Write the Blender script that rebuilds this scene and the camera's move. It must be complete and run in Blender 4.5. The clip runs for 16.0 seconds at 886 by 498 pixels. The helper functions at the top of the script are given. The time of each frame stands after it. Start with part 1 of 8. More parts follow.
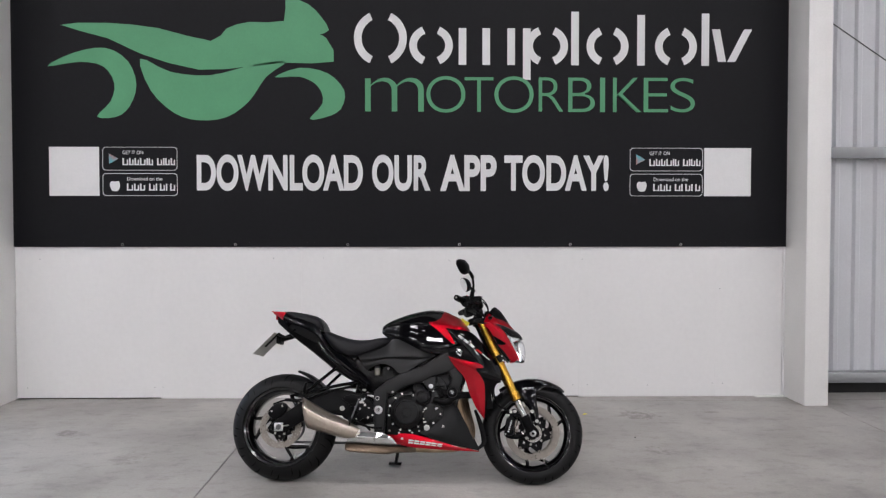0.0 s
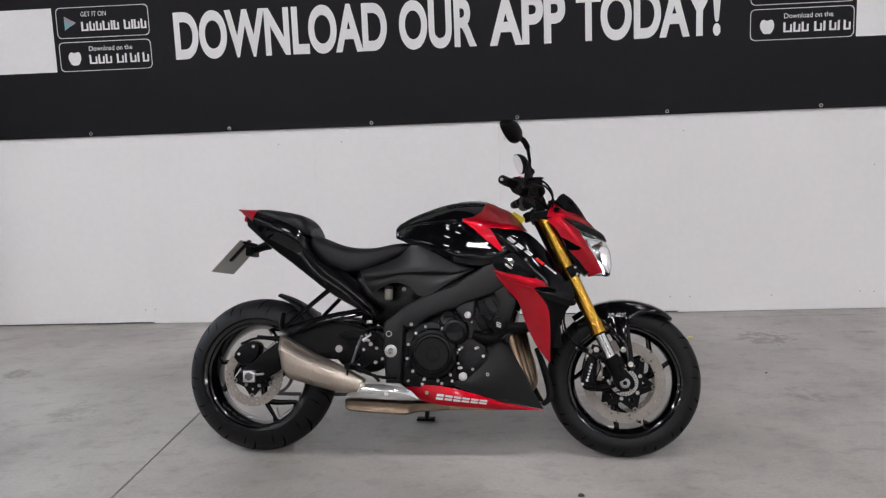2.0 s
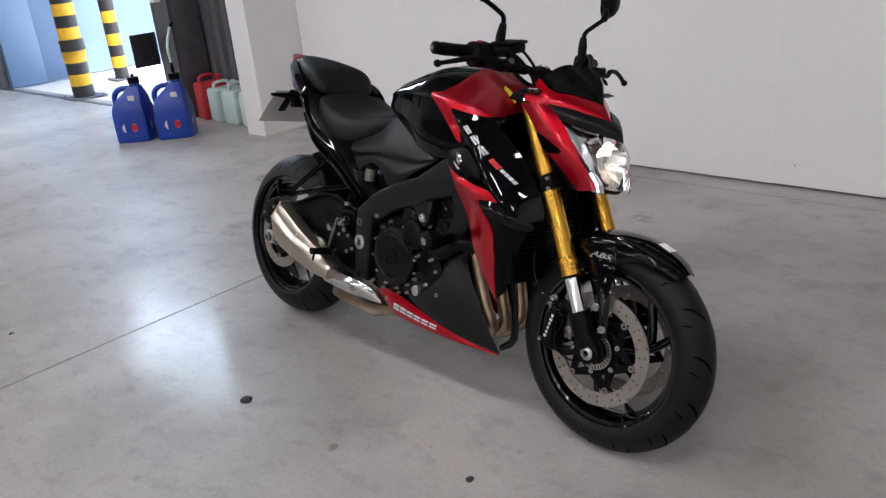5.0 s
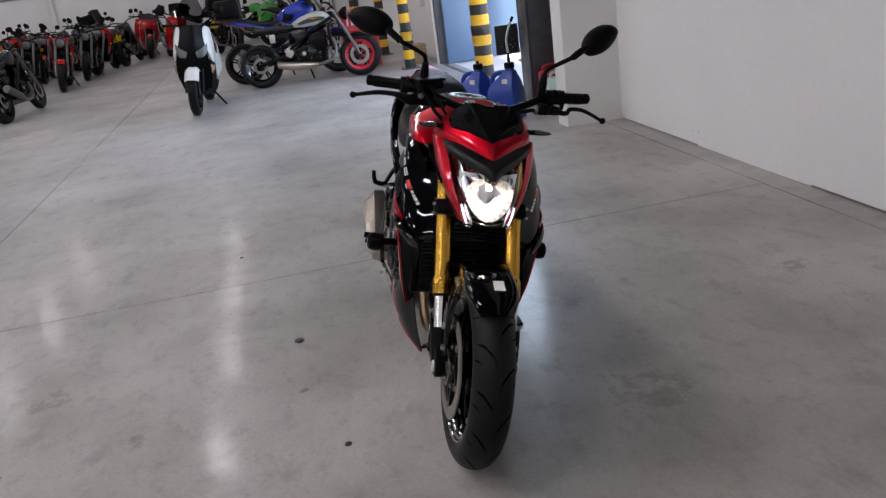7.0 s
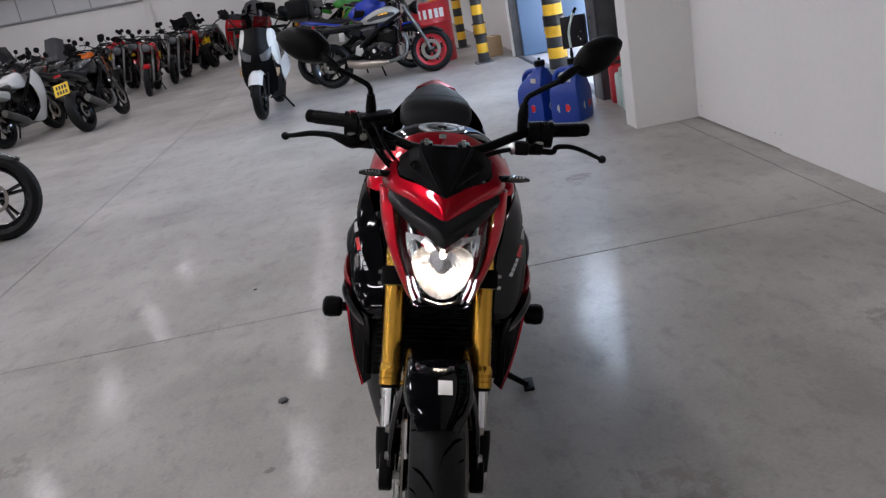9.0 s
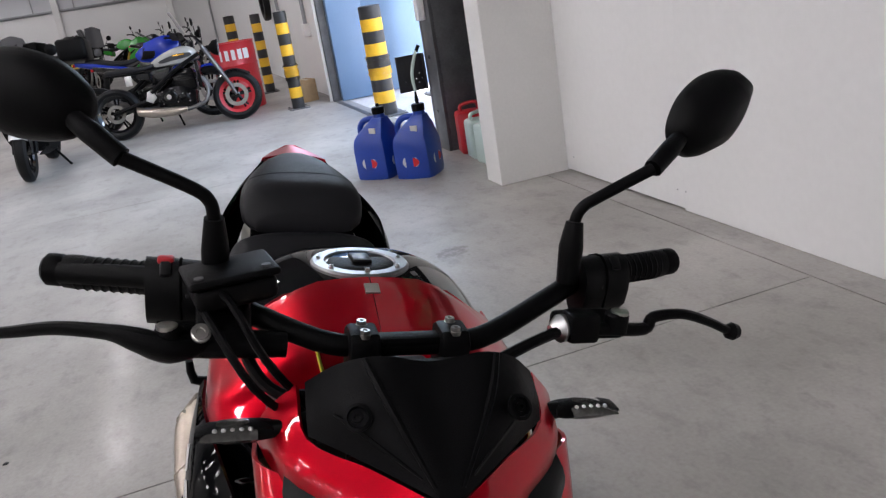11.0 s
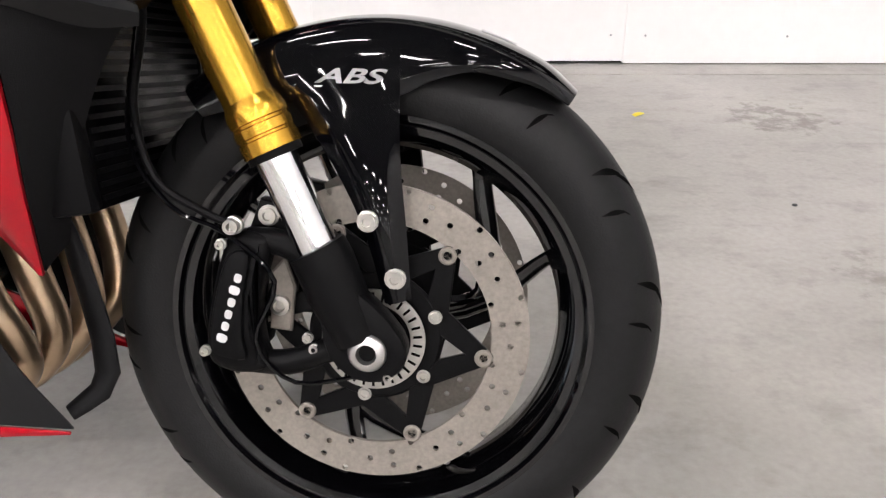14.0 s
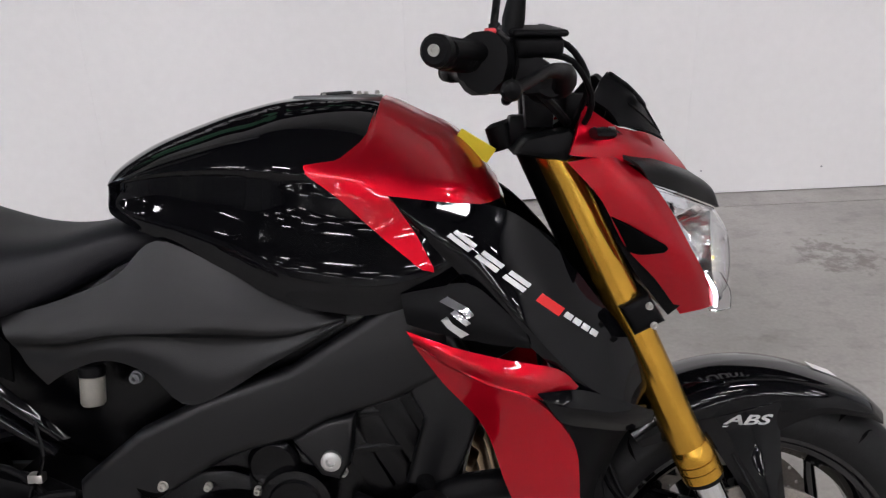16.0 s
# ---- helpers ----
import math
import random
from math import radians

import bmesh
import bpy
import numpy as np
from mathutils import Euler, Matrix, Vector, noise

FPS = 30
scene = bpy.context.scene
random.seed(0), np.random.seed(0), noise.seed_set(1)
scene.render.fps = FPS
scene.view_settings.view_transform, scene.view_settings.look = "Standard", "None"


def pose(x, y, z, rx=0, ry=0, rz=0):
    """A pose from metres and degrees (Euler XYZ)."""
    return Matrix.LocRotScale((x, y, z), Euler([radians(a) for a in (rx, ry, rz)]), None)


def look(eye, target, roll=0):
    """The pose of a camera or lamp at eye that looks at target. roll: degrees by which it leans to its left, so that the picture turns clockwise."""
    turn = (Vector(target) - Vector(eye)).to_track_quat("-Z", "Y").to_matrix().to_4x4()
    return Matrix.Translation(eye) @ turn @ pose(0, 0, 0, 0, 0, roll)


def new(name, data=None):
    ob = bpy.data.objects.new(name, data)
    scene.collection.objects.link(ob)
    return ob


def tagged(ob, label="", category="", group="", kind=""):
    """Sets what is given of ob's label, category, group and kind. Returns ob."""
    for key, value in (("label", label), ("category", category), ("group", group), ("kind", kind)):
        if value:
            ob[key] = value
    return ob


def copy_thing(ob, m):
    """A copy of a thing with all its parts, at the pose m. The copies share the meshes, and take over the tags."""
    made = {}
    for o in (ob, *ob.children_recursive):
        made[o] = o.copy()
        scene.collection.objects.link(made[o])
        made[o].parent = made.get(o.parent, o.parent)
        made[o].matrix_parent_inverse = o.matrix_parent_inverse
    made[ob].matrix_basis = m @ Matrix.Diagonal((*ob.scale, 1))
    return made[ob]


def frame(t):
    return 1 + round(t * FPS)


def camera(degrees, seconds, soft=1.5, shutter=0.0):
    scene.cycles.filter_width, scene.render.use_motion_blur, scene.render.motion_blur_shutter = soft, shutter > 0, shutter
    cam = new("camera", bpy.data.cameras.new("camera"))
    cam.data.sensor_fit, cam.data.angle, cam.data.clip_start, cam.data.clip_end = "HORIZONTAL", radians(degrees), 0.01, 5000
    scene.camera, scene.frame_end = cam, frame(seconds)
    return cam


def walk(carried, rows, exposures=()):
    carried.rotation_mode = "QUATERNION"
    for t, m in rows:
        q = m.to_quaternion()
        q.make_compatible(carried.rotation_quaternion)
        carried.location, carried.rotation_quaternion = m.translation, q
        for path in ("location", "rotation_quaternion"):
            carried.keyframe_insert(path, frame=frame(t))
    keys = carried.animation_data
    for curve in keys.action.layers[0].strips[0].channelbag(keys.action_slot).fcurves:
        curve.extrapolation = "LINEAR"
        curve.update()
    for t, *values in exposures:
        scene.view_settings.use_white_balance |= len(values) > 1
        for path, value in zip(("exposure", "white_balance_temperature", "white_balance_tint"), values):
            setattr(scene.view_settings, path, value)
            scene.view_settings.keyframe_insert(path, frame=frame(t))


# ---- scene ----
cam = camera(57.5, 16.0, soft=1.3)
PATH = [
    (0, (0.422, 0.748, 1.498), (0.463, 2.747, 1.441), -0.0),
    (0.5, (0.554, 1.091, 1.41), (0.54, 3.089, 1.325), -1.0),
    (1, (0.604, 1.49, 1.353), (0.526, 3.486, 1.244), -1.7),
    (1.5, (0.608, 1.908, 1.317), (0.488, 3.897, 1.154), -2.0),
    (2, (0.584, 2.355, 1.286), (0.438, 4.327, 0.99), -2.2),
    (2.5, (0.491, 2.76, 1.254), (0.359, 4.72, 0.882), -2.0),
    (3, (0.478, 3.004, 1.288), (0.379, 4.949, 0.832), -1.7),
    (3.5, (0.678, 3.109, 1.308), (0.471, 5.005, 0.705), -3.0),
    (4, (1.169, 3.212, 1.369), (0.56, 4.993, 0.692), -5.1),
    (4.2, (1.36, 3.304, 1.376), (0.598, 5.016, 0.677), -4.9),
    (6.3, (2.904, 4.536, 1.417), (1.123, 5.136, 0.734), -8.2),
    (6.5, (2.982, 4.667, 1.425), (1.167, 5.169, 0.751), -8.3),
    (7, (3.111, 5.026, 1.405), (1.253, 5.351, 0.739), -7.7),
    (7.5, (3.245, 5.306, 1.402), (1.365, 5.482, 0.743), -9.4),
    (8, (3.265, 5.421, 1.396), (1.379, 5.51, 0.735), -10.3),
    (8.2, (3.187, 5.442, 1.386), (1.302, 5.511, 0.721), -10.6),
    (10.3, (1.77, 5.527, 1.398), (-0.133, 5.705, 0.809), -10.9),
    (10.5, (1.664, 5.518, 1.375), (-0.232, 5.769, 0.789), -10.4),
    (11, (1.455, 5.457, 1.31), (-0.359, 6.005, 0.67), -9.4),
    (11.5, (1.347, 5.294, 1.239), (-0.14, 6.399, 0.485), -8.1),
    (12, (1.293, 5.141, 1.175), (-0.002, 6.444, 0.384), -8.4),
    (12.5, (1.237, 5.013, 1.061), (0.171, 6.5, 0.254), -7.4),
    (13, (1.147, 4.887, 0.946), (0.536, 6.597, 0.107), -5.2),
    (13.5, (1.133, 4.792, 0.835), (0.878, 6.576, -0.031), -0.7),
    (14, (1.112, 4.675, 0.743), (1.086, 6.466, -0.148), -0.2),
    (14.5, (0.985, 4.603, 0.787), (1.015, 6.372, -0.145), -0.8),
    (15, (0.816, 4.581, 0.991), (0.882, 6.337, 0.037), -1.7),
    (15.5, (0.687, 4.551, 1.158), (0.769, 6.315, 0.219), -1.6),
    (16, (0.555, 4.516, 1.233), (0.643, 6.343, 0.424), -1.6),
]
EXPOSURES = [(0, 2.25, 6500, 12), (4.2, 2.25, 6500, 12), (6.3, 1.72, 6500, 14), (8.2, 1.72, 6500, 14), (10.3, 1.86, 6350, 14), (11.2, 2.15, 6650, 13), (11.7, 2.25, 6750, 13), (12.5, 2.25, 7000, 13), (13, 2.25, 7200, 12), (13.5, 2.7, 7000, 12), (14.2, 3.25, 6750, 12), (15, 3.2, 6500, 14), (15.5, 3.05, 6500, 13), (16, 2.42, 6500, 13)]
walk(cam, [(t, look(eye, target, roll)) for t, eye, target, roll in PATH], EXPOSURES)

# ---- world and lights ----
world = bpy.data.worlds.new("sky")
scene.world = world
world.use_nodes = True
_wt = world.node_tree
_sky = _wt.nodes.new("ShaderNodeTexSky")
_sky.sky_type, _sky.sun_disc = "NISHITA", False
_sky.sun_elevation, _sky.sun_rotation = radians(70), radians(90)
_wt.links.new(_sky.outputs[0], _wt.nodes["Background"].inputs[0])
_wt.nodes["Background"].inputs[1].default_value = 0.15


def sun(strength, elevation, azimuth):
    d = bpy.data.lights.new("sun", "SUN")
    d.energy, d.angle, d.color = strength, radians(2), (1.0, 0.96, 0.9)
    ob = new("sun", d)
    ob.matrix_world = look((0, 0, 30), (math.sin(radians(azimuth)) * -20, math.cos(radians(azimuth)) * -20, 30 - 20 * math.tan(radians(elevation))))
    return ob


sun(5, 70, 90)
CEIL = 7.2
# rows of warehouse lamps: y, and (x, watts) along each row
LAMP_ROWS = [
    (2.7, [(-24.2, 12.8), (-19.8, 13.6), (-15.4, 16.1), (-10.9, 19.6), (-6.5, 23.4), (-2.1, 23.4), (2.3, 23.4), (6.7, 23.4)]),
    (-2.3, [(-24.2, 12.8), (-19.8, 13.6), (-15.4, 16.1), (-10.9, 19.6), (-6.5, 23.4), (-2.1, 23.4), (2.3, 23.4), (6.7, 23.4)]),
    (-7.3, [(-15.4, 15.3), (-10.9, 19.6), (-6.5, 23.4), (-2.1, 23.4), (2.3, 23.4), (6.7, 23.4)]),
    (-12.3, [(-10.9, 19.6), (-6.5, 23.4), (-2.1, 23.4), (2.3, 23.4), (6.7, 23.4)]),
]


# ---- materials ----
def mat(name, color, rough=0.5, metal=0.0, grain=0.0, grain_scale=60.0, wear=0.0, wear_scale=4.0, bump=0.0, bump_scale=200.0, coat=0.0, spec=0.5,
        rough_var=0.0, second=None, random_value=0.0):
    """A node material: base colour with broad patches and fine grain, optional bump, coat and roughness variation."""
    m = bpy.data.materials.new(name)
    m.use_nodes = True
    nt = m.node_tree
    b = nt.nodes["Principled BSDF"]
    b.inputs["Roughness"].default_value = rough
    b.inputs["Metallic"].default_value = metal
    b.inputs["Coat Weight"].default_value = coat
    b.inputs["Coat Roughness"].default_value = 0.03
    b.inputs["Specular IOR Level"].default_value = spec
    tc = nt.nodes.new("ShaderNodeTexCoord")
    out = None
    c = (*color, 1)
    if wear or grain:
        n1 = nt.nodes.new("ShaderNodeTexNoise")
        n1.inputs["Scale"].default_value, n1.inputs["Detail"].default_value = wear_scale, 6
        nt.links.new(tc.outputs["Object"], n1.inputs["Vector"])
        r1 = nt.nodes.new("ShaderNodeValToRGB")
        r1.color_ramp.elements[0].position, r1.color_ramp.elements[1].position = 0.35, 0.68
        dark = second if second else tuple(v * (1 - wear) for v in color)
        r1.color_ramp.elements[0].color, r1.color_ramp.elements[1].color = (*dark, 1), c
        nt.links.new(n1.outputs[0], r1.inputs[0])
        out = r1.outputs[0]
        if grain:
            n2 = nt.nodes.new("ShaderNodeTexNoise")
            n2.inputs["Scale"].default_value, n2.inputs["Detail"].default_value = grain_scale, 4
            nt.links.new(tc.outputs["Object"], n2.inputs["Vector"])
            mp = nt.nodes.new("ShaderNodeMapRange")
            mp.inputs["From Min"].default_value, mp.inputs["From Max"].default_value = 0.3, 0.7
            mp.inputs["To Min"].default_value, mp.inputs["To Max"].default_value = 1 - grain, 1 + grain
            nt.links.new(n2.outputs[0], mp.inputs[0])
            mx = nt.nodes.new("ShaderNodeMix")
            mx.data_type, mx.blend_type = "RGBA", "MULTIPLY"
            mx.inputs[0].default_value = 1
            nt.links.new(out, mx.inputs[6])
            nt.links.new(mp.outputs[0], mx.inputs[7])
            out = mx.outputs[2]
        if rough_var:
            mr = nt.nodes.new("ShaderNodeMapRange")
            mr.inputs["From Min"].default_value, mr.inputs["From Max"].default_value = 0.3, 0.7
            mr.inputs["To Min"].default_value, mr.inputs["To Max"].default_value = rough - rough_var, rough + rough_var
            nt.links.new(n1.outputs[0], mr.inputs[0])
            nt.links.new(mr.outputs[0], b.inputs["Roughness"])
    if random_value:
        oi = nt.nodes.new("ShaderNodeObjectInfo")
        hs = nt.nodes.new("ShaderNodeHueSaturation")
        mv = nt.nodes.new("ShaderNodeMapRange")
        mv.inputs["To Min"].default_value, mv.inputs["To Max"].default_value = 1 - random_value, 1 + random_value
        nt.links.new(oi.outputs["Random"], mv.inputs[0])
        nt.links.new(mv.outputs[0], hs.inputs["Value"])
        if out:
            nt.links.new(out, hs.inputs["Color"])
        else:
            hs.inputs["Color"].default_value = c
        out = hs.outputs[0]
    if out:
        nt.links.new(out, b.inputs["Base Color"])
    else:
        b.inputs["Base Color"].default_value = c
    if bump:
        nb = nt.nodes.new("ShaderNodeTexNoise")
        nb.inputs["Scale"].default_value, nb.inputs["Detail"].default_value = bump_scale, 3
        nt.links.new(tc.outputs["Object"], nb.inputs["Vector"])
        bp = nt.nodes.new("ShaderNodeBump")
        bp.inputs["Strength"].default_value, bp.inputs["Distance"].default_value = bump, 0.002
        nt.links.new(nb.outputs[0], bp.inputs["Height"])
        nt.links.new(bp.outputs[0], b.inputs["Normal"])
    return m


def glow(name, color, strength, body=1.0):
    m = bpy.data.materials.new(name)
    m.use_nodes = True
    b = m.node_tree.nodes["Principled BSDF"]
    b.inputs["Base Color"].default_value = (*(v * body for v in color), 1)
    b.inputs["Emission Color"].default_value = (*color, 1)
    b.inputs["Emission Strength"].default_value = strength
    return m


def glass(name, color=(1, 1, 1), rough=0.0, ior=1.45):
    m = bpy.data.materials.new(name)
    m.use_nodes = True
    b = m.node_tree.nodes["Principled BSDF"]
    b.inputs["Base Color"].default_value = (*color, 1)
    b.inputs["Roughness"].default_value = rough
    b.inputs["IOR"].default_value = ior
    b.inputs["Transmission Weight"].default_value = 1
    return m


def concrete():
    """Power-floated concrete: broad cloudy patches, fine speckle, dark scuffs, satin sealer with a varying gloss."""
    m = mat("polished_concrete", (0.43, 0.411, 0.386), 0.45, spec=0.22, coat=0.175, grain=0.06, grain_scale=70, second=(0.300, 0.285, 0.266), wear=0.2, wear_scale=1.1, bump=0.05, bump_scale=30,
            random_value=0.03)
    nt = m.node_tree
    b = nt.nodes["Principled BSDF"]
    tc = nt.nodes.new("ShaderNodeTexCoord")
    base = b.inputs["Base Color"].links[0].from_socket
    gl = nt.nodes.new("ShaderNodeTexNoise")
    gl.inputs["Scale"].default_value, gl.inputs["Detail"].default_value = 5.0, 5
    nt.links.new(tc.outputs["Object"], gl.inputs["Vector"])
    gr = nt.nodes.new("ShaderNodeMapRange")
    gr.inputs["From Min"].default_value, gr.inputs["From Max"].default_value = 0.3, 0.7
    gr.inputs["To Min"].default_value, gr.inputs["To Max"].default_value = 0.09, 0.21
    nt.links.new(gl.outputs[0], gr.inputs[0])
    nt.links.new(gr.outputs[0], b.inputs["Coat Roughness"])
    for scale, lo, hi, dark, stretch in ((2.3, 0.50, 0.80, 0.74, 1.0), (5.0, 0.54, 0.78, 0.68, 1.6), (0.55, 0.40, 0.78, 0.86, 1.0), (11.0, 0.54, 0.74, 0.80, 1.3), (34.0, 0.55, 0.78, 0.88, 1.0)):
        mp = nt.nodes.new("ShaderNodeMapping")
        mp.inputs["Scale"].default_value = (1, stretch, 1)
        mp.inputs["Location"].default_value = (scale, 3 * scale, 0)
        nt.links.new(tc.outputs["Object"], mp.inputs[0])
        n = nt.nodes.new("ShaderNodeTexNoise")
        n.inputs["Scale"].default_value, n.inputs["Detail"].default_value, n.inputs["Roughness"].default_value = scale, 8, 0.62
        nt.links.new(mp.outputs[0], n.inputs["Vector"])
        r = nt.nodes.new("ShaderNodeMapRange")
        r.inputs["From Min"].default_value, r.inputs["From Max"].default_value = lo, hi
        r.inputs["To Min"].default_value, r.inputs["To Max"].default_value = 1, dark
        nt.links.new(n.outputs[0], r.inputs[0])
        mx = nt.nodes.new("ShaderNodeMix")
        mx.data_type, mx.blend_type = "RGBA", "MULTIPLY"
        mx.inputs[0].default_value = 1
        nt.links.new(base, mx.inputs[6])
        nt.links.new(r.outputs[0], mx.inputs[7])
        base = mx.outputs[2]
    # worn, peeling and damp spots of the sealer
    for x, y, r, dark in ((2.10, 7.08, 0.26, 0.45), (1.96, 6.06, 0.16, 0.6), (-2.17, 6.60, 0.15, 0.5), (0.93, 6.04, 0.24, 0.65), (0.24, 7.03, 0.12, 0.6), (2.71, 7.19, 0.12, 0.6), (0.05, 3.94, 0.16, 0.6), (-1.51, 5.94, 0.22, 0.7), (0.41, 4.91, 0.035, 0.4), (0.52, 4.32, 0.08, 0.6)):
        ds = nt.nodes.new("ShaderNodeVectorMath")
        ds.operation = "DISTANCE"
        ds.inputs[1].default_value = (x, y, 0)
        nt.links.new(tc.outputs["Object"], ds.inputs[0])
        fall = nt.nodes.new("ShaderNodeMapRange")
        fall.inputs["From Min"].default_value, fall.inputs["From Max"].default_value = r * 0.35, r * 1.15
        fall.inputs["To Min"].default_value, fall.inputs["To Max"].default_value = 0.16, -0.14
        nt.links.new(ds.outputs["Value"], fall.inputs[0])
        sp = nt.nodes.new("ShaderNodeTexNoise")
        sp.inputs["Scale"].default_value, sp.inputs["Detail"].default_value, sp.inputs["Roughness"].default_value = 16, 8, 0.7
        nt.links.new(tc.outputs["Object"], sp.inputs["Vector"])
        add = nt.nodes.new("ShaderNodeMath")
        nt.links.new(sp.outputs[0], add.inputs[0])
        nt.links.new(fall.outputs[0], add.inputs[1])
        cut = nt.nodes.new("ShaderNodeMapRange")
        cut.inputs["From Min"].default_value, cut.inputs["From Max"].default_value = 0.58, 0.70
        cut.inputs["To Min"].default_value, cut.inputs["To Max"].default_value = 0, 1 - dark
        nt.links.new(add.outputs[0], cut.inputs[0])
        mx = nt.nodes.new("ShaderNodeMix")
        mx.data_type = "RGBA"
        mx.inputs[7].default_value = (0.10, 0.085, 0.07, 1)
        nt.links.new(cut.outputs[0], mx.inputs[0])
        nt.links.new(base, mx.inputs[6])
        base = mx.outputs[2]
    nt.links.new(base, b.inputs["Base Color"])
    return m


CONCRETE = concrete()
JOINT = mat("joint_filler", (0.12, 0.115, 0.11), 0.8, grain=0.2, wear=0.2)
WHITE_PANEL = mat("white_painted_board", (0.76, 0.755, 0.75), 0.5, wear=0.03, wear_scale=1.3, grain=0.015, grain_scale=25, bump=0.05, bump_scale=12, random_value=0.012)
WHITE_STEEL = mat("white_painted_steel", (0.79, 0.785, 0.77), 0.45, wear=0.04, wear_scale=3, grain=0.02)
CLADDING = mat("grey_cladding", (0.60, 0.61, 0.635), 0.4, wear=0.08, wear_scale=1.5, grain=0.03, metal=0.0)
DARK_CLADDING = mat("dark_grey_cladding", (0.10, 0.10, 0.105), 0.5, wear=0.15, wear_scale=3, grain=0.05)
DARK_STEEL = mat("dark_galvanised_steel", (0.13, 0.13, 0.135), 0.5, metal=0.4, wear=0.3, wear_scale=8, grain=0.1)
RAIL = mat("grey_rail", (0.33, 0.34, 0.35), 0.4, metal=0.3, wear=0.1)
ROOF = mat("grey_roof_lining", (0.2, 0.205, 0.21), 0.5, wear=0.1, wear_scale=1.5, grain=0.04)
# near-black, so the shade in wall gaps is put into the colour
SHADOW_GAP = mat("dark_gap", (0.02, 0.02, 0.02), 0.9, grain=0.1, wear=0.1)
BANNER = mat("black_vinyl", (0.0055, 0.0055, 0.0075), 0.5, spec=0.18, wear=0.12, wear_scale=1.5, grain=0.1, grain_scale=40, bump=0.08, bump_scale=3)
BANNER_WHITE = mat("white_print", (0.72, 0.72, 0.72), 0.5, wear=0.03, grain=0.02)
BANNER_GREEN = mat("green_print", (0.08, 0.31, 0.15), 0.5, wear=0.06, grain=0.03)
STEEL_BRIGHT = mat("bright_steel", (0.6, 0.6, 0.6), 0.25, metal=1, wear=0.1, grain=0.05)
YELLOW = mat("yellow_paint", (0.75, 0.42, 0.02), 0.45, wear=0.12, wear_scale=9, grain=0.05)
BLACK_PAINT = mat("black_paint", (0.02, 0.02, 0.022), 0.45, wear=0.2, wear_scale=9, grain=0.1)
BLUE_DOOR = mat("pale_blue_door", (0.125, 0.205, 0.33), 0.45, wear=0.06, wear_scale=3, grain=0.03)
BLUE_PLASTIC = mat("blue_plastic", (0.004, 0.04, 0.30), 0.35, wear=0.1, wear_scale=6, grain=0.05, bump=0.1, bump_scale=80)
RED_PLASTIC = mat("red_plastic", (0.5, 0.02, 0.03), 0.4, wear=0.1, grain=0.05)
CLEAR_PLASTIC = mat("milky_plastic", (0.50, 0.62, 0.58), 0.4, wear=0.05, grain=0.03)


# ---- mesh helpers ----
def spline(points, n):
    """Catmull-Rom samples along a row of points (any dimension), n per stretch."""
    p = np.array(points, float)
    q = np.vstack([2 * p[0] - p[1], p, 2 * p[-1] - p[-2]])
    out = []
    for i in range(1, len(q) - 2):
        for k in range(n):
            t = k / n
            a, b, c, d = q[i - 1], q[i], q[i + 1], q[i + 2]
            out.append(0.5 * (2 * b + (c - a) * t + (2 * a - 5 * b + 4 * c - d) * t * t + (3 * b - a - 3 * c + d) * t ** 3))
    out.append(p[-1])
    return np.array(out)


def ring_spline(points, n):
    p = np.array(points, float)
    m = len(p)
    out = []
    for i in range(m):
        a, b, c, d = p[i - 1], p[i], p[(i + 1) % m], p[(i + 2) % m]
        for k in range(n):
            t = k / n
            out.append(0.5 * (2 * b + (c - a) * t + (2 * a - 5 * b + 4 * c - d) * t * t + (3 * b - a - 3 * c + d) * t ** 3))
    return np.array(out)


def from_grid(g, close_u=False, close_v=False, caps=False):
    """Quads over a grid of points g[u][v]."""
    bm = bmesh.new()
    nu, nv = len(g), len(g[0])
    vs = [[bm.verts.new(Vector(p)) for p in row] for row in g]
    for i in range(nu - (not close_u)):
        for j in range(nv - (not close_v)):
            bm.faces.new((vs[i][j], vs[(i + 1) % nu][j], vs[(i + 1) % nu][(j + 1) % nv], vs[i][(j + 1) % nv]))
    if caps:
        for row in (vs[0], vs[-1]):
            bm.faces.new(row)
    bmesh.ops.recalc_face_normals(bm, faces=bm.faces)
    return bm


def surface(rows, nu=4, nv=4, close_v=False, caps=False, thick=0.0):
    """A smooth sheet or body through rows of control points."""
    g = [ring_spline(r, nv) if close_v else spline(r, nv) for r in rows]
    g = np.transpose(spline(np.array(g).reshape(len(rows), -1), nu).reshape(-1, len(g[0]), 3), (0, 1, 2)) if nu > 1 else np.array(g)
    bm = from_grid(g, close_v=close_v, caps=caps)
    if thick:
        bmesh.ops.solidify(bm, geom=bm.faces[:], thickness=thick)
    return bm


def box(x0, x1, y0, y1, z0, z1, bevel=0.0, seg=2):
    bm = bmesh.new()
    bmesh.ops.create_cube(bm, size=1)
    for v in bm.verts:
        v.co = ((x0 + x1) / 2 + v.co.x * (x1 - x0), (y0 + y1) / 2 + v.co.y * (y1 - y0), (z0 + z1) / 2 + v.co.z * (z1 - z0))
    if bevel:
        bmesh.ops.bevel(bm, geom=bm.edges[:], offset=bevel, segments=seg, affect="EDGES", profile=0.5)
    return bm


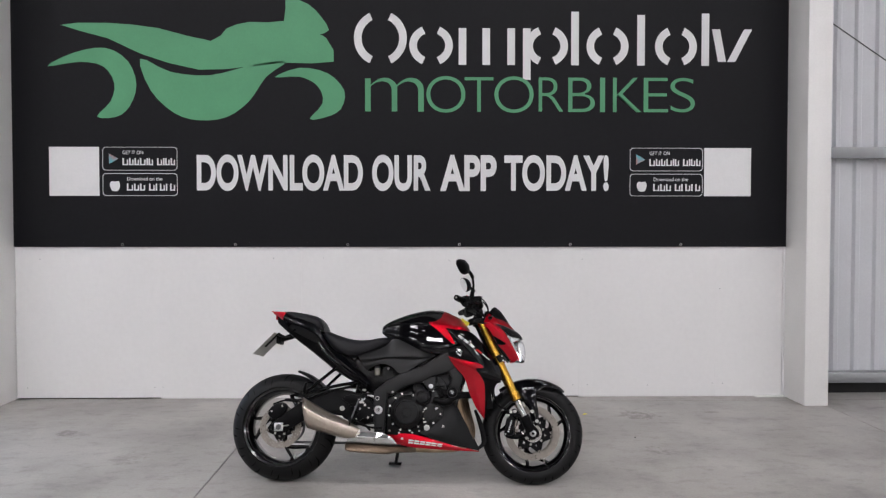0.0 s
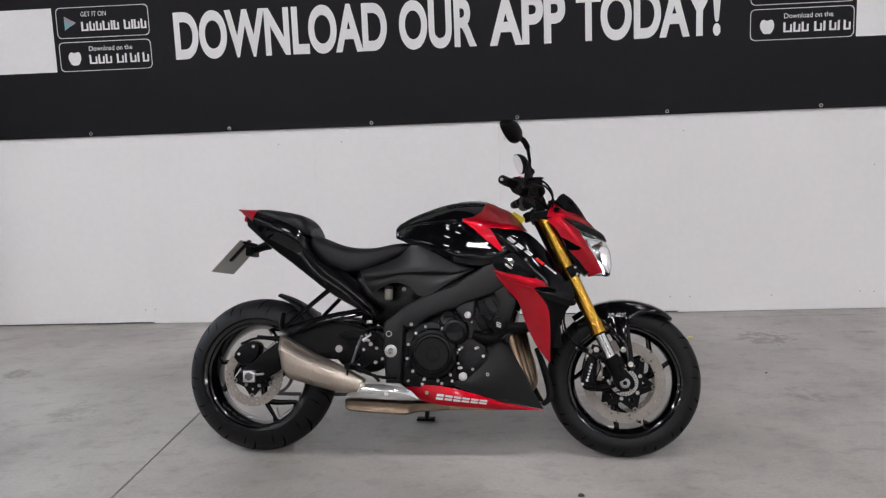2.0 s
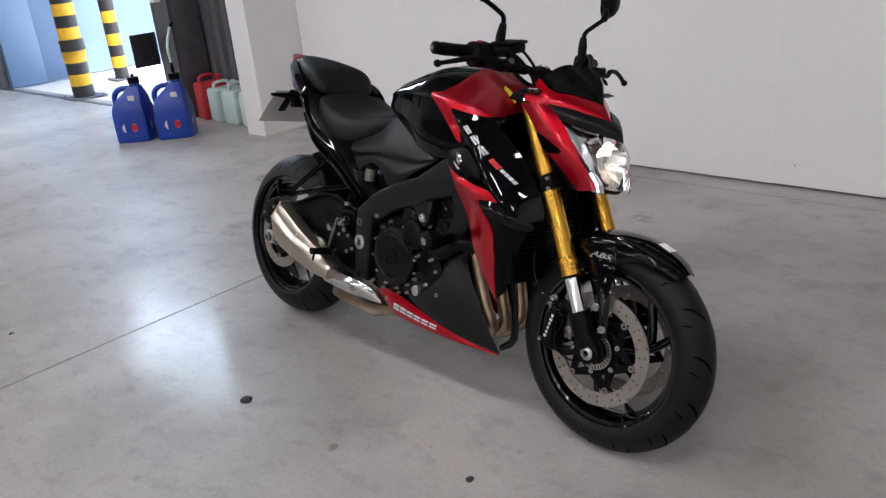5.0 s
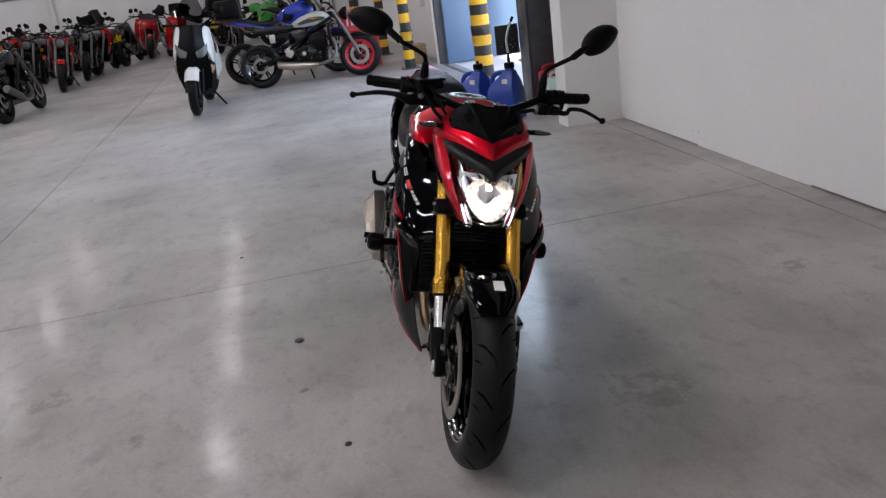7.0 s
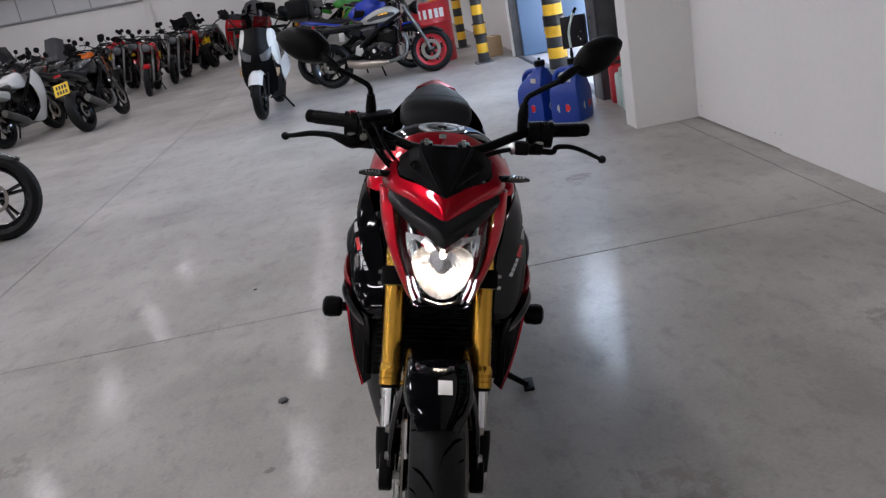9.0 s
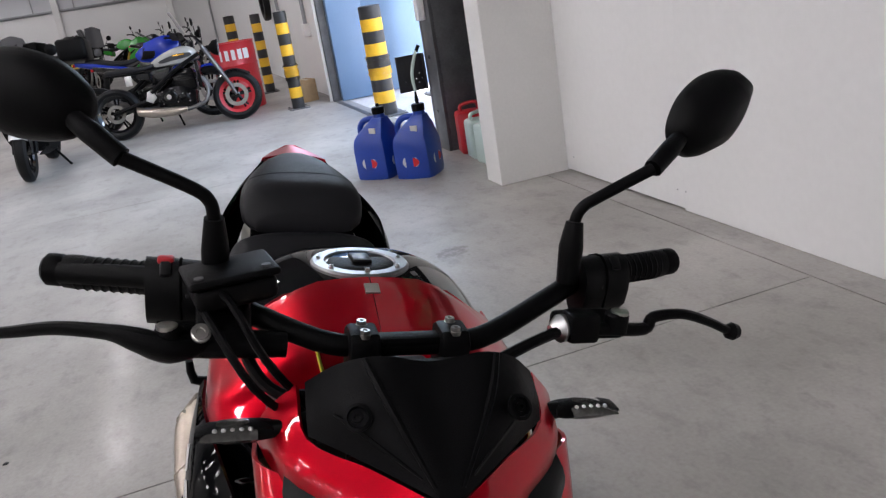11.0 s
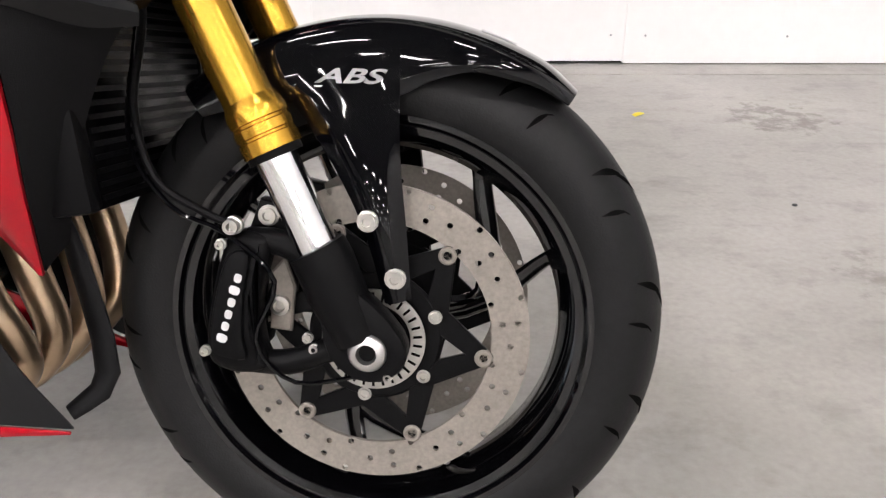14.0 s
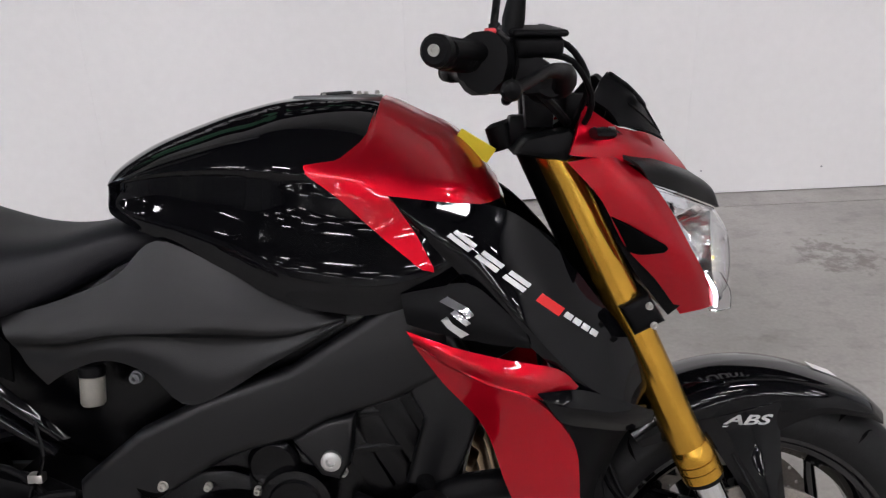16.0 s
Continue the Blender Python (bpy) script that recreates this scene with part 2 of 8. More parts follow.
def prism(outline, y0, y1, bevel=0.0, seg=2, smooth=0):
    """An outline in x and z, extruded from y0 to y1."""
    if smooth:
        outline = ring_spline(outline, smooth)
    bm = bmesh.new()
    a = [bm.verts.new((p[0], y0, p[1])) for p in outline]
    b = [bm.verts.new((p[0], y1, p[1])) for p in outline]
    n = len(a)
    bm.faces.new(a), bm.faces.new(b[::-1])
    for i in range(n):
        bm.faces.new((a[i], b[i], b[(i + 1) % n], a[(i + 1) % n]))
    bmesh.ops.recalc_face_normals(bm, faces=bm.faces)
    if bevel:
        rim = [e for e in bm.edges if abs(e.verts[0].co.y - e.verts[1].co.y) < 1e-6]
        bmesh.ops.bevel(bm, geom=rim, offset=bevel, segments=seg, affect="EDGES", profile=0.5)
    return bm


def tube(points, radius, seg=10, n=4, flat=1.0, caps=True):
    """A round bar along a smooth path; radius may be one number or one per point."""
    p = spline(points, n) if n > 1 and len(points) > 2 else np.array(points, float)
    rr = np.interp(np.linspace(0, 1, len(p)), np.linspace(0, 1, len(radius)), radius) if isinstance(radius, (list, tuple)) else np.full(len(p), radius)
    rows, side = [], None
    for i in range(len(p)):
        d = Vector(p[min(i + 1, len(p) - 1)] - p[max(i - 1, 0)]).normalized()
        if side is None:
            side = d.orthogonal().normalized()
        side = (side - d * side.dot(d)).normalized()
        up = d.cross(side)
        rows.append([Vector(p[i]) + float(rr[i]) * (math.cos(a) * side + flat * math.sin(a) * up) for a in np.linspace(0, 2 * math.pi, seg, endpoint=False)])
    return from_grid(rows, close_v=True, caps=caps)


def lathe(profile, at=(0, 0, 0), axis=(0, 1, 0), seg=32, caps=True):
    """A turned body: profile of (radius, distance along the axis)."""
    ax = Vector(axis).normalized()
    s = Vector((0, 0, 1)) if abs(ax.z) < 0.9 else Vector((1, 0, 0))
    s = (s - ax * s.dot(ax)).normalized()
    u = ax.cross(s)
    rows = [[Vector(at) + ax * h + max(r, 1e-5) * (math.cos(a) * s + math.sin(a) * u) for a in np.linspace(0, 2 * math.pi, seg, endpoint=False)] for r, h in profile]
    return from_grid(rows, close_v=True, caps=caps)


def torus_lathe(profile, at=(0, 0, 0), axis=(0, 1, 0), seg=48):
    """A closed ring profile turned about the axis."""
    ax = Vector(axis).normalized()
    s = Vector((0, 0, 1)) if abs(ax.z) < 0.9 else Vector((1, 0, 0))
    u = ax.cross(s)
    rows = [[Vector(at) + ax * h + r * (math.cos(a) * s + math.sin(a) * u) for r, h in profile] for a in np.linspace(0, 2 * math.pi, seg, endpoint=False)]
    return from_grid(rows, close_u=True, close_v=True)


def flipped(bm):
    for v in bm.verts:
        v.co.y = -v.co.y
    bmesh.ops.reverse_faces(bm, faces=bm.faces[:])
    return bm


def joined(*bms):
    """Several bodies as one mesh."""
    first = bms[0]
    for b in bms[1:]:
        me = bpy.data.meshes.new("piece")
        b.to_mesh(me)
        first.from_mesh(me)
        bpy.data.meshes.remove(me)
        b.free()
    return first


def moved(bm, m):
    bmesh.ops.transform(bm, matrix=m, verts=bm.verts[:])
    return bm


def mesh_of(name, bm, material, sharp=38):
    for f in bm.faces:
        f.smooth = True
    lim = radians(sharp)
    for e in bm.edges:
        if len(e.link_faces) == 2 and e.calc_face_angle(0) > lim:
            e.smooth = False
    me = bpy.data.meshes.new(name)
    bm.to_mesh(me)
    bm.free()
    me.materials.append(material)
    return me


def part(name, bm, material, parent, label="", sharp=38):
    ob = new(name, mesh_of(name, bm, material, sharp))
    ob.parent = parent
    if label:
        tagged(ob, label)
    return ob


def thing(name, label, category, m=None, group="", kind=""):
    ob = new(name)
    ob.empty_display_size = 0.1
    if m is not None:
        ob.matrix_world = m
    return tagged(ob, label, category, group, kind)


def solid(name, bm, material, label, category, kind="", m=None, group=""):
    ob = new(name, mesh_of(name, bm, material))
    if m is not None:
        ob.matrix_world = m
    return tagged(ob, label, category, group, kind)


def words(body, size, material, parent, name, m, label="", depth=0.0, squeeze=1.0, align="LEFT", bold=0.0, width=0.0):
    """Lettering in the built-in font as a mesh; width fits it to a length."""
    cu = bpy.data.curves.new(name, "FONT")
    cu.body, cu.size, cu.align_x, cu.extrude, cu.offset = body, size, align, depth, bold
    tmp = new(name, cu)
    bpy.context.view_layer.update()
    me = bpy.data.meshes.new_from_object(tmp.evaluated_get(bpy.context.evaluated_depsgraph_get()))
    bpy.data.objects.remove(tmp)
    bpy.data.curves.remove(cu)
    if width:
        xs = [v.co.x for v in me.vertices]
        squeeze = width / (max(xs) - min(xs))
    for v in me.vertices:
        v.co.x *= squeeze
    me.materials.clear()
    me.materials.append(material)
    ob = new(name, me)
    ob.parent = parent
    ob.matrix_local = m
    if label:
        tagged(ob, label)
    return ob

# ---- the hall ----
NORTH = 7.755
FAR, EAST, SOUTH = -26.0, 8.5, -34.0


def structure(name, bm, material, label, category):
    return solid(name, bm, material, label, category, "structure")


floor_ob = structure("floor", box(FAR - 0.2, EAST + 0.2, SOUTH - 0.2, 7.6, -0.25, -0.02), JOINT, "grey power-floated concrete floor with saw-cut joints", "floor")
structure("ceiling", box(FAR - 0.2, EAST + 0.2, SOUTH - 0.2, NORTH + 0.6, CEIL, CEIL + 0.15), ROOF, "grey profiled metal roof lining", "ceiling")
structure("wall_south", box(FAR - 0.2, EAST + 0.2, SOUTH - 0.2, SOUTH, -0.1, CEIL), WHITE_PANEL, "white painted hall wall", "wall")
structure("wall_east", box(EAST, EAST + 0.2, SOUTH, NORTH + 0.4, -0.1, CEIL), WHITE_PANEL, "white painted hall wall", "wall")


def ribbed(x0, x1, y, z0, z1, pitch=0.2, depth=0.03, along="x"):
    """Profiled sheet with trapezoid ribs."""
    pts = []
    x = x0
    while x < x1 - 1e-6:
        for f, d in ((0, 0), (0.6, 0), (0.7, depth), (0.9, depth)):
            if x + f * pitch < x1:
                pts.append((x + f * pitch, d))
        x += pitch
    pts.append((x1, 0))
    g = [[(px, y - d, z) if along == "x" else (y + d, px, z) for px, d in pts] for z in (z0, z1)]
    bm = from_grid(g)
    bmesh.ops.solidify(bm, geom=bm.faces[:], thickness=0.004)
    return bm


# far gable wall: white block dado with profiled cladding above, steel posts and rails
wall_west = structure("wall_west", box(FAR - 0.2, FAR, SOUTH, NORTH + 0.4, -0.1, CEIL), CLADDING, "far hall wall with white dado and grey cladding", "wall")
part("dado", box(FAR, FAR + 0.12, SOUTH, NORTH - 0.3, 0, 1.95, 0.01), WHITE_PANEL, wall_west)
for y in (-32.0, -26.9, -21.9, -16.8, -11.7, -6.6, -1.45, 3.1, 6.3):
    part("post", box(FAR + 0.02, FAR + 0.3, y - 0.09, y + 0.09, 0, CEIL, 0.005), WHITE_STEEL, wall_west)
for z in (1.98, 2.75, 4.6):
    part("rail", box(FAR, FAR + 0.16, SOUTH, NORTH - 0.3, z, z + 0.06, 0.004), RAIL, wall_west)
for y in np.arange(-33.2, 7.2, 1.15):
    part("panel_seam", box(FAR, FAR + 0.03, y, y + 0.03, 2.04, CEIL - 0.3, 0.004), RAIL, wall_west)

# long wall behind the motorcycle: white boards on a dark backing, between boxed columns
wall_north = structure("wall_north", box(-3.34, 3.76, NORTH + 0.03, NORTH + 0.2, -0.1, CEIL), SHADOW_GAP, "white boarded wall with thin seams and a dark gap at the floor", "wall")
BOARDS = [-3.112, -1.875, -0.66, 0.582, 1.752, 2.95, 3.545, 3.61]
for i in range(len(BOARDS) - 1):
    gap = (0.012, 0.002, 0.011, 0.013, 0.004, 0.003, 0.002)[i]
    seam = 0.004 if i == 5 else 0.0003
    for z0, z1 in ((gap, 2.44), (2.442, 4.88), (4.882, CEIL)):
        part("board", box(BOARDS[i] + 0.0001, BOARDS[i + 1] - (seam if i == 5 else 0.0002), NORTH, NORTH + 0.028, z0, z1, 0.0005, 1), WHITE_PANEL, wall_north)
for x, z in ((-3.02, 0.10), (-1.93, 0.10), (-1.86, 0.102), (-0.90, 1.22), (-0.47, 1.22), (0.69, 0.12), (1.70, 0.11), (1.83, 0.108), (2.36, 0.105), (2.93, 0.12), (3.02, 0.115), (2.99, 0.95), (-2.9, 1.21), (0.62, 1.2), (1.78, 1.21)):
    part("screw", lathe([(0.0045, 0), (0.004, -0.002), (0.001, -0.003)], (x, NORTH, z), seg=8), RAIL, wall_north)

structure("column_west", box(-3.345, -3.115, 7.287, NORTH + 0.2, 0, CEIL, 0.006), WHITE_STEEL, "white boxed-in steel column with a scuffed foot", "column")
column_e = structure("column_east", box(3.565, 3.765, 7.365, NORTH + 0.2, 0, CEIL, 0.006), WHITE_STEEL, "white boxed-in steel column with a scuffed foot", "column")
part("base_trim", box(3.3, 3.56, 7.7, NORTH - 0.002, 0.002, 0.012, 0.003), WHITE_STEEL, column_e)

# bay to the east of the column: grey profiled cladding on rails
clad = structure("cladding_east", ribbed(3.775, EAST, 7.98, 0.12, CEIL, 0.19, 0.032), CLADDING, "grey profiled metal cladding with horizontal rails", "wall")
part("rail", box(3.77, EAST, 7.86, 7.95, 2.10, 2.20, 0.006), RAIL, clad)
part("rail", box(3.77, EAST, 7.84, 7.94, 4.4, 4.5, 0.006), RAIL, clad)
part("base_rail", box(3.77, EAST, 7.83, 7.96, 0.10, 0.19, 0.006), RAIL, clad)
# solid dark strip in place of the shade under the base rail
part("base_gap", box(3.77, EAST, 7.9, 7.985, -0.1, 0.1), SHADOW_GAP, clad)
part("brace", tube([(3.8, 7.9, 3.45), (EAST, 7.9, 0.3)], 0.006, 8, 1), DARK_STEEL, clad)
structure("wall_outer", box(3.775, EAST, 8.0, 8.15, -0.1, CEIL), DARK_CLADDING, "outer wall leaf", "wall")

# doorway bay
jamb_e = structure("door_frame_east", box(-4.69, -4.64, 7.42, 7.72, 0, CEIL, 0.004), DARK_STEEL, "dark galvanised steel roller-door guide", "door frame")
part("flange", box(-4.64, -4.42, 7.42, 7.45, 0, CEIL, 0.004), DARK_STEEL, jamb_e)
part("web", box(-4.46, -4.42, 7.45, 7.72, 0, CEIL, 0.004), DARK_STEEL, jamb_e)
for z in np.arange(0.3, 4.0, 0.42):
    part("bolt", lathe([(0.014, 0), (0.014, -0.008), (0.004, -0.011)], (-4.56, 7.42, z), seg=8), STEEL_BRIGHT, jamb_e)
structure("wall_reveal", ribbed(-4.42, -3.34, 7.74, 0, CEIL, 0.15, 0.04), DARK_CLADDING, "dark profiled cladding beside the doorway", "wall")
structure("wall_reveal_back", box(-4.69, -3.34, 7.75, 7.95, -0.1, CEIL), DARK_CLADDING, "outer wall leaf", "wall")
structure("lintel", box(-8.72, -4.64, 7.45, 7.95, 3.4, CEIL), WHITE_PANEL, "white panel over the doorway", "wall")
structure("wall_northwest", box(FAR, -8.72, 7.52, 7.95, -0.1, CEIL), WHITE_PANEL, "white painted hall wall beyond the doorway", "wall")
jamb_w = structure("door_frame_west", box(-8.76, -8.70, 7.43, 7.95, 0, 3.4, 0.004), DARK_STEEL, "grey steel door guide", "door frame")
part("edge_trim", box(-8.80, -8.765, 7.40, 7.51, 0, 3.4, 0.004), WHITE_STEEL, jamb_w)
structure("threshold", box(-8.7, -4.69, 7.44, 7.5, -0.02, 0.004, 0.001), DARK_STEEL, "steel threshold strip across the doorway", "threshold")
door = structure("door_1", box(-8.69, -8.62, 7.97, 11.0, 0.01, 3.35, 0.006), BLUE_DOOR, "pale blue steel door leaf standing open", "door")
part("jamb_lining", box(-8.695, -8.60, 7.53, 7.965, 0.0, 3.35, 0.004), BLUE_DOOR, door)

# yard outside
structure("ground", box(-400, 400, 7.6, 400, -0.3, -0.012), mat("yard_concrete", (0.72, 0.71, 0.70), 0.8, wear=0.2, wear_scale=0.7, grain=0.1, grain_scale=30), "pale concrete yard outside the doorway", "ground")

# ceiling lamps in two rows
LAMP_SHELL = mat("lamp_housing", (0.7, 0.7, 0.7), 0.4, grain=0.02, wear=0.03)
LAMP_GLOW = glow("lamp_diffuser", (1.0, 0.99, 1.0), 1)
FAR_GLOW = glow("far_lamp_diffuser", (1.0, 0.99, 1.0), 9)
FAR_ROWS = [(y, [(x, 0) for x in (-19.8, -15.4, -10.9, -6.5, -2.1, 2.3, 6.7)]) for y in (-17.3, -22.3, -27.3, -32.0)]
for y, row in LAMP_ROWS + FAR_ROWS:
    for x, watts in row:
        lamp = thing("ceiling_light", "white linear warehouse lamp hanging under the roof", "ceiling light", pose(x, y, CEIL - 0.35), "warehouse lamps")
        part("housing", box(-0.68, 0.68, -0.20, 0.20, 0.02, 0.1, 0.01), LAMP_SHELL, lamp)
        part("diffuser", box(-0.65, 0.65, -0.17, 0.17, 0.005, 0.018, 0.003), LAMP_GLOW if watts else FAR_GLOW, lamp)
        for sx in (-0.5, 0.5):
            part("hanger", tube([(sx, 0, 0.09), (sx, 0, 0.36)], 0.004, 6, 1), DARK_STEEL, lamp)
        if not watts:
            continue
        la = bpy.data.lights.new("lamp_light", "AREA")
        la.shape, la.size, la.size_y, la.energy, la.color = "RECTANGLE", 1.3, 0.34, watts, (1.0, 0.985, 1.02)
        lo = new("lamp_light", la)
        lo.matrix_world = pose(x, y, CEIL - 0.352)

# added area lamp, out of view under the doorway's head, standing in for skylight
spill = bpy.data.lights.new("doorway_daylight", "AREA")
spill.shape, spill.size, spill.size_y, spill.energy, spill.color = "RECTANGLE", 2.3, 0.9, 42, (0.66, 0.82, 1.0)
spill_ob = new("doorway_daylight", spill)
spill_ob.matrix_world = look((-5.95, 7.74, 2.94), (-5.6, 4.9, 1.7))

# ---- the motorcycle on its stand ----
RUBBER = mat("tyre_rubber", (0.0075, 0.0075, 0.008), 0.48, spec=0.18, wear=0.25, wear_scale=14, grain=0.16, grain_scale=120, bump=0.15, bump_scale=400)
# near-black colour stands in for the shade inside grooves, slots and holes
GROOVE = mat("tyre_groove", (0.0012, 0.0012, 0.0012), 0.9, spec=0.03, grain=0.1, wear=0.1)
GLOSS = mat("gloss_black_paint", (0.0012, 0.0012, 0.0017), 0.04, spec=0.14, coat=0.20, wear=0.1, wear_scale=8, grain=0.02)
RED = mat("candy_red_paint", (0.44, 0.002, 0.012), 0.31, metal=0.75, spec=0.04, coat=0.65, grain=0.05, grain_scale=900, wear=0.03, wear_scale=5)
MATTE = mat("textured_black_plastic", (0.0024, 0.0024, 0.0028), 0.42, spec=0.09, grain=0.2, grain_scale=300, wear=0.15, wear_scale=9, bump=0.25, bump_scale=900)
SATIN = mat("satin_charcoal_plastic", (0.0030, 0.0031, 0.0036), 0.34, spec=0.30, grain=0.12, grain_scale=300, wear=0.12, wear_scale=6, bump=0.12, bump_scale=900)
ENGINE = mat("black_engine_paint", (0.0010, 0.0010, 0.0013), 0.15, spec=0.2, grain=0.15, grain_scale=120, wear=0.2, wear_scale=12, bump=0.2, bump_scale=500)
RIM = mat("gloss_black_rim", (0.0015, 0.0015, 0.002), 0.09, spec=0.3, coat=0.5, wear=0.15, wear_scale=10, grain=0.05)
GOLD = mat("gold_anodised", (0.58, 0.315, 0.045), 0.22, metal=0.95, grain=0.05, grain_scale=60, wear=0.06, wear_scale=8)
CHROME = mat("chrome", (0.75, 0.75, 0.75), 0.1, metal=1, wear=0.05, grain=0.02)
ZINC = mat("zinc_bolt", (0.48, 0.465, 0.435), 0.3, metal=1, wear=0.15, wear_scale=80, grain=0.05)
DISC = mat("brake_disc_steel", (0.24, 0.217, 0.19), 0.5, metal=0.35, spec=0.3, wear=0.15, wear_scale=20, grain=0.12, grain_scale=250)
TITAN = mat("bronzed_steel", (0.50, 0.435, 0.365), 0.30, metal=0.95, wear=0.15, wear_scale=7, grain=0.05, grain_scale=80)
HEADER = mat("heat_stained_steel", (0.45, 0.33, 0.22), 0.3, metal=0.95, wear=0.35, wear_scale=10, grain=0.08)
ALLOY = mat("polished_alloy", (0.56, 0.56, 0.55), 0.32, metal=1, wear=0.12, wear_scale=25, grain=0.06)
SEAT = mat("black_seat_vinyl", (0.005, 0.005, 0.007), 0.5, spec=0.28, grain=0.1, grain_scale=250, wear=0.08, wear_scale=7, bump=0.3, bump_scale=700)
WHITE_MARK = mat("silver_white_mark", (0.56, 0.56, 0.56), 0.3, wear=0.04, grain=0.03)
RED_MARK = mat("red_mark", (0.6, 0.01, 0.01), 0.3, wear=0.04, grain=0.03)
LENS = glass("clear_lamp_lens", (0.97, 0.98, 1.0), 0.0, 1.3)
REFLECT = mat("lamp_reflector", (0.8, 0.8, 0.8), 0.12, metal=1, wear=0.05, grain=0.03)
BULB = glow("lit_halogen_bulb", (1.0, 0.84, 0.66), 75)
DRL = glow("lit_position_lamp", (0.86, 0.9, 1.0), 1.4, 0.12)
TAIL_RED = mat("red_tail_lens", (0.4, 0.005, 0.01), 0.1, coat=1, wear=0.05, grain=0.03)
PLATE_BACK = mat("plate_plastic", (0.55, 0.54, 0.50), 0.4, wear=0.08, wear_scale=12, grain=0.03)
MIRROR = mat("mirror_glass", (0.8, 0.8, 0.8), 0.02, metal=1, wear=0.02, grain=0.01)
TAG = mat("yellow_tag", (0.75, 0.62, 0.04), 0.5, wear=0.06, grain=0.04)

bike = thing("motorcycle", "red and black naked sports motorcycle leaning on its side stand", "motorcycle", pose(0.303, 5.4215, 0, -13.3, 0, -4.2))


def ring(outer, inner, half, edge=0.003):
    return [(outer, -half + edge), (outer, half - edge), (outer - edge, half), (inner + edge, half), (inner, half - edge), (inner, -half + edge), (inner + edge, -half), (outer - edge, -half)]


def tyre_profile(R, w, n=14):
    """Rounded road tyre: crown, shoulder, sidewall, bead."""
    out = []
    for k in range(n + 1):
        a = radians(-78 + 156 * k / n)
        out.append((R - 0.52 * w * (1 - math.cos(a)), 0.51 * w * math.sin(a)))
    return out + [(R - 0.068, 0.47 * w), (R - 0.082, 0.40 * w), (R - 0.086, 0.36 * w), (R - 0.086, -0.36 * w), (R - 0.082, -0.40 * w), (R - 0.068, -0.47 * w)]


def on_tyre(R, w, turn, side):
    """A point on the tread: turn about the axle, side from -1 to 1 across the crown."""
    a = radians(78 * side)
    r = R - 0.52 * w * (1 - math.cos(a)) + 0.0007
    return Vector((r * math.sin(turn), 0.51 * w * math.sin(a), r * math.cos(turn)))


def tread(R, w, count):
    """Curved sipes across the tread: thin strips laid on the rubber, the cuts' shade put into their dark colour."""
    bm = bmesh.new()
    for k in range(count):
        base = 2 * math.pi * k / count
        for sgn in (1, -1):
            for s0, s1, a0, a1, wd in ((0.05, 0.42, 0.0, 0.16, 0.010), (0.25, 0.75, 0.11, 0.22, 0.009), (0.55, 0.92, 0.02, 0.07, 0.006)):
                rows = []
                for i in range(7):
                    f = i / 6
                    s = sgn * (s0 + (s1 - s0) * f)
                    a = base + (0.5 * 2 * math.pi / count if sgn < 0 else 0) - (a0 + (a1 - a0) * math.sqrt(f))
                    half = wd * math.sin(math.pi * min(0.95, max(0.12, f))) / R / 2
                    rows.append((on_tyre(R, w, a - half, s), on_tyre(R, w, a + half, s)))
                vs = [[bm.verts.new(p) for p in r] for r in rows]
                for i in range(6):
                    bm.faces.new((vs[i][0], vs[i][1], vs[i + 1][1], vs[i + 1][0]))
    return bm


def drilled(outer, inner, half, n, rows, hole=0.0033):
    """A brake rotor with real holes drilled through it."""
    bm = bmesh.new()
    m = len(rows[0])
    edges = np.linspace(inner, outer, m + 1)

    def at(r, a):
        return bm.verts.new((r * math.sin(a), -half, r * math.cos(a)))
    grid = [[at(r, 2 * math.pi * i / n) for r in edges] for i in range(n)]
    for i in range(n):
        for j in range(m):
            q = (grid[i][j], grid[(i + 1) % n][j], grid[(i + 1) % n][j + 1], grid[i][j + 1])
            if rows[i % len(rows)][j] == "o":
                c = sum((v.co for v in q), Vector()) / 4
                am, rm = 2 * math.pi * (i + 0.5) / n, (edges[j] + edges[j + 1]) / 2
                t, u = Vector((math.cos(am), 0, -math.sin(am))), Vector((math.sin(am), 0, math.cos(am)))
                o = []
                for k in range(8):
                    b = radians(225 + 45 * k)
                    o.append(bm.verts.new(c + hole * (math.cos(b) * t + math.sin(b) * u)))
                for k in range(4):
                    bm.faces.new((q[k], o[(2 * k + 1) % 8], o[2 * k]))
                    bm.faces.new((q[k], q[(k + 1) % 4], o[(2 * k + 1) % 8]))
                    bm.faces.new((q[(k + 1) % 4], o[(2 * k + 2) % 8], o[(2 * k + 1) % 8]))
            else:
                bm.faces.new(q)
    bmesh.ops.recalc_face_normals(bm, faces=bm.faces)
    bmesh.ops.solidify(bm, geom=bm.faces[:], thickness=2 * half)
    cy = sum(v.co.y for v in bm.verts) / len(bm.verts)
    for v in bm.verts:
        v.co.y -= cy
    return bm


from mathutils.bvhtree import BVHTree


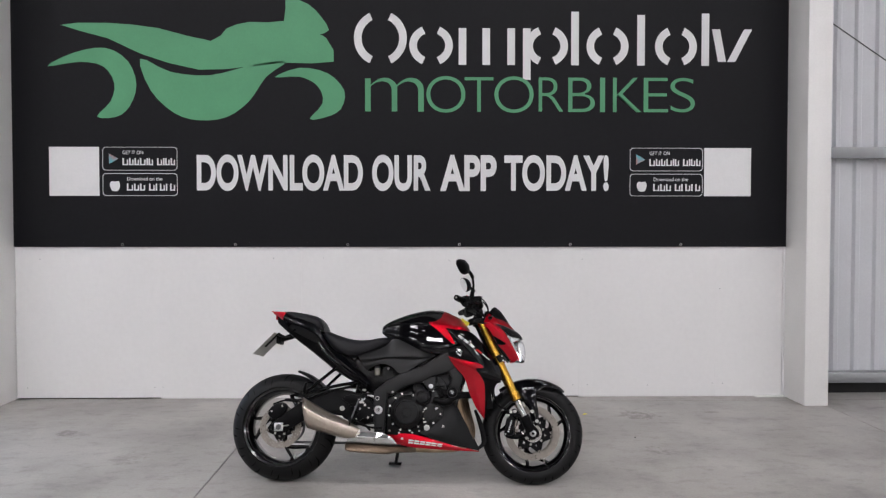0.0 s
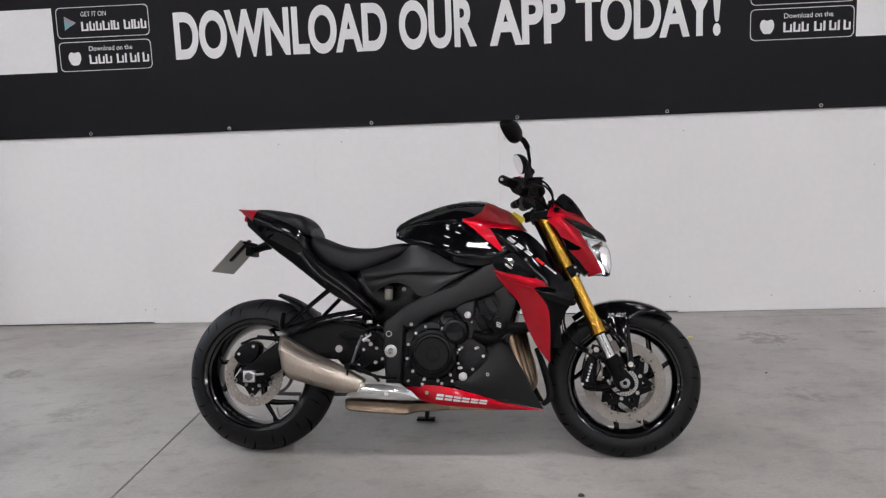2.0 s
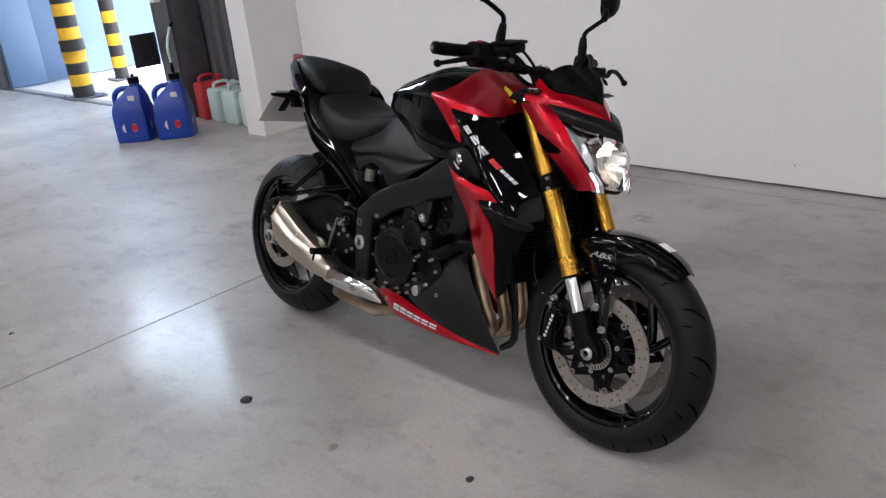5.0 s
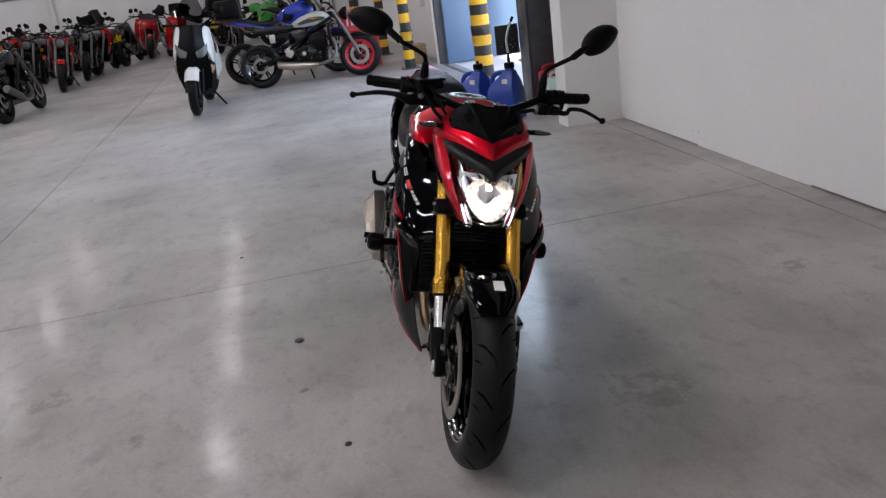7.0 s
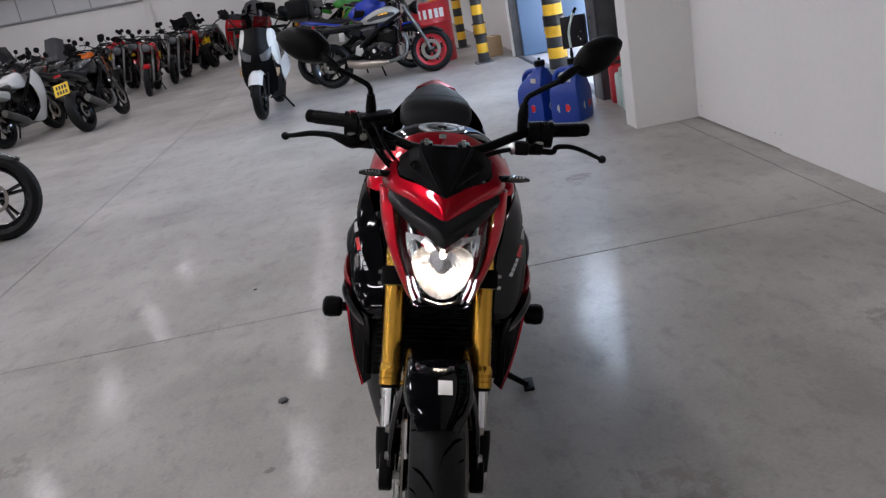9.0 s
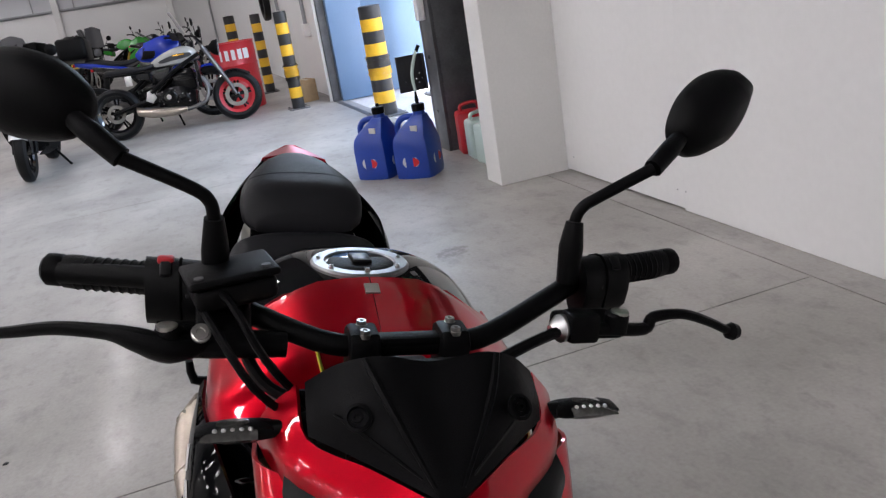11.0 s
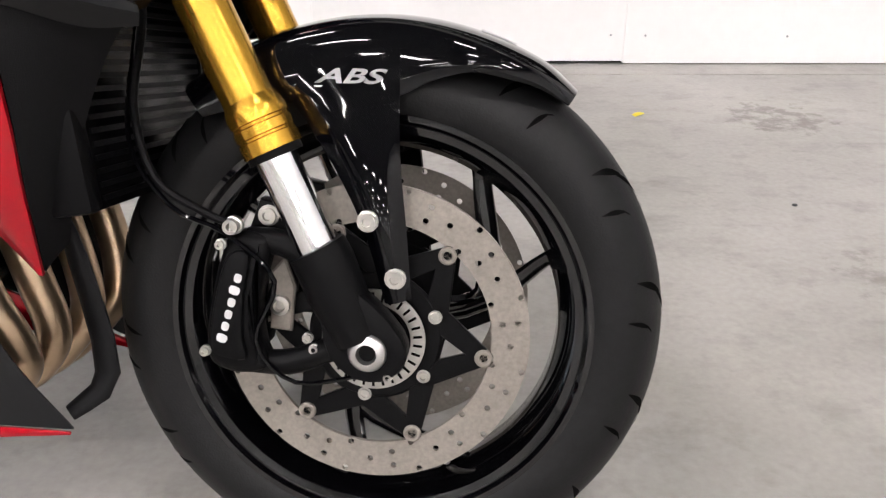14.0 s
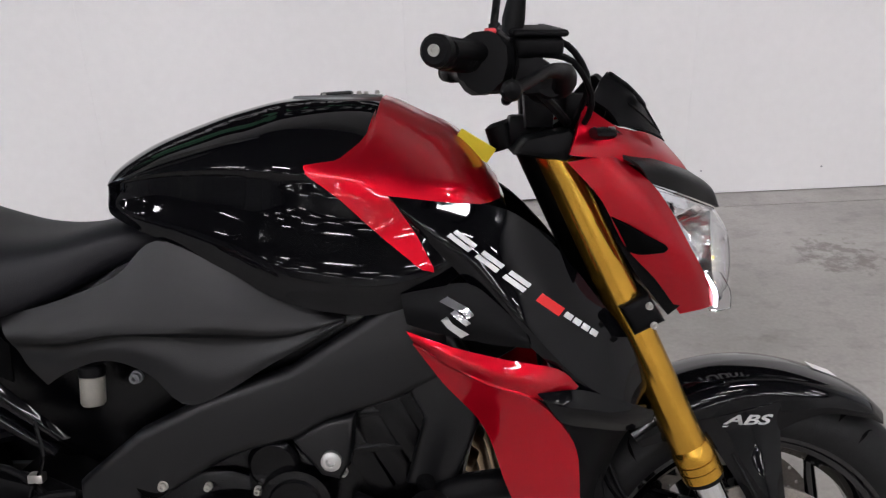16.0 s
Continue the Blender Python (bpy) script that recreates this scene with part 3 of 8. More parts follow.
def decal(ob, s, corners, material, parent, name="mark", lift=0.0009, n=6):
    """A thin printed quad laid on a panel's outer face: corners (x, z) as start low, start high, end high, end low."""
    tree = BVHTree.FromPolygons([v.co[:] for v in ob.data.vertices], [tuple(p.vertices) for p in ob.data.polygons])
    last = [s * 0.2]

    def drop(x, z):
        hit = tree.ray_cast(Vector((x, s, z)), Vector((0, -s, 0)))[0]
        if hit is not None:
            last[0] = hit.y
        return (x, last[0] + s * lift, z)
    a, b, c, d = (np.array(q, float) for q in corners)
    g = [[drop(*(a + (d - a) * i / n)), drop(*((a + b) / 2 + ((c + d) / 2 - (a + b) / 2) * i / n)), drop(*(b + (c - b) * i / n))] for i in range(n + 1)]
    return part(name, from_grid(g), material, parent)


def slanted(p0, p1, u0, u1, h0, h1, lean=0.25):
    """Corners of a leaning bar on the line p0 to p1, from u0 to u1 along it and h0 to h1 across it."""
    p0, p1 = np.array(p0, float), np.array(p1, float)
    t = p1 - p0
    n = np.array([-t[1], t[0]]) / np.linalg.norm(t)
    ln = t / np.linalg.norm(t) * lean
    at = lambda u, h: tuple(p0 + t * u + n * h + ln * h)
    return at(u0, h0), at(u0, h1), at(u1, h1), at(u1, h0)


def bolt(at, r=0.007, h=0.006, axis=(0, -1, 0), seg=10):
    """Flanged cap screw with a socket."""
    r *= 0.8
    return lathe([(r * 1.25, -0.002), (r * 1.25, h * 0.3), (r, h * 0.35), (r, h), (r * 0.55, h), (r * 0.5, h * 0.45), (0.0005, h * 0.45)], at, axis, seg)


def spokes(hub, rim, w, turn):
    """Three cast spokes, each a stout trunk at the hub that forks into two slim blades towards the rim."""
    at = lambda r, a: (r * math.sin(radians(a)), 0, r * math.cos(radians(a)))
    out = []
    for k in range(3):
        a = turn + 120 * k
        for d1 in (-17.5, 17.5):
            out.append(tube([at(hub, a + 33), at(0.112, a + 26 + d1 * 0.12), at(rim - 0.010, a + d1), at(rim + 0.006, a + d1 * 1.08)], [w * 2.3, w * 1.5, w * 1.05, w * 1.9], 10, 5, 1.7))
    return out


def wheel(name, at, R, w, turn, rim_w, parent):
    wh = new(name)
    wh.parent = parent
    wh.location = at
    part("tyre", torus_lathe(tyre_profile(R, w), seg=96), RUBBER, wh)
    tagged(part("tread", tread(R, w, 14), GROOVE, wh), kind="stuff")
    b = 0.216
    prof = [(b + 0.012, -rim_w), (b + 0.014, -rim_w + 0.006), (b - 0.004, -rim_w + 0.012), (b - 0.022, -rim_w * 0.4), (b - 0.022, rim_w * 0.4), (b - 0.004, rim_w - 0.012), (b + 0.014, rim_w - 0.006),
            (b + 0.012, rim_w), (b - 0.002, rim_w - 0.001), (b - 0.006, rim_w - 0.008), (b - 0.014, rim_w - 0.010), (b - 0.030, rim_w * 0.35), (b - 0.030, -rim_w * 0.35), (b - 0.014, -rim_w + 0.010), (b - 0.006, -rim_w + 0.008), (b - 0.002, -rim_w + 0.001)]
    part("rim", torus_lathe(prof, seg=96), RIM, wh, "gloss black cast rim")
    part("hub", lathe([(0.02, -0.075), (0.036, -0.07), (0.04, -0.03), (0.034, 0), (0.04, 0.03), (0.036, 0.07), (0.02, 0.075)], seg=24), RIM, wh)
    for s in spokes(0.035, b - 0.024, 0.0062, turn):
        part("spoke", s, RIM, wh)
    part("valve", tube([(0.07, -0.012, -(b - 0.035) * 0.93), (0.066, -0.02, -(b - 0.07) * 0.93)], 0.004, 8, 1), ZINC, wh)
    part("balance_weight", box(-0.062, -0.04, -rim_w * 0.30 - 0.004, -rim_w * 0.30, -(b - 0.024), -(b - 0.042), 0.002), ZINC, wh, "silver stick-on balance weight")
    return wh


front_wheel = wheel("front_wheel", (0.733, 0, 0.294), 0.294, 0.117, 51, 0.052, bike)
rear_wheel = wheel("rear_wheel", (-0.73, 0, 0.311), 0.311, 0.192, 147, 0.078, bike)
PATTERN = ["..o..", ".....", "o...o", ".....", ".o.o.", "....."]


def rotor(name, at, outer, inner, parent, arms, out=-1):
    ro = new(name)
    ro.parent = parent
    ro.location = at
    part("disc", drilled(outer, inner, 0.0024, 72, PATTERN), DISC, ro, "drilled steel brake disc")
    rb, ri = inner - 0.006, 0.064 if inner > 0.1 else 0.046
    for k in range(arms):
        a = radians(40) + 2 * math.pi * k / arms
        for d in (-1, 1):
            e = a + d * math.pi / arms
            tip, root = Vector((rb * math.sin(a), 0, rb * math.cos(a))), Vector((ri * math.sin(e), 0, ri * math.cos(e)))
            run = (tip - root).normalized()
            n = Vector((run.z, 0, -run.x))
            pts = [root - n * 0.013 - run * 0.004, tip - n * 0.0085, tip - n * 0.003 + run * 0.010, tip + n * 0.003 + run * 0.010, tip + n * 0.0085, root + n * 0.013 - run * 0.004]
            part("carrier_arm", prism([(q.x, q.z) for q in pts], -0.003, 0.003, 0.001, 1), MATTE, ro)
        c, s = math.cos(a), math.sin(a)
        part("button", lathe([(0.0092, -0.001), (0.0092, 0.0045), (0.0075, 0.006), (0.005, 0.006), (0.0042, 0.003), (0.0005, 0.003)], (rb * s, 0, rb * c), (0, out, 0), 18), DISC, ro)
        e = a + math.pi / arms
        part("bolt", bolt((ri * math.sin(e), out * 0.003, ri * math.cos(e)), 0.0072, 0.005, (0, out, 0), 12), ZINC, ro)
    part("carrier", torus_lathe(ring(ri + 0.004, 0.03, 0.004), seg=32), MATTE, ro)
    return ro


rotor("front_rotor", (0.733, -0.071, 0.294), 0.155, 0.117, bike, 6)
rotor("front_rotor", (0.733, 0.071, 0.294), 0.155, 0.117, bike, 6, 1)
rotor("rear_rotor", (-0.73, -0.112, 0.311), 0.122, 0.085, bike, 5)
sensor = part("speed_ring", torus_lathe(ring(0.052, 0.037, 0.0012, 0.0004), (0.733, -0.086, 0.294), seg=48), ZINC, bike)
for k in range(30):
    a = 2 * math.pi * k / 30
    part("slot", moved(box(-0.0013, 0.0013, -0.0003, 0.0003, 0.040, 0.049), pose(0.733, -0.0874, 0.294) @ Matrix.Rotation(a, 4, "Y")), GROOVE, sensor)

# fork legs
for s in (-1, 1):
    leg = new("fork_leg")
    leg.parent = bike
    y = 0.105 * s
    p = lambda x, z: (x, y, z)
    part("outer_tube", tube([p(0.438, 0.925), p(0.628, 0.512)], 0.0245, 24, 1), GOLD, leg, "gold anodised fork tube")
    part("collar", lathe([(0.0245, 0), (0.0268, 0.006), (0.0285, 0.011), (0.0285, 0.021), (0.0270, 0.022), (0.0270, 0.0245), (0.0285, 0.0255), (0.0285, 0.034), (0.0272, 0.035), (0.0272, 0.037), (0.0285, 0.038), (0.0285, 0.051), (0.024, 0.053)], p(0.622, 0.528), (0.417, 0, -0.909), 32), GOLD, leg)
    part("seal_ring", tube([p(0.643, 0.482), p(0.646, 0.475)], 0.0265, 24, 1), MATTE, leg)
    part("slider", tube([p(0.64, 0.487), p(0.692, 0.372)], 0.0205, 24, 1), CHROME, leg, "bright chromed fork slider")
    cast = joined(tube([p(0.682, 0.39), p(0.69, 0.375), p(0.70, 0.35), p(0.722, 0.302)], [0.029, 0.0295, 0.029, 0.025], 20, 1),
                  prism([(0.692, 0.36), (0.725, 0.352), (0.765, 0.31), (0.768, 0.28), (0.745, 0.262), (0.712, 0.268), (0.69, 0.30)], y - 0.018, y + 0.014, 0.006, 2, 3))
    part("axle_casting", cast, MATTE, leg)
    part("pinch_bolt", bolt((0.752, y + s * 0.013, 0.268), 0.005, 0.005, (0, s, 0)), ZINC, leg)
    part("axle_nut", lathe([(0.019, 0), (0.019, 0.006), (0.017, 0.009), (0.014, 0.011), (0.010, 0.012), (0.008, 0.005), (0.003, 0.004)], (0.733, y + s * 0.012, 0.293), (0, s, 0), 24), ALLOY, leg)
    part("top_cap", lathe([(0.024, 0), (0.024, 0.008), (0.015, 0.012), (0.004, 0.012)], (0.437, y, 0.925), (-0.42, 0, 0.91), 20), GOLD, leg)
    # caliper
    cal = new("brake_caliper")
    cal.parent = bike
    yo = s * 0.071
    body = prism([(0.577, 0.272), (0.573, 0.300), (0.580, 0.340), (0.590, 0.380), (0.602, 0.402), (0.624, 0.404), (0.640, 0.395), (0.632, 0.36), (0.626, 0.33), (0.628, 0.295), (0.634, 0.270), (0.606, 0.262)], yo + s * 0.012, yo + s * 0.046, 0.010, 3, 3)
    body = joined(body, prism([(0.583, 0.285), (0.580, 0.305), (0.590, 0.355), (0.603, 0.385), (0.622, 0.385), (0.615, 0.345), (0.612, 0.305), (0.614, 0.28)], yo + s * 0.044, yo + s * 0.053, 0.004, 2, 3))
    inner = prism([(0.58, 0.275), (0.578, 0.31), (0.60, 0.39), (0.625, 0.395), (0.62, 0.33), (0.618, 0.275)], yo - s * 0.04, yo - s * 0.010, 0.006, 2, 3)
    part("body", joined(body, inner), MATTE, cal)
    part("lug", tube([(0.615, yo + s * 0.028, 0.394), (0.65, yo + s * 0.03, 0.392), (0.676, yo + s * 0.03, 0.372), (0.69, yo + s * 0.03, 0.335)], [0.013, 0.013, 0.013, 0.015], 12, 3), MATTE, cal)
    part("lug", tube([(0.605, yo + s * 0.028, 0.272), (0.65, yo + s * 0.03, 0.272), (0.685, yo + s * 0.03, 0.284), (0.72, yo + s * 0.03, 0.30)], [0.012, 0.013, 0.012, 0.016], 12, 3), MATTE, cal)
    part("pad", prism([(0.628, 0.30), (0.650, 0.298), (0.655, 0.345), (0.645, 0.375), (0.632, 0.36)], yo + s * 0.006, yo + s * 0.014, 0.002, 1), DISC, cal)
    part("pad_boss", lathe([(0.010, 0), (0.010, 0.006), (0.006, 0.007), (0.005, 0.002), (0.001, 0.002)], (0.640, yo + s * 0.014, 0.326), (0, s, 0), 14), ZINC, cal)
    part("pad_spring", box(0.5895, 0.594, yo + s * 0.030 - 0.012, yo + s * 0.030 + 0.012, 0.352, 0.394, 0.002), ZINC, cal)
    for q in ((0.575, 0.288), (0.595, 0.394), (0.678, 0.289), (0.672, 0.30)):
        part("bolt", bolt((q[0], yo + s * 0.05 if q[0] < 0.62 else yo + s * 0.035, q[1]), 0.0055, 0.006, (0, s, 0)), ZINC, cal)
    for k in range(6):
        u = k / 5
        tall = 0.0052 if k in (0, 4) else 0.0036
        part("mark", moved(prism([(-tall, -0.0034), (tall * 0.6, -0.0038), (tall * 0.75, 0.0033), (-tall, 0.0038)], -0.0004, 0.0004, smooth=2), pose(0.5935 + 0.018 * u, yo + s * 0.0534, 0.302 + 0.060 * u, 0, 16, 0)), WHITE_MARK, cal)
    part("pad_pin", tube([(0.60, yo + s * 0.02, 0.325), (0.622, yo + s * 0.03, 0.322)], 0.006, 8, 1), ZINC, cal)
    part("banjo_bolt", bolt((0.607, yo + s * 0.045, 0.412), 0.009, 0.014, (0, s, 0), 12), ZINC, cal)
    part("brake_hose", tube([(0.607, yo + s * 0.046, 0.412), (0.58, yo + s * 0.052, 0.425), (0.535, yo + s * 0.05, 0.455), (0.51, yo + s * 0.03, 0.52), (0.515, yo + s * 0.01, 0.60), (0.50, yo * 0.8, 0.70)], 0.0042, 8, 4), MATTE, cal)
    part("sensor_cable", tube([(0.735, yo + s * 0.025, 0.262), (0.66, yo + s * 0.04, 0.255), (0.625, yo + s * 0.05, 0.30), (0.645, yo + s * 0.05, 0.36), (0.60, yo + s * 0.052, 0.405), (0.55, yo + s * 0.055, 0.43), (0.505, yo + s * 0.035, 0.49), (0.505, yo, 0.60)], 0.0025, 6, 4), GLOSS, cal)
    # lower yoke clamp
    part("lower_clamp", joined(prism([(0.518, 0.728), (0.556, 0.746), (0.579, 0.708), (0.540, 0.689)], y - 0.034, y + 0.034, 0.010, 3)), MATTE, leg)
    for q in ((0.563, 0.704), (0.556, 0.730)):
        part("clamp_bolt", bolt((q[0], y + s * 0.034, q[1]), 0.005, 0.006, (0, s, 0)), ZINC, leg)
part("axle", tube([(0.733, -0.12, 0.295), (0.733, 0.12, 0.295)], 0.011, 14, 1), ALLOY, bike)
part("lower_yoke", prism([(0.49, 0.73), (0.53, 0.76), (0.565, 0.735), (0.53, 0.70)], -0.09, 0.09, 0.006), MATTE, bike)
part("upper_yoke", prism([(0.385, 0.925), (0.40, 0.945), (0.455, 0.955), (0.475, 0.935), (0.45, 0.915)], -0.135, 0.135, 0.008), MATTE, bike)
part("steering_head", tube([(0.425, 0, 0.95), (0.53, 0, 0.72)], 0.04, 16, 1), MATTE, bike)

# front mudguard
rows = []
for a, drop in ((128, 0.040), (118, 0.056), (108, 0.070), (98, 0.078), (90, 0.078), (84, 0.072), (78, 0.054), (71, 0.036), (64, 0.028), (58, 0.021), (51.5, 0.013)):
    R = 0.3115 - (0.004 if a < 53 else 0)
    w = 0.075 * (1 - 0.45 * max(0, (75 - a) / 24) ** 2)
    c, s_ = math.cos(radians(a)), math.sin(radians(a))
    half = [(drop, w), (drop * 0.5 + 0.006, w), (0.009, w * 0.90), (0.0, w * 0.55), (-0.0035, w * 0.12)]
    rows.append([(0.733 + (R - d) * c, -y, 0.294 + (R - d) * s_) for d, y in half] + [(0.733 + (R - d) * c, y, 0.294 + (R - d) * s_) for d, y in half[::-1]])
fender = part("front_mudguard", surface(rows, 3, 4, thick=0.003), GLOSS, bike, "gloss black front mudguard")
for s in (-1, 1):
    sheet = ((0.545, (0.640, 0.680, 0.720, 0.757), (0.0735, 0.0765, 0.0770, 0.0745)), (0.500, (0.672, 0.702, 0.732, 0.757), (0.078, 0.084, 0.085, 0.078)), (0.450, (0.703, 0.722, 0.742, 0.760), (0.085, 0.096, 0.097, 0.088)),
             (0.400, (0.727, 0.740, 0.754, 0.766), (0.092, 0.103, 0.103, 0.094)), (0.335, (0.746, 0.754, 0.763, 0.772), (0.096, 0.105, 0.105, 0.098)))
    stay = part("mudguard_stay", surface([[(x, s * y, z + 0.25 * (x - xs_[0])) for x, y in zip(xs_, ys_)] for z, xs_, ys_ in sheet], 4, 4, thick=0.003), GLOSS, fender)
    part("stay_rib", tube([(0.690, s * 0.083, 0.500), (0.722, s * 0.095, 0.440), (0.745, s * 0.101, 0.385)], [0.002, 0.004, 0.002], 8, 4), GLOSS, fender)
    part("stay_bracket", prism([(0.610, 0.400), (0.622, 0.432), (0.650, 0.425), (0.655, 0.395)], min(s * 0.062, s * 0.086), max(s * 0.062, s * 0.086), 0.004), MATTE, fender)
    part("stay_bolt", bolt((0.757, s * 0.103, 0.362), 0.0105, 0.008, (0, s, 0), 12), ZINC, fender)
    part("stay_bolt", bolt((0.731, s * 0.104, 0.417), 0.0105, 0.008, (0, s, 0), 12), ZINC, fender)
    part("stay_bolt", bolt((0.631, s * 0.085, 0.416), 0.0105, 0.008, (0, s, 0), 12), ZINC, fender)
    wm = Matrix.Translation((0.678 if s < 0 else 0.748, s * 0.0798, 0.543)) @ Matrix(((1, 0, 0), (0, 0, -1), (0, 1, 0))).to_4x4()
    if s > 0:
        wm = wm @ Matrix.Rotation(math.pi, 4, "Y")
    lettering = words("ABS", 0.0185, WHITE_MARK, fender, "lettering", wm, "silver lettering", 0.0004, width=0.062, bold=0.0005)
    tree = BVHTree.FromPolygons([v.co[:] for v in fender.data.vertices] + [v.co[:] for v in stay.data.vertices], [tuple(q.vertices) for q in fender.data.polygons] + [tuple(i + len(fender.data.vertices) for i in q.vertices) for q in stay.data.polygons])
    back = wm.inverted()
    for v in lettering.data.vertices:
        v.co.x += 0.7 * v.co.y
        q = wm @ v.co
        hit = tree.ray_cast(Vector((q.x, s * 0.3, q.z)), Vector((0, -s, 0)))[0]
        v.co = back @ Vector((q.x, (hit.y if hit else s * 0.077) + s * 0.0008, q.z))
    decal(fender, s, ((0.676, 0.5385), (0.676, 0.5402), (0.742, 0.5402), (0.742, 0.5385)), WHITE_MARK, fender, lift=0.0030)
part("sticker", moved(box(-0.019, 0.019, -0.015, 0.015, 0, 0.0006), pose(0.8468, 0.012, 0.5893, 0, 21.3, 0)), mat("white_sticker", (0.75, 0.75, 0.74), 0.4, wear=0.04, grain=0.03), fender, "plain white sticker")

# lamp unit and nose
CH = lambda pts: pts + [(x, -y, z) for x, y, z in pts[-2::-1]]
visor = part("flyscreen", surface([CH([(0.485, -0.107, 0.992), (0.50, -0.080, 1.015), (0.515, -0.045, 1.027), (0.515, 0, 1.020)]),
                                   CH([(0.508, -0.108, 0.975), (0.540, -0.075, 0.992), (0.560, -0.035, 0.988), (0.566, 0, 0.978)]),
                                   CH([(0.520, -0.107, 0.958), (0.562, -0.060, 0.950), (0.594, -0.018, 0.938), (0.604, 0, 0.931)])], 4, 5, thick=0.004), MATTE, bike, "black textured flyscreen")
for s in (-1, 1):
    part("screw", joined(lathe([(0.012, -0.002), (0.012, 0.001), (0.009, 0.002), (0.008, -0.001)], (0.5535, s * 0.071, 0.990), (0.75, s * 0.2, 0.6), 16), bolt((0.552, s * 0.071, 0.989), 0.0055, 0.004, (0.75, s * 0.2, 0.6))), MATTE, visor)
    part("ridge", tube([(0.515, s * 0.06, 1.024), (0.55, s * 0.045, 0.998), (0.594, s * 0.012, 0.943)], [0.003, 0.004, 0.002], 6, 3), MATTE, visor)
    # the s > 0 strip is satin: the bevel's caught light put into its material
    part("trim", tube([(0.535, s * 0.088, 0.985), (0.555, s * 0.062, 0.972), (0.588, s * 0.022, 0.949)], [0.0012, 0.003, 0.001], 6, 3), SATIN if s > 0 else MATTE, visor)
nose = part("nose_cowl", surface([CH([(0.474, -0.114, 0.985), (0.520, -0.108, 0.955), (0.562, -0.061, 0.947), (0.594, -0.019, 0.935), (0.604, 0, 0.928)]),
                                  CH([(0.462, -0.140, 0.955), (0.520, -0.126, 0.935), (0.575, -0.072, 0.922), (0.615, -0.020, 0.908), (0.628, 0, 0.902)]),
                                  CH([(0.452, -0.149, 0.925), (0.520, -0.127, 0.913), (0.580, -0.072, 0.896), (0.632, -0.018, 0.880), (0.648, 0, 0.873)])], 4, 4, thick=0.004), RED, bike, "candy red nose cowl")
part("brow", surface([CH([(0.508, -0.124, 0.930), (0.573, -0.079, 0.912), (0.626, -0.025, 0.894), (0.641, 0, 0.887)]),
                      CH([(0.541, -0.129, 0.909), (0.600, -0.089, 0.893), (0.655, -0.028, 0.873), (0.671, 0, 0.864)]),
                      CH([(0.560, -0.113, 0.884), (0.604, -0.080, 0.868), (0.664, -0.020, 0.844), (0.684, 0, 0.837)])], 4, 4, thick=0.004), SATIN, nose, "satin charcoal lamp brow")
for s in (-1, 1):
    F = lambda pts: [(x, y * -s, z) for x, y, z in pts]
    rear = F([(0.449, -0.150, 0.916), (0.492, -0.146, 0.868), (0.526, -0.130, 0.806), (0.572, -0.106, 0.756), (0.612, -0.078, 0.702)])
    mid = F([(0.492, -0.150, 0.922), (0.540, -0.143, 0.868), (0.585, -0.125, 0.805), (0.618, -0.101, 0.755), (0.645, -0.074, 0.708)])
    front = F([(0.520, -0.121, 0.918), (0.570, -0.116, 0.874), (0.616, -0.101, 0.800), (0.645, -0.082, 0.752), (0.668, -0.056, 0.711)])
    part("cheek_panel", surface([rear, mid, front], 4, 5, thick=0.004), RED, nose)
    part("vent", surface([F([(0.505, -0.147, 0.845), (0.522, -0.138, 0.815), (0.528, -0.132, 0.800)]), F([(0.54, -0.143, 0.828), (0.55, -0.138, 0.810), (0.546, -0.131, 0.795)]), F([(0.576, -0.132, 0.808), (0.580, -0.131, 0.802), (0.575, -0.130, 0.797)])], 3, 3, thick=0.006), GROOVE, nose)
    ind = new("indicator")
    ind.parent = nose
    part("stalk", tube(F([(0.480, -0.10, 0.948), (0.488, -0.125, 0.949), (0.487, -0.142, 0.950)]), [0.013, 0.009, 0.008], 10, 3), MATTE, ind)
    part("body", surface([F([(0.478, -y, 0.951 + h), (0.488, -y, 0.951 + h * 1.3), (0.4985, -y, 0.951 + h), (0.4985, -y, 0.951 - h), (0.488, -y, 0.951 - h * 1.3), (0.478, -y, 0.951 - h)]) for y, h in ((0.134, 0.003), (0.143, 0.0055), (0.165, 0.0058), (0.187, 0.0045), (0.200, 0.0015))], 2, 2, True, True), MATTE, ind)
    part("lens", surface([F([(0.480, -y, 0.951 + h * 0.9), (0.489, -y, 0.951 + h), (0.503, -y, 0.951 + h * 0.65), (0.507, -y, 0.951), (0.503, -y, 0.951 - h * 0.6)]) for y, h in ((0.148, 0.0062), (0.157, 0.0080), (0.177, 0.0076), (0.196, 0.0025))], 3, 2), mat("smoked_clear_lens", (0.06, 0.059, 0.055), 0.12, coat=1, wear=0.2, wear_scale=90, grain=0.2, grain_scale=300), ind)
    for k in range(5):
        part("led", lathe([(0.0023, 0), (0.0015, 0.0012), (0.0004, 0.002)], F([(0.499, -0.154 - 0.0075 * k, 0.9572)])[0], (0.5, 0, 0.85), 8), ALLOY, ind)
    pl_rows = [F([(0.640, -0.083, 0.760), (0.652, -0.082, 0.762), (0.668, -0.070, 0.757)]), F([(0.650, -0.078, 0.730), (0.668, -0.074, 0.730), (0.686, -0.058, 0.728)]), F([(0.655, -0.066, 0.703), (0.672, -0.064, 0.702), (0.690, -0.050, 0.702)])]
    shell = part("position_lamp", surface(pl_rows, 4, 4, thick=0.003), LENS, nose, "clear position lamp lens")
    shell.visible_shadow = False
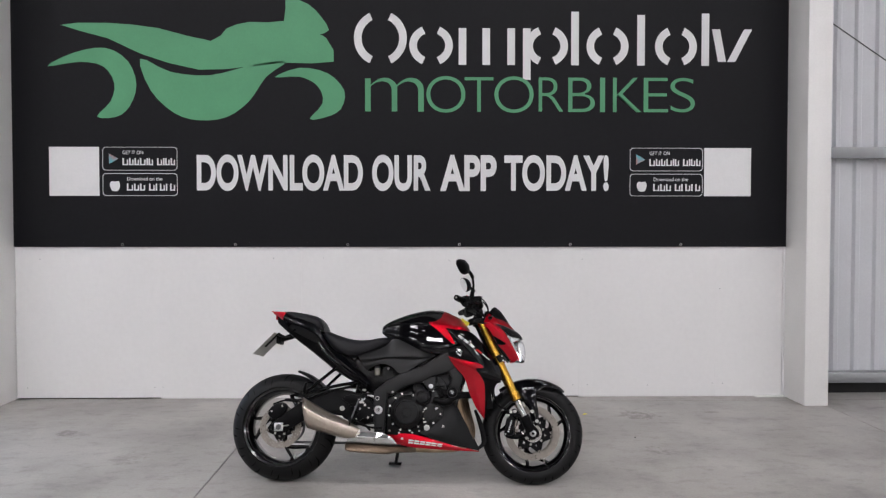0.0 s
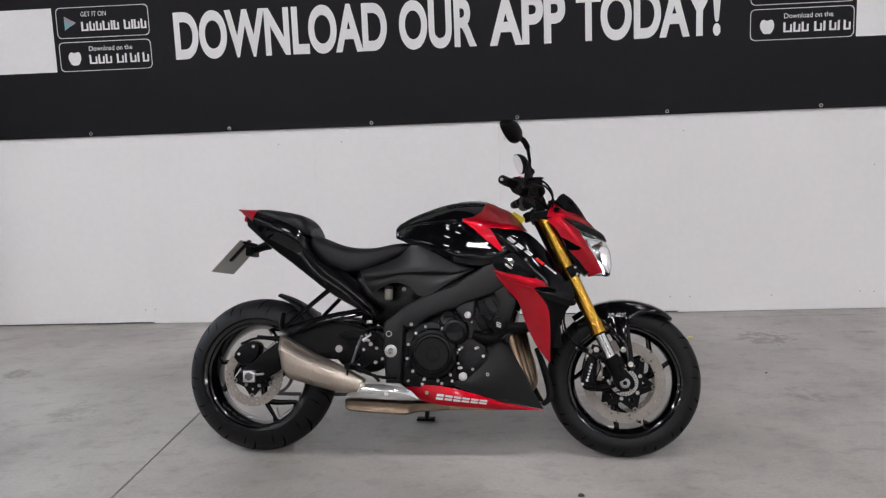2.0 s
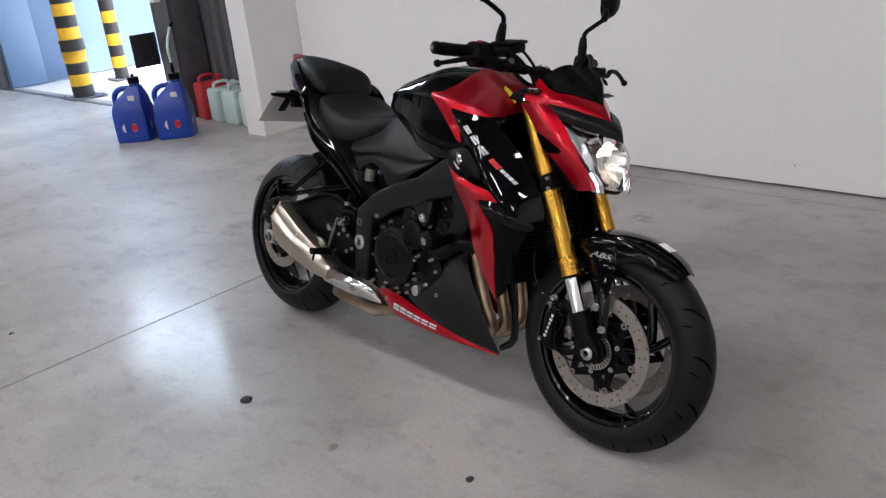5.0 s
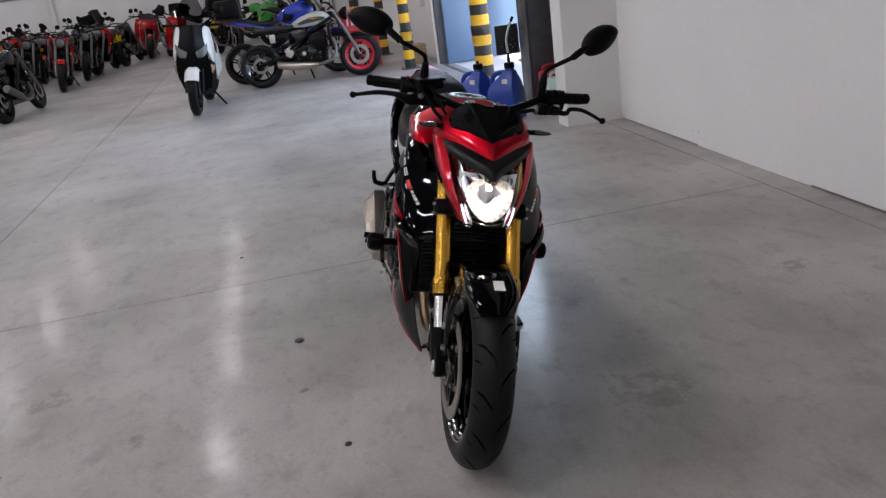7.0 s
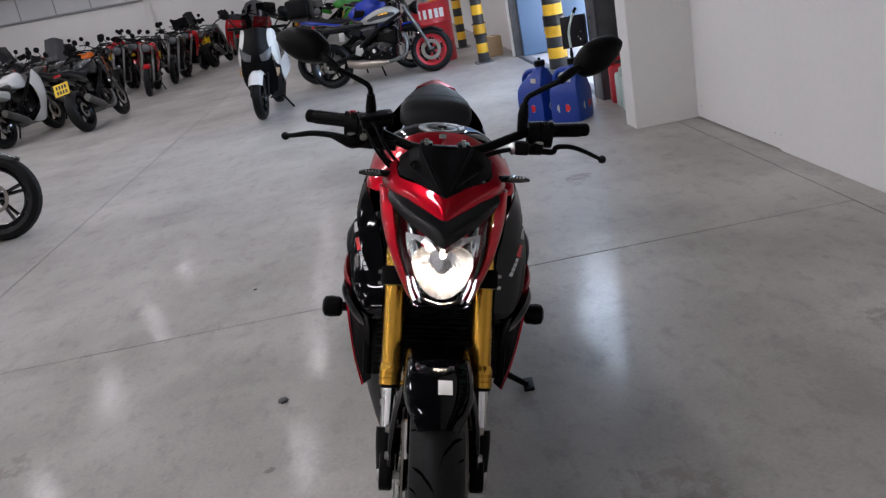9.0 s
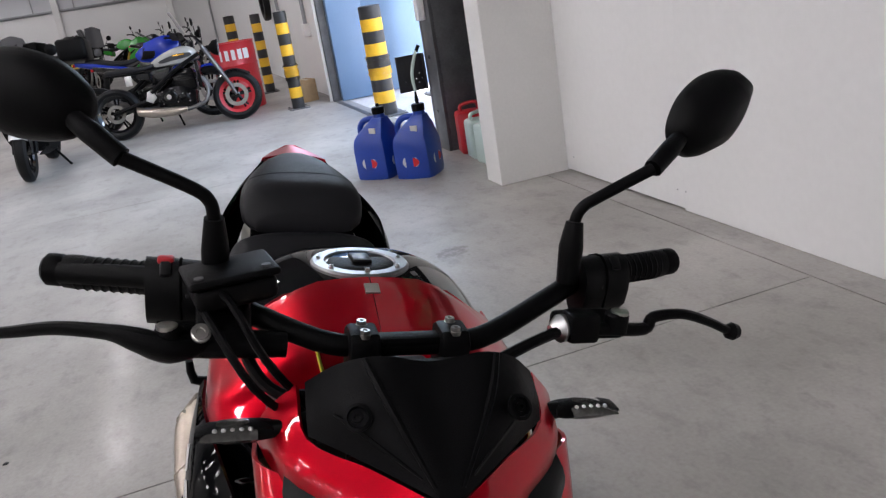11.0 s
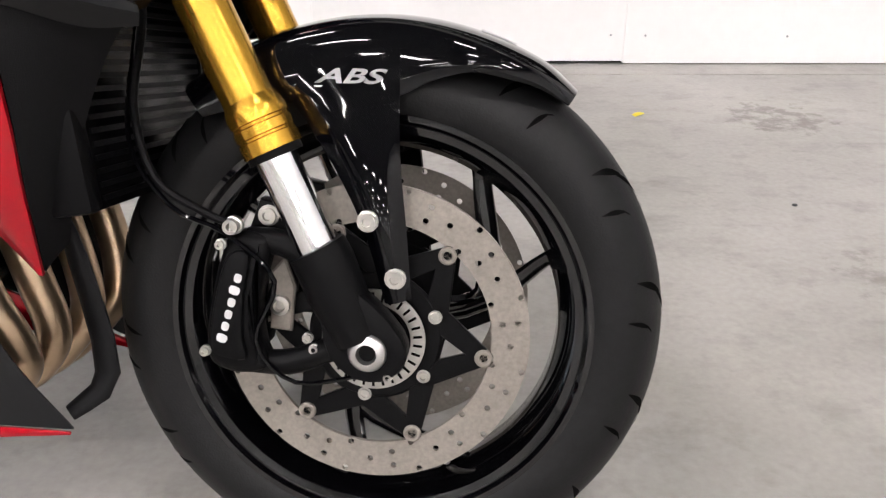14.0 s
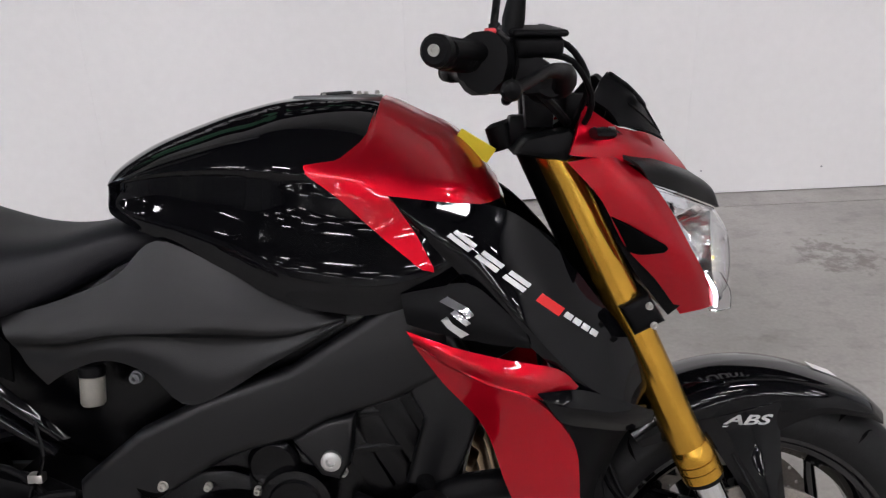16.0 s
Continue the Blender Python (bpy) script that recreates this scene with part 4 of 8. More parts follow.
    part("position_reflector", surface([[(x - 0.016, y * 0.88, z + (0.73 - z) * 0.1) for x, y, z in r] for r in pl_rows], 2, 2, thick=0.002), REFLECT, shell)
    part("lit_strip", tube([(pl_rows[0][1][0] - 0.007, pl_rows[0][1][1] * 0.93, 0.755), (pl_rows[1][1][0] - 0.007, pl_rows[1][1][1] * 0.93, 0.730), (pl_rows[2][1][0] - 0.007, pl_rows[2][1][1] * 0.93, 0.708)], 0.0028, 8, 3), DRL, shell, "lit white lamp strip")
    part("bracket", box(0.43, 0.51, s * 0.085 - 0.015, s * 0.085 + 0.015, 0.885, 0.945, 0.006), MATTE, nose)
lens_rows = [CH([(0.566, -0.110, 0.876), (0.606, -0.078, 0.862), (0.655, -0.028, 0.844), (0.676, 0, 0.836)]), CH([(0.612, -0.098, 0.802), (0.655, -0.072, 0.808), (0.686, -0.030, 0.806), (0.692, 0, 0.804)]),
             CH([(0.642, -0.080, 0.752), (0.672, -0.056, 0.752), (0.694, -0.026, 0.750), (0.700, 0, 0.749)]), CH([(0.662, -0.054, 0.722), (0.678, -0.036, 0.716), (0.690, -0.016, 0.713), (0.694, 0, 0.712)])]
lamp = part("headlamp_lens", surface(lens_rows, 4, 4, thick=0.002), LENS, nose, "clear curved headlamp lens")
lamp.visible_shadow = False
part("reflector", surface([[(x - (0.072 if abs(y) < 0.05 else 0.030), y * 0.93, z) for x, y, z in r] for r in lens_rows], 4, 4, thick=0.003), REFLECT, nose, "faceted chrome reflector")
for s in (-1, 1):
    part("facet", surface([[(0.612, s * 0.012, 0.845), (0.610, s * 0.045, 0.84), (0.60, s * 0.085, 0.845)], [(0.615, s * 0.012, 0.80), (0.612, s * 0.045, 0.80), (0.610, s * 0.08, 0.805)], [(0.625, s * 0.012, 0.755), (0.622, s * 0.04, 0.755), (0.630, s * 0.065, 0.758)]], 2, 2, thick=0.002), REFLECT, nose)
bowl = []
for i in range(9):
    v = i / 8
    row = []
    for k in range(44):
        th = 2 * math.pi * k / 44
        cz, sy = math.cos(th), math.sin(th)
        ye, ze = 0.068 * sy * (1 - 0.10 * max(0, -cz)), 0.794 + (0.050 - 0.026 * math.exp(-(sy / 0.30) ** 2) if cz > 0 else 0.078) * cz
        xe = 0.676 - 5.0 * ye * ye - 0.28 * max(0, ze - 0.80)
        row.append((0.604 + (xe - 0.604) * v * v + (0.0045 if (k + i) % 2 else 0) * (0 < i < 8), ye * v, 0.798 + (ze - 0.798) * v))
    bowl.append(row)
part("reflector_bowl", from_grid(bowl, close_v=True), mat("lit_reflector_chrome", (0.82, 0.80, 0.77), 0.24, metal=1, wear=0.03, grain=0.02), nose, "faceted chrome reflector bowl", sharp=2)
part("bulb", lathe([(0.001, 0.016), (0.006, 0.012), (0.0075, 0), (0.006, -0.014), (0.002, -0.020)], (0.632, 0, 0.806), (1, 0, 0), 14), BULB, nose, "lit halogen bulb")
part("chin", surface([CH([(0.640, -0.062, 0.722), (0.662, -0.036, 0.712), (0.676, 0, 0.709)]), CH([(0.664, -0.055, 0.721), (0.682, -0.034, 0.713), (0.695, 0, 0.710)]), CH([(0.656, -0.052, 0.708), (0.672, -0.032, 0.702), (0.684, 0, 0.700)])], 3, 4, thick=0.003), MATTE, nose)
part("lamp_back", surface([[(0.50, y, 0.93 - 0.2 * abs(y)), (0.52, y, 0.85), (0.56, y, 0.78), (0.61, y * 0.8, 0.715)] for y in (-0.105, -0.05, 0, 0.05, 0.105)], 2, 3, thick=0.02), MATTE, nose)

# handlebar, controls, mirrors
bar = part("handlebar", tube(CH([(0.308, -0.33, 1.042), (0.345, -0.23, 1.044), (0.378, -0.175, 1.032), (0.415, -0.09, 1.004), (0.424, -0.045, 0.999), (0.424, 0, 0.999)]), 0.0115, 12, 4), MATTE, bike, "black tapered handlebar")
for s in (-1, 1):
    F = lambda pts: [(x, y * -s, z) for x, y, z in pts]
    inb = 0.040 if s < 0 else 0.020
    G = lambda pts: [(x, (y + inb) * -s, z) for x, y, z in pts]
    part("grip", tube(G([(0.301, -0.366, 1.041), (0.304, -0.355, 1.041), (0.314, -0.325, 1.041), (0.325, -0.29, 1.040), (0.332, -0.268, 1.040)]), [0.0168, 0.0175, 0.0160, 0.0168, 0.0185], 18, 3), MATTE, bar, "black ribbed rubber grip")
    part("bar_end", lathe([(0.0135, 0), (0.0165, 0.004), (0.0165, 0.017), (0.013, 0.021), (0.006, 0.021), (0.005, 0.015)], G([(0.3015, -0.366, 1.042)])[0], F([(-0.33, -0.94, 0)])[0], 18), MATTE, bar)
    part("bar_end_screw", lathe([(0.006, 0), (0.006, 0.002), (0.003, 0.002), (0.0025, 0)], G([(0.2945, -0.386, 1.042)])[0], F([(-0.33, -0.94, 0)])[0], 12), ZINC, bar)
    for k in range(9):
        gy = 0.352 - 0.0085 * k
        part("grip_rib", torus_lathe([(0.0170, -0.0016), (0.0177, 0), (0.0170, 0.0016), (0.0155, 0)], G([(0.3175 - 0.328 * (gy - 0.315), -gy, 1.0405)])[0], F([(-0.33, -0.94, 0)])[0], 18), MATTE, bar)
    K = lambda pts: [(x, (y + inb - 0.040) * -s, z) for x, y, z in pts]
    part("switchgear", surface([K([(cx + dx, -y, 1.036 + dz) for dx, dz in ((-0.022, 0.022), (0.008, 0.031), (0.028, 0.014), (0.024, -0.022), (-0.002, -0.036), (-0.024, -0.014))]) for y, cx in ((0.247, 0.342), (0.240, 0.345), (0.222, 0.350), (0.205, 0.356), (0.190, 0.362), (0.184, 0.364))], 2, 2, True, True), MATTE, bar)
    part("switch_seam", tube(K([(0.330, -0.214, 1.060), (0.358, -0.214, 1.068), (0.381, -0.214, 1.050), (0.377, -0.214, 1.014)]), 0.0015, 6, 3), GROOVE, bar)
    part("switch_button", moved(box(-0.008, 0.008, -0.005, 0.005, 0, 0.006, 0.002), Matrix.Translation(K([(0.366, -0.228, 1.060)])[0]) @ pose(0, 0, 0, 0, 40, 0)), SATIN, bar)
    part("switch_button", moved(box(-0.006, 0.006, -0.006, 0.006, 0, 0.005, 0.002), Matrix.Translation(K([(0.378, -0.204, 1.042)])[0]) @ pose(0, 0, 0, 0, 70, 0)), SATIN, bar)
    lx = 0.0 if s < 0 else 0.040
    if s > 0:
        lever_run, lever_r = F([(0.428, -0.170, 1.008), (0.432, -0.215, 1.010), (0.430, -0.258, 1.008), (0.428, -0.268, 1.020), (0.424, -0.305, 1.021), (0.416, -0.345, 1.008), (0.406, -0.382, 0.991)]), [0.009, 0.0095, 0.0090, 0.0085, 0.0075, 0.0065, 0.006]
    else:
        lever_run, lever_r = F([(0.425, -0.185, 1.010), (0.434, -0.222, 1.008), (0.432, -0.250, 1.017), (0.424, -0.275, 1.022), (0.405, -0.32, 1.020), (0.385, -0.36, 1.010), (0.368, -0.390, 1.002)]), [0.013, 0.0175, 0.0140, 0.0090, 0.0080, 0.0070, 0.006]
    lever = part("lever", tube(lever_run, lever_r, 12, 5, 0.75), MATTE, bar)
    part("lever_ball", lathe([(0.001, -0.011), (0.008, -0.007), (0.0105, 0), (0.008, 0.007), (0.001, 0.011)], F([(0.366 + lx, -0.390 if s < 0 else -0.386, 1.002 - lx * 0.28)])[0], (0, 1, 0), 12), MATTE, lever)
    part("pivot", joined(lathe([(0.013, -0.008), (0.013, 0.010), (0.010, 0.013), (0.001, 0.013)], F([(0.432, -0.222, 1.016)])[0], (0, 0, 1), 16), box(0.385, 0.435, min(-0.235 * -s, -0.165 * -s), max(-0.235 * -s, -0.165 * -s), 0.998, 1.018, 0.007)), MATTE, bar)
    part("adjuster", lathe([(0.0095, 0), (0.0095, 0.004), (0.006, 0.005), (0.001, 0.005)], F([(0.434, -0.224, 1.027)])[0], (0, 0, 1), 14), ZINC, bar, "bright knurled lever adjuster")
    part("bar_clamp", joined(prism([(0.405, 0.955), (0.402, 1.012), (0.412, 1.018), (0.438, 1.016), (0.446, 1.004), (0.442, 0.955)], F([(0, -0.060, 0)])[0][1], F([(0, -0.030, 0)])[0][1], 0.004)), MATTE, bar)
    part("clamp_bolt", bolt(F([(0.414, -0.045, 1.016)])[0], 0.006, 0.006, (0, 0, 1)), ZINC, bar)
    part("clamp_bolt", bolt(F([(0.436, -0.045, 1.014)])[0], 0.006, 0.006, (0, 0, 1)), ZINC, bar)
    mir = new("mirror")
    mir.parent = bar
    if s < 0:
        stem = [(0.378, -0.182, 1.045), (0.382, -0.182, 1.085), (0.388, -0.183, 1.118), (0.390, -0.188, 1.136), (0.389, -0.206, 1.148), (0.386, -0.262, 1.172), (0.374, -0.288, 1.192), (0.355, -0.308, 1.205)]
        centre, tilt = (0.332, -0.350, 1.217), -8
    else:
        stem = [(0.378, 0.187, 1.045), (0.378, 0.187, 1.085), (0.376, 0.189, 1.112), (0.378, 0.195, 1.128), (0.380, 0.212, 1.140), (0.386, 0.268, 1.173), (0.372, 0.294, 1.192), (0.352, 0.318, 1.204)]
        centre, tilt = (0.330, 0.364, 1.228), 28
    part("stem_boot", tube(stem[:3], [0.012, 0.0135, 0.0095], 12, 2), MATTE, mir)
    part("stem", tube(stem[1:6], [0.0065, 0.0065, 0.0065, 0.0065, 0.007], 10, 4), MATTE, mir)
    part("knuckle", tube(stem[5:], [0.0105, 0.011, 0.009], 10, 3), MATTE, mir)
    oval = [(-0.092, 0.004), (-0.070, 0.032), (-0.02, 0.050), (0.035, 0.046), (0.074, 0.022), (0.080, -0.006), (0.060, -0.034), (0.005, -0.046), (-0.045, -0.034), (-0.078, -0.014)]
    hm = Matrix.Translation(centre) @ pose(0, 0, 0, tilt, -8, 20 * s)

    def oval_ring(f, d):
        return [hm @ Vector((d, -s * a * f * 0.84, b * f * 0.84)) for a, b in oval]
    part("shell", from_grid([ring_spline([tuple(v) for v in oval_ring(f, d)], 4) for f, d in ((0.97, -0.012), (1.0, -0.006), (0.97, 0.004), (0.82, 0.018), (0.5, 0.028), (0.1, 0.031))], close_v=True, caps=True), MATTE, mir)
    part("glass", from_grid([ring_spline([tuple(v) for v in oval_ring(f, d)], 4) for f, d in ((0.94, -0.0122), (0.93, -0.0135), (0.02, -0.0135))], close_v=True, caps=True), MIRROR, mir, "silvered mirror glass")
part("reservoir", joined(moved(box(-0.030, 0.030, -0.038, 0.038, -0.018, 0.007, 0.008, 3), pose(0.404, -0.168, 1.062, 9, 0, 10)), moved(box(-0.033, 0.033, -0.042, 0.042, 0.006, 0.014, 0.004, 3), pose(0.404, -0.168, 1.062, 9, 0, 10))), MATTE, bar, "black front brake fluid reservoir")
for q in (-0.036, 0.036):
    part("reservoir_screw", lathe([(0.0045, 0), (0.0045, 0.0015), (0.002, 0.0015)], tuple(pose(0.404, -0.168, 1.062, 9, 0, 10) @ Vector((0.02, q * 0.85, 0.014))), (0, -0.13, 1), 10), DARK_STEEL, bar)
part("master_cylinder", joined(tube([(0.420, -0.235, 1.012), (0.424, -0.18, 1.008), (0.424, -0.118, 1.003)], [0.017, 0.015, 0.012], 14, 3), prism([(0.362, 1.022), (0.372, 1.048), (0.405, 1.046), (0.436, 1.024), (0.438, 1.000), (0.400, 1.002)], -0.200, -0.150, 0.006, 2)), MATTE, bar, "black brake master cylinder")
part("master_bolt", bolt((0.440, -0.195, 1.024), 0.009, 0.006, (0.8, 0, 0.6), 14), ZINC, bar)
part("switch_rocker", box(0.346, 0.360, -0.236, -0.220, 1.064, 1.071, 0.003), RED_PLASTIC, bar, "red engine stop switch")
part("throttle_cable", tube([(0.40, -0.19, 1.06), (0.445, -0.17, 1.055), (0.475, -0.14, 1.01), (0.46, -0.10, 0.955)], 0.004, 8, 4), MATTE, bar)
part("throttle_cable", tube([(0.40, -0.20, 1.045), (0.45, -0.185, 1.035), (0.478, -0.15, 0.985), (0.455, -0.10, 0.93)], 0.004, 8, 4), MATTE, bar)
part("brake_line", tube([(0.40, -0.16, 1.012), (0.43, -0.15, 0.985), (0.45, -0.125, 0.965), (0.46, -0.07, 0.955), (0.48, -0.04, 0.88)], 0.006, 8, 4), MATTE, bar)
part("clutch_cable", tube([(0.43, 0.165, 1.011), (0.45, 0.12, 1.005), (0.465, 0.06, 0.985), (0.47, 0.0, 0.965)], 0.006, 8, 4), MATTE, bar)
part("clutch_adjuster", lathe([(0.006, -0.016), (0.014, -0.012), (0.015, 0), (0.012, 0.004), (0.005, 0.012)], (0.428, 0.160, 1.011), (0.2, -1, 0), 16), ALLOY, bar, "silver clutch cable adjuster")
part("choke_block", box(0.415, 0.445, 0.165, 0.20, 0.998, 1.03, 0.006), MATTE, bar)
part("clamp_bridge", box(0.414, 0.436, -0.050, 0.050, 0.999, 1.010, 0.004), MATTE, bar)
part("dash", joined(box(0.455, 0.51, -0.075, 0.075, 0.965, 1.0, 0.008)), MATTE, bike, "black instrument housing behind the flyscreen")
part("ignition_lock", lathe([(0.022, -0.03), (0.022, 0.004), (0.014, 0.008), (0.004, 0.008)], (0.375, 0, 0.955), (-0.3, 0, 0.95), 18), MATTE, bike)
part("key_tag", moved(box(-0.027, 0.027, -0.0012, 0.0012, -0.012, 0.012, 0.0008, 1), pose(0.337, -0.070, 0.934, 25, 32, 8)), TAG, bike, "yellow card tag hanging on the key")
part("cable_guide", joined(box(0.385, 0.43, -0.03, 0.03, 0.93, 0.972, 0.006)), MATTE, bike)

# fuel tank
TX = [-0.158, -0.145, -0.10, -0.04, 0.03, 0.10, 0.20, 0.27, 0.32, 0.375]
TW = [0.060, 0.098, 0.126, 0.144, 0.166, 0.184, 0.194, 0.195, 0.190, 0.150]
TT = [0.898, 0.917, 0.944, 0.968, 0.990, 1.003, 1.000, 0.972, 0.943, 0.870]
TB = [0.866, 0.856, 0.838, 0.817, 0.786, 0.752, 0.737, 0.755, 0.79, 0.83]


def tank_section(k):
    x, w, t, b = TX[k], TW[k], TT[k], TB[k]
    h = t - b
    q = min(1, max(0, (x - 0.10) / 0.12))
    return [(x, 0, t), (x, -(0.42 - 0.07 * q) * w, t - 0.03 * h), (x, -(0.74 - 0.14 * q) * w, t - 0.15 * h), (x, -(0.94 - 0.06 * q) * w, t - 0.33 * h), (x, -0.945 * w, t - 0.41 * h), (x, -0.955 * w, t - 0.60 * h), (x, -w, t - 0.84 * h), (x, -0.972 * w, b)]


TANK = spline(np.array([spline(tank_section(k), 8) for k in range(len(TX))]).reshape(len(TX), -1), 8).reshape(-1, 57, 3)


def tank_at(x, s, lift=0.0):
    """A point of the tank's right side: x along, s from the top line (0) to the lower edge (1)."""
    i = min(max(int(np.searchsorted(TANK[:, 0, 0], x)) - 1, 0), len(TANK) - 2)
    f = (x - TANK[i, 0, 0]) / (TANK[i + 1, 0, 0] - TANK[i, 0, 0])
    row = TANK[i] * (1 - f) + TANK[i + 1] * f
    j = s * 56
    k = min(int(j), 55)
    p = row[k] * (1 - (j - k)) + row[k + 1] * (j - k)
    t = row[min(k + 1, 56)] - row[k]
    n = np.array([0, t[2], -t[1]])
    n = -n / (np.linalg.norm(n) + 1e-9)
    if n[1] > 0 and s > 0.05 or (s <= 0.05 and n[2] < 0):
        n = -n
    return p + lift * n


def tank_s(x, z):
    ss = np.linspace(0, 1, 97)
    zs = [tank_at(x, s)[2] for s in ss]
    return float(np.interp(z, zs[::-1], ss[::-1]))


tank_rows = []
for r in TANK:
    left = r[1:].copy()
    left[:, 1] *= -1
    tank_rows.append(np.vstack([r[::-1], left]))
tank = part("fuel_tank", from_grid(tank_rows, caps=True), GLOSS, bike, "gloss black and red fuel tank")


def tank_panel(xs, upper, lower, lift, rows=10):
    g = []
    for x, u, l in zip(xs, upper, lower):
        su = 0.0 if u is None else tank_s(x, u)
        sl = tank_s(x, l)
        g.append([tank_at(x, su + (sl - su) * k / rows, lift) for k in range(rows + 1)])
    bm = from_grid(g)
    bmesh.ops.solidify(bm, geom=bm.faces[:], thickness=-0.003)
    return bm


xs = np.linspace(0.13, 0.366, 34)
zu = [None if x > 0.214 else float(np.interp(x, [0.13, 0.17, 0.20, 0.214], [0.918, 0.922, 0.945, 0.992])) for x in xs]
zl = [float(np.interp(x, [0.13, 0.203, 0.307, 0.366], [0.914, 0.880, 0.872, 0.866])) for x in xs]
xs2 = np.linspace(0.132, 0.284, 24)
zu2 = [float(np.interp(x, [0.13, 0.203, 0.236, 0.264, 0.284], [0.916, 0.882, 0.879, 0.836, 0.797])) for x in xs2]
zl2 = [float(np.interp(x, [0.13, 0.173, 0.225, 0.268, 0.284], [0.912, 0.880, 0.831, 0.795, 0.792])) for x in xs2]
for s in (-1, 1):
    a = tank_panel(xs, zu, zl, 0.0035)
    b = tank_panel(xs2, zu2, zl2, 0.0030, 4)
    part("red_panel", flipped(a) if s > 0 else a, RED, tank, "candy red tank panel")
    part("red_spear", flipped(b) if s > 0 else b, RED, tank)
cap = part("cap_ring", torus_lathe(ring(0.064, 0.044, 0.006, 0.003), (0.150, 0, 0.998), (-0.05, 0, 1), 40), mat("brushed_cap_ring", (0.27, 0.27, 0.275), 0.38, metal=1, wear=0.15, wear_scale=40, grain=0.08), tank, "brushed silver fuel cap ring")
part("fuel_cap", lathe([(0.044, -0.004), (0.044, 0.003), (0.040, 0.005), (0.02, 0.006), (0.001, 0.006)], (0.150, 0, 0.998), (-0.05, 0, 1), 32), MATTE, tank)
part("key_flap", moved(box(-0.022, 0.022, -0.013, 0.013, 0, 0.006, 0.003), pose(0.148, 0, 1.003, 0, -3, 0)), SATIN, tank)
for k in range(7):
    a = 2 * math.pi * k / 7
    part("cap_screw", bolt((0.150 + 0.054 * math.cos(a), 0.054 * math.sin(a), 1.004 + 0.054 * math.cos(a) * 0.05), 0.0035, 0.003, (-0.05, 0, 1), 8), ZINC, tank)
part("emblem", moved(box(-0.009, 0.009, -0.009, 0.009, 0, 0.003, 0.0008, 1), pose(0.237, 0, 0.993, 0, 22, 0)), ZINC, tank, "small silver tank badge")

# seats and tail
def pad(xs, ws, tops, bottoms, crown=0.012):
    rows = []
    for x, w, t, b in zip(xs, ws, tops, bottoms):
        h = t - b
        half = [(x, 0, t + crown), (x, -0.55 * w, t + crown * 0.7), (x, -0.9 * w, t - 0.12 * h), (x, -w, t - 0.5 * h), (x, -0.93 * w, b + 0.05 * h), (x, -0.5 * w, b), (x, 0, b)]
        rows.append(half + [(p[0], -p[1], p[2]) for p in half[-2:0:-1]])
    return surface(rows, 5, 3, True, True)


part("rider_seat", pad([-0.492, -0.47, -0.42, -0.33, -0.24, -0.16, -0.105, -0.085], [0.125, 0.148, 0.162, 0.162, 0.140, 0.108, 0.084, 0.07], [0.868, 0.866, 0.845, 0.820, 0.818, 0.834, 0.836, 0.826], [0.83, 0.805, 0.755, 0.722, 0.738, 0.775, 0.80, 0.812], 0.006), SEAT, bike, "black vinyl rider seat")
part("pillion_seat", pad([-0.750, -0.72, -0.66, -0.60, -0.552, -0.522, -0.502], [0.045, 0.070, 0.100, 0.122, 0.128, 0.122, 0.10], [0.990, 0.988, 0.980, 0.968, 0.955, 0.932, 0.90], [0.975, 0.955, 0.925, 0.905, 0.89, 0.875, 0.87], 0.008), SEAT, bike, "black vinyl pillion seat")
part("seat_strap", tube([(-0.598, -0.121, 0.932), (-0.600, -0.109, 0.959), (-0.603, -0.066, 0.973), (-0.605, 0, 0.976), (-0.603, 0.066, 0.973), (-0.600, 0.109, 0.959), (-0.598, 0.121, 0.932)], 0.004, 6, 4, 0.3), SEAT, bike)
tail = part("tail_unit", surface([[(x, -w, t), (x, -w * 0.8, b), (x, 0, b - 0.005), (x, w * 0.8, b), (x, w, t), (x, 0, t - 0.01)] for x, w, t, b in ((-0.80, 0.035, 0.975, 0.930), (-0.70, 0.08, 0.935, 0.850), (-0.60, 0.10, 0.90, 0.780), (-0.50, 0.11, 0.85, 0.705), (-0.42, 0.11, 0.78, 0.645), (-0.30, 0.10, 0.68, 0.575))], 3, 2, True, True), MATTE, bike, "black tail unit")
